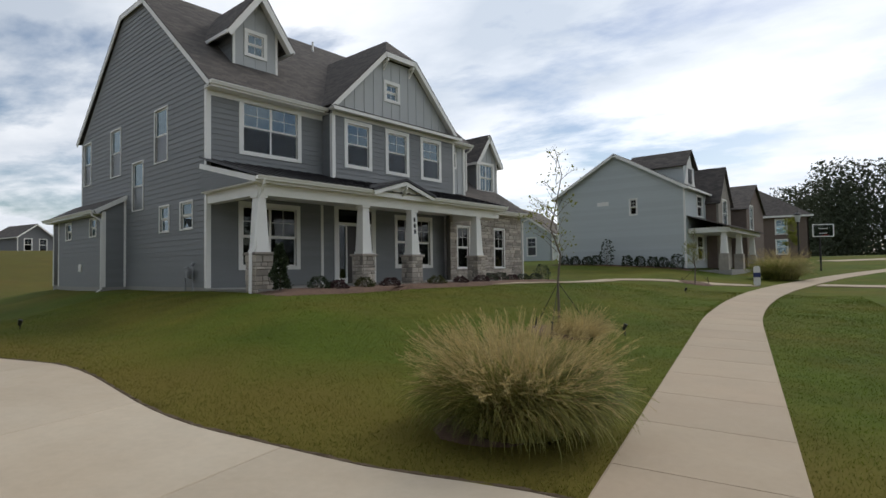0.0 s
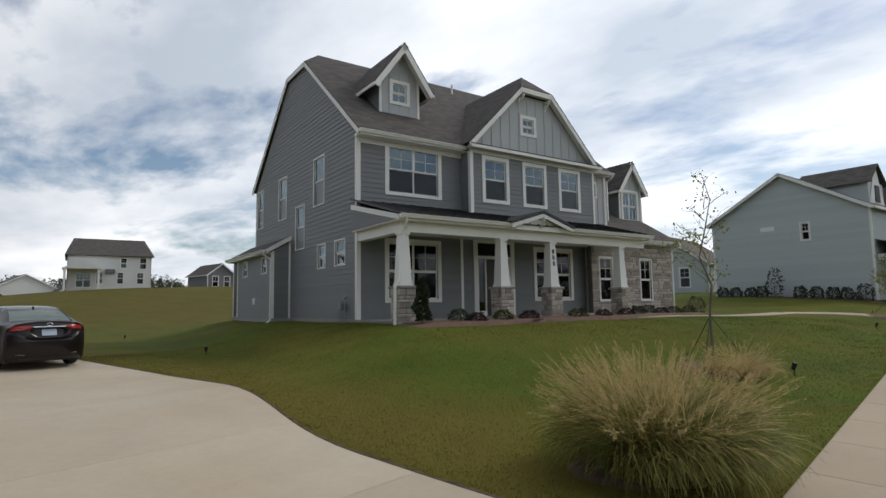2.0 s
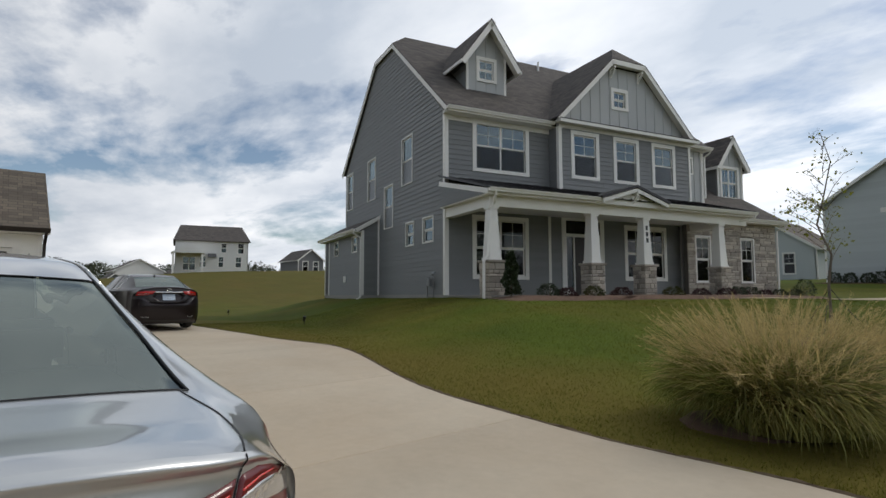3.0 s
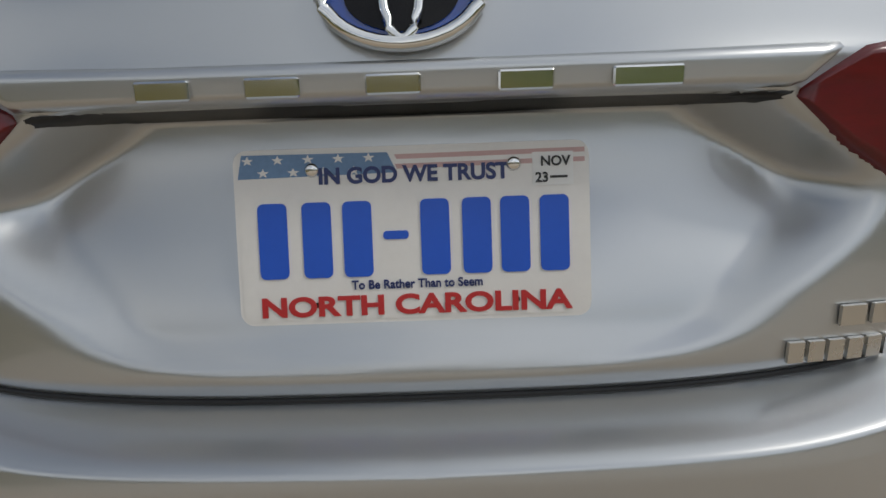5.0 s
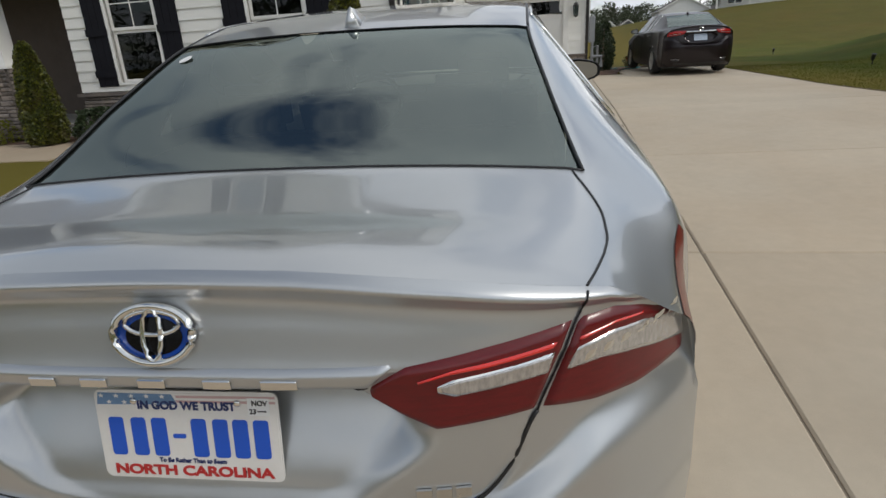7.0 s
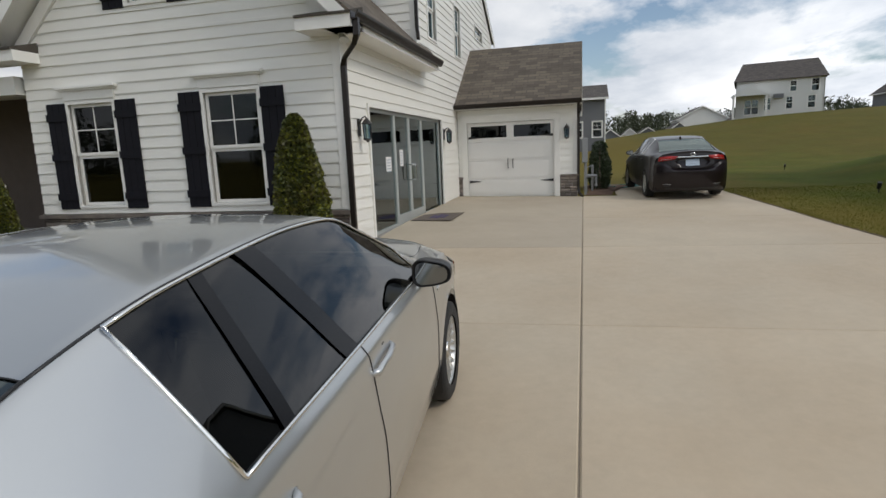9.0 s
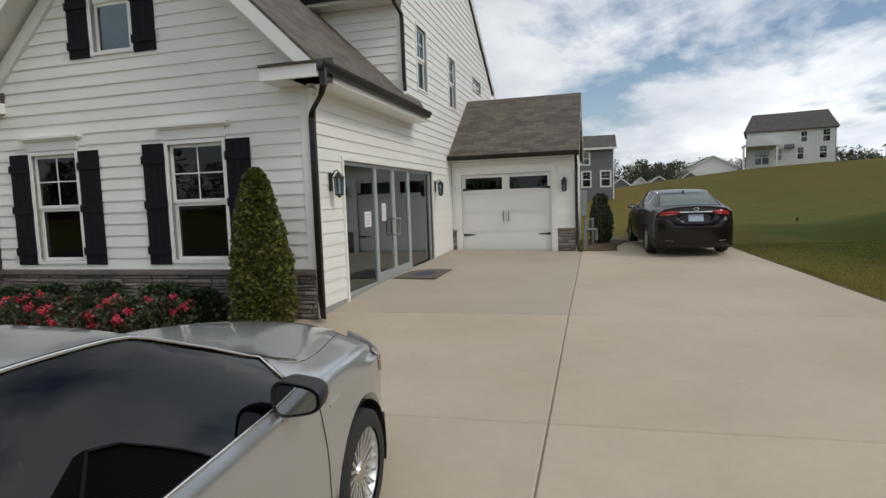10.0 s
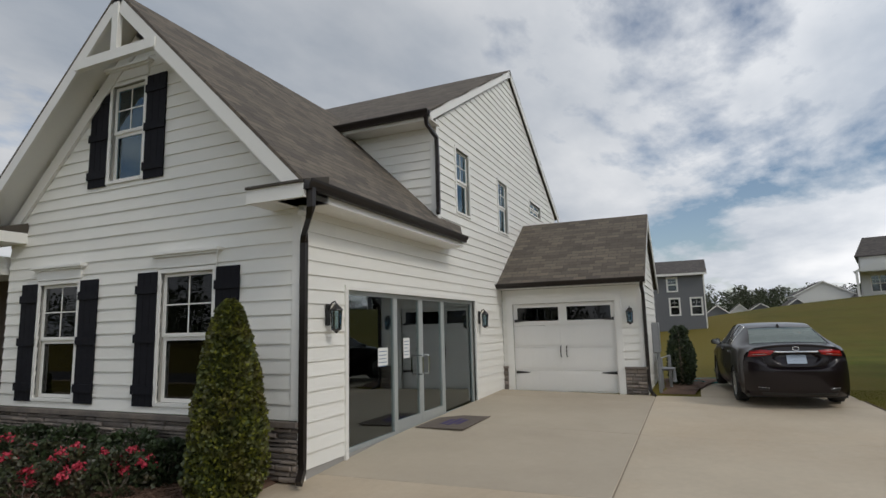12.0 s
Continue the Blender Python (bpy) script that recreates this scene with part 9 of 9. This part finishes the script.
# before the porch
for i, (u, d, r, h, m_, nm) in enumerate(((1.5, -3.9, .42, .55, M_LEAFD, "evergreen_shrub"), (2.05, -4.1, .34, .4, M_BURG, "burgundy_shrub"), (3.25, -3.9, .38, .48, M_LEAF, "evergreen_shrub"), (4.35, -3.95, .42, .42, M_BURG, "burgundy_shrub"),
                                          (6.75, -3.9, .4, .46, M_LEAF, "evergreen_shrub"), (8.1, -3.9, .36, .38, M_BURG, "burgundy_shrub"), (9.55, -3.8, .4, .4, M_BURG, "burgundy_shrub"), (11.0, -3.2, .42, .5, M_LEAFD, "evergreen_shrub"), (12.0, -2.6, .38, .42, M_BURG, "burgundy_shrub"), (13.2, -2.2, .45, .55, M_LEAFD, "evergreen_shrub"),
                                          (14.4, -2.0, .4, .45, M_BURG, "burgundy_shrub"), (15.7, -1.8, .42, .5, M_LEAFD, "evergreen_shrub"), (17.2, -1.6, .4, .5, M_LEAFD, "evergreen_shrub"), (18.6, -1.2, .55, 1.1, M_LEAFD, "evergreen_shrub"))):
    x, y = gw(u, d)
    shrub(nm, x, y, r * .8, h * .78, m_, "low %s shrub in the mulch before the porch" % ("burgundy" if m_ is M_BURG else "dark green"), 620, .055, "porch shrubs", None, 120 + i)


def column_holly(rg):
    t = rg.random()
    a = rg.uniform(0, 6.283)
    q = .30 * (1 - .75 * t ** 1.6) * rg.uniform(.5, 1.05) * (.75 + .25 * math.sin(11 * t + a))
    return (q * math.cos(a), q * math.sin(a), .1 + 1.25 * t), (math.cos(a), math.sin(a), .7)


x, y = gw(.28, -3.75)
ch = thing("column_holly", pose(x, y, land(x, y) + .02), "narrow upright dark holly beside the stone pier", "shrub")
bm = bmesh.new()
tube(bm, [(0, 0, -.05), (0, 0, 1.25)], .025, 6, .006)
part("stem", bm, M_BARK, ch)
leaves("foliage", column_holly, 1500, .08, M_LEAFD, ch, 150)
for i, (x, h) in enumerate(((-6.3, .75), (-5.4, .72), (-4.5, .7), (-3.8, .7), (-2.9, .95), (-9.3, .6), (-10.3, .6), (-8.6, .7), (-11.2, .65))):
    shrub("foundation_shrub", x, 41.7 - 0.194 * (x + 2.4), .36 + .1 * (h > .9), h, M_LEAFD, "round dark shrub along the neighbour's foundation", 260, .12, "neighbour's shrubs", None, 170 + i)
shrub("tall_shrub", -7.8, 42.7, .5, 1.9, M_LEAFD, "tall open shrub against the pale wall", 200, .14, "", None, 190)
# hedge behind the garage
for i in range(4):
    t = thing("arborvitae", pose(-18.7 - .55 * i, 1.95, land(-19, 2) + .02), "narrow dark arborvitae in a short hedge", "shrub", "hedge behind the garage")
    bm = bmesh.new()
    tube(bm, [(0, 0, -.05), (0, 0, 1.3)], .03, 6, .01)
    part("stem", bm, M_BARK, t)
    leaves("foliage", shell(.34, .30, 1.45), 1500, .08, M_LEAFD, t, 200 + i, 3.0)
shrub("flowering_shrub", -21.0, 3.3, .5, .55, M_LEAF, "low shrub with pink-red flowers at the end of the drive", 700, .06, "", 6, 210)


# big ornamental grass beside the drive
def arching(rg, r0, length, rise, fall, segs=7, wid=.008):
    """A blade that leaves the crown at an angle growing outwards and bends over along its length."""
    a = rg.uniform(0, 6.2832)
    q = math.sqrt(rg.random())
    b = a + rg.gauss(0, .85)
    th = radians(rise) * q * rg.uniform(.55, 1.2) + abs(rg.gauss(0, .06))
    bend = radians(fall) * (.35 + .65 * q) * rg.uniform(.5, 1.25)
    p = Vector((r0 * q * math.cos(a), r0 * q * math.sin(a), 0))
    pts = [p.copy()]
    for k in range(segs):
        th_k = th + bend * ((k + .5) / segs) ** 1.5
        d = length / segs
        b += rg.gauss(0, .10)
        p = p + Vector((math.sin(th_k) * math.cos(b) * d, math.sin(th_k) * math.sin(b) * d, math.cos(th_k) * d))
        p.z = max(p.z, .012)
        pts.append(p.copy())
    side = Vector((-math.sin(b), math.cos(b), 0)) * wid
    return pts, side


def blades(name, count, material, parent, seed, r0, len_rng, lift, spread_, wid, label=""):
    rg = random.Random(seed)
    vs, fs = [], []
    for _ in range(count):
        pts, side = arching(rg, r0, rg.uniform(*len_rng), lift, spread_, 7, wid * rg.uniform(.7, 1.3))
        k = len(vs)
        n = len(pts)
        for i, p in enumerate(pts):
            s = side * (1 - (i / (n - 1)) ** 2 * .95)
            vs += [tuple(p - s), tuple(p + s + Vector((0, 0, .004)))]
        for i in range(n - 1):
            fs.append((k + 2 * i, k + 2 * i + 1, k + 2 * i + 3, k + 2 * i + 2))
    return raw(name, vs, fs, material, parent, label)


def plumes(name, count, parent, seed, r0, len_rng, material):
    """Fluffy seed heads on fine stalks."""
    rg = random.Random(seed)
    vs, fs = [], []
    for _ in range(count):
        pts, side = arching(rg, r0, rg.uniform(*len_rng), 24, 55, 7, .0025)
        k = len(vs)
        for i, p in enumerate(pts):
            vs += [tuple(p - side), tuple(p + side)]
        for i in range(7):
            fs.append((k + 2 * i, k + 2 * i + 1, k + 2 * i + 3, k + 2 * i + 2))
        d = (pts[-1] - pts[-2]).normalized()
        for _ in range(34):
            t = rg.uniform(-.16, .10)
            c = pts[-1] + d * t
            o = Vector((rg.gauss(0, 1), rg.gauss(0, 1), rg.gauss(0, 1))).normalized()
            w_ = .034 * (1 - abs(t + .03) / .16)
            k = len(vs)
            e = (d + o * .7).normalized() * .035
            sd = o.cross(d).normalized() * .0022
            vs += [tuple(c - sd), tuple(c + sd), tuple(c + e + o * w_)]
            fs.append((k, k + 1, k + 2))
    return raw(name, vs, fs, material, parent, "straw-coloured seed heads")


def clump(x, y, s, seed, label, n=1.0):
    t = thing("ornamental_grass", pose(x, y, land(x, y) + .02) @ Matrix.Diagonal((s, s, s, 1)), label, "ornamental grass", "ornamental grasses")
    bm = bmesh.new()
    revolve(bm, [(.34, -.04), (.40, .05), (.34, .22), (.18, .38), (.02, .42)], n=16)
    part("crown", bm, M_MULCH, t)
    blades("green_blades", int(9000 * n), M_BLADE, t, seed, .56, (.55, 1.08), 27, 128, .0078, "arching green and straw blades")
    blades("dry_blades", int(1700 * n), M_STRAW, t, seed + 1, .54, (.6, 1.1), 26, 105, .005, "dry straw blades")
    plumes("seed_heads", int(760 * n), t, seed + 2, .52, (.85, 1.28), M_STRAW)
    return t


clump(-1.12, 6.15, 1.0, 300, "large mounded fountain grass with tan seed heads beside the driveway")
clump(3.1, 40.6, 1.6, 310, "mounded fountain grass beside the sidewalk", .35)


# young trees
def sapling(x, y, h, seed, label, leafy=150, stakes=True):
    t = thing("young_tree", pose(x, y, land(x, y) - .02), label, "tree", "young street trees")
    rg = random.Random(seed)
    bm = bmesh.new()
    trunk = [(rg.gauss(0, .015) * k, rg.gauss(0, .015) * k, h * k / 7) for k in range(8)]
    tube(bm, trunk, .035, 8, .006)
    part("trunk", bm, M_BARK, t)
    bm = bmesh.new()
    tips = []
    for k in range(24):
        f = rg.uniform(.32, .95)
        z = h * f
        a = rg.uniform(0, 6.283)
        ln = (1.15 - f * .75) * rg.uniform(.5, 1.0) * h / 4.2
        p0 = Vector((0, 0, z))
        p1 = p0 + Vector((math.cos(a) * ln * .5, math.sin(a) * ln * .5, ln * .45))
        p2 = p0 + Vector((math.cos(a) * ln, math.sin(a) * ln, ln * .75))
        tube(bm, [p0, p1, p2], .009, 5, .003)
        tips += [p1, p1.lerp(p2, .5), p2, p2]
        for _ in range(3):
            q = p1.lerp(p2, rg.random())
            q2 = q + Vector((rg.gauss(0, .14), rg.gauss(0, .14), rg.uniform(.02, .2)))
            tube(bm, [q, q2], .004, 4, .002)
            tips.append(q2)
    part("branch", bm, M_BARK, t)

    def leaf_at(r2):
        c = tips[r2.randrange(len(tips))]
        while c.z > h * .72 and r2.random() < .75:
            c = tips[r2.randrange(len(tips))]
        return tuple(c + Vector((r2.gauss(0, .09), r2.gauss(0, .09), r2.gauss(0, .07)))), (0, 0, -.3)
    leaves("leaves", leaf_at, leafy * 4, .07, M_LEAFY, t, seed + 1, 2.6, "sparse yellow-green leaves")
    if stakes:
        for k in range(3):
            a = .6 + k * 2.094
            bm = bmesh.new()
            tube(bm, [(0.02 * math.cos(a), .02 * math.sin(a), h * .27), (.75 * math.cos(a), .75 * math.sin(a), .12)], .008, 5)
            part("guy_strap", bm, M_BLACK, t, "dark guy strap")
            bm = bmesh.new()
            tube(bm, [(.70 * math.cos(a), .70 * math.sin(a), .34), (.80 * math.cos(a), .80 * math.sin(a), -.05)], .018, 6)
            part("stake", bm, M_DARK, t)
    return t


TX, TY = -2.75, 13.2
bed("mulch_bed", dense([(TX + .75 * math.cos(a), TY + .75 * math.sin(a)) for a in np.linspace(0, 6.0, 12)], .3), "brown mulch ring round the young tree", .05)
sapling(TX, TY, 4.3, 400, "young staked street tree with sparse yellow-green leaves", 75)
bed("mulch_bed", dense([(-1.2 + .9 * math.cos(a), 33 + .9 * math.sin(a)) for a in np.linspace(0, 6.0, 12)], .3), "mulch ring round the far sapling", .05)
sapling(-1.2, 33, 2.9, 410, "small staked sapling near the footpath", 130)
sapling(5.2, 62, 4.4, 420, "green street tree by the far drive", 1300, False)
dg_ = thing("dry_grass", pose(TX + .55, TY - .1, land(TX + .55, TY) + .02), "low mound of dry fountain grass under the tree", "ornamental grass")
blades("dry_blades", 1500, M_STRAW, dg_, 430, .4, (.3, .65), 48, 90, .005)
plumes("seed_heads", 90, dg_, 431, .45, (.5, .75), M_STRAW)

# ---------------------------------------------------------------- lawn blades near the drive and the sidewalk
rg = random.Random(77)
vs, fs = [], []
for _ in range(360000):
    x = -rg.random() ** 1.25 * 24 + 5.5
    y = 3.9 + rg.random() ** 2.0 * 26
    if paved(x, y) or x > road_x(y) - .1 or (x + 1.3) ** 2 + (y - 6.1) ** 2 < .5:
        continue
    if abs(x - walk_x(y)) < .80 or (y < north_edge(x) + .015 and x < 6.5) or (1.6 < x and y < 5.3):
        continue
    h = rg.uniform(.018, .045)
    a = rg.uniform(0, 6.283)
    wv = rg.uniform(.003, .006) * (1 + .08 * (y - 4))
    dx, dy = math.cos(a) * wv, math.sin(a) * wv
    lx_, ly_ = rg.gauss(0, .022), rg.gauss(0, .022)
    z = land(x, y) + noise2(x, y) - .01
    k = len(vs)
    vs += [(x - dx, y - dy, z), (x + dx, y + dy, z), (x + lx_, y + ly_, z + h)]
    fs.append((k, k + 1, k + 2))
tagged(raw("lawn_grass", vs, fs, M_LAWN), "short mown grass blades with straw tips", "grass", kind="stuff")
# straw litter on the beds by the white house
vs, fs = [], []
for _ in range(15000):
    x, y = rg.uniform(-8.6, -6.9), -2.45 - rg.random() ** 1.4 * 4.3
    a, ln = rg.uniform(0, 6.283), rg.uniform(.05, .12)
    z = land(x, y) + .055 + rg.uniform(0, .03)
    c_, s_ = math.cos(a), math.sin(a)
    k = len(vs)
    vs += [(x, y, z), (x + ln * c_, y + ln * s_, z + rg.uniform(-.01, .015)), (x + ln * c_ - s_ * .003, y + ln * s_ + c_ * .003, z), (x - s_ * .003, y + c_ * .003, z)]
    fs.append((k, k + 1, k + 2, k + 3))
tagged(raw("pine_straw", vs, fs, M_MULCH), "loose brown pine straw over the bed", "mulch", kind="stuff")
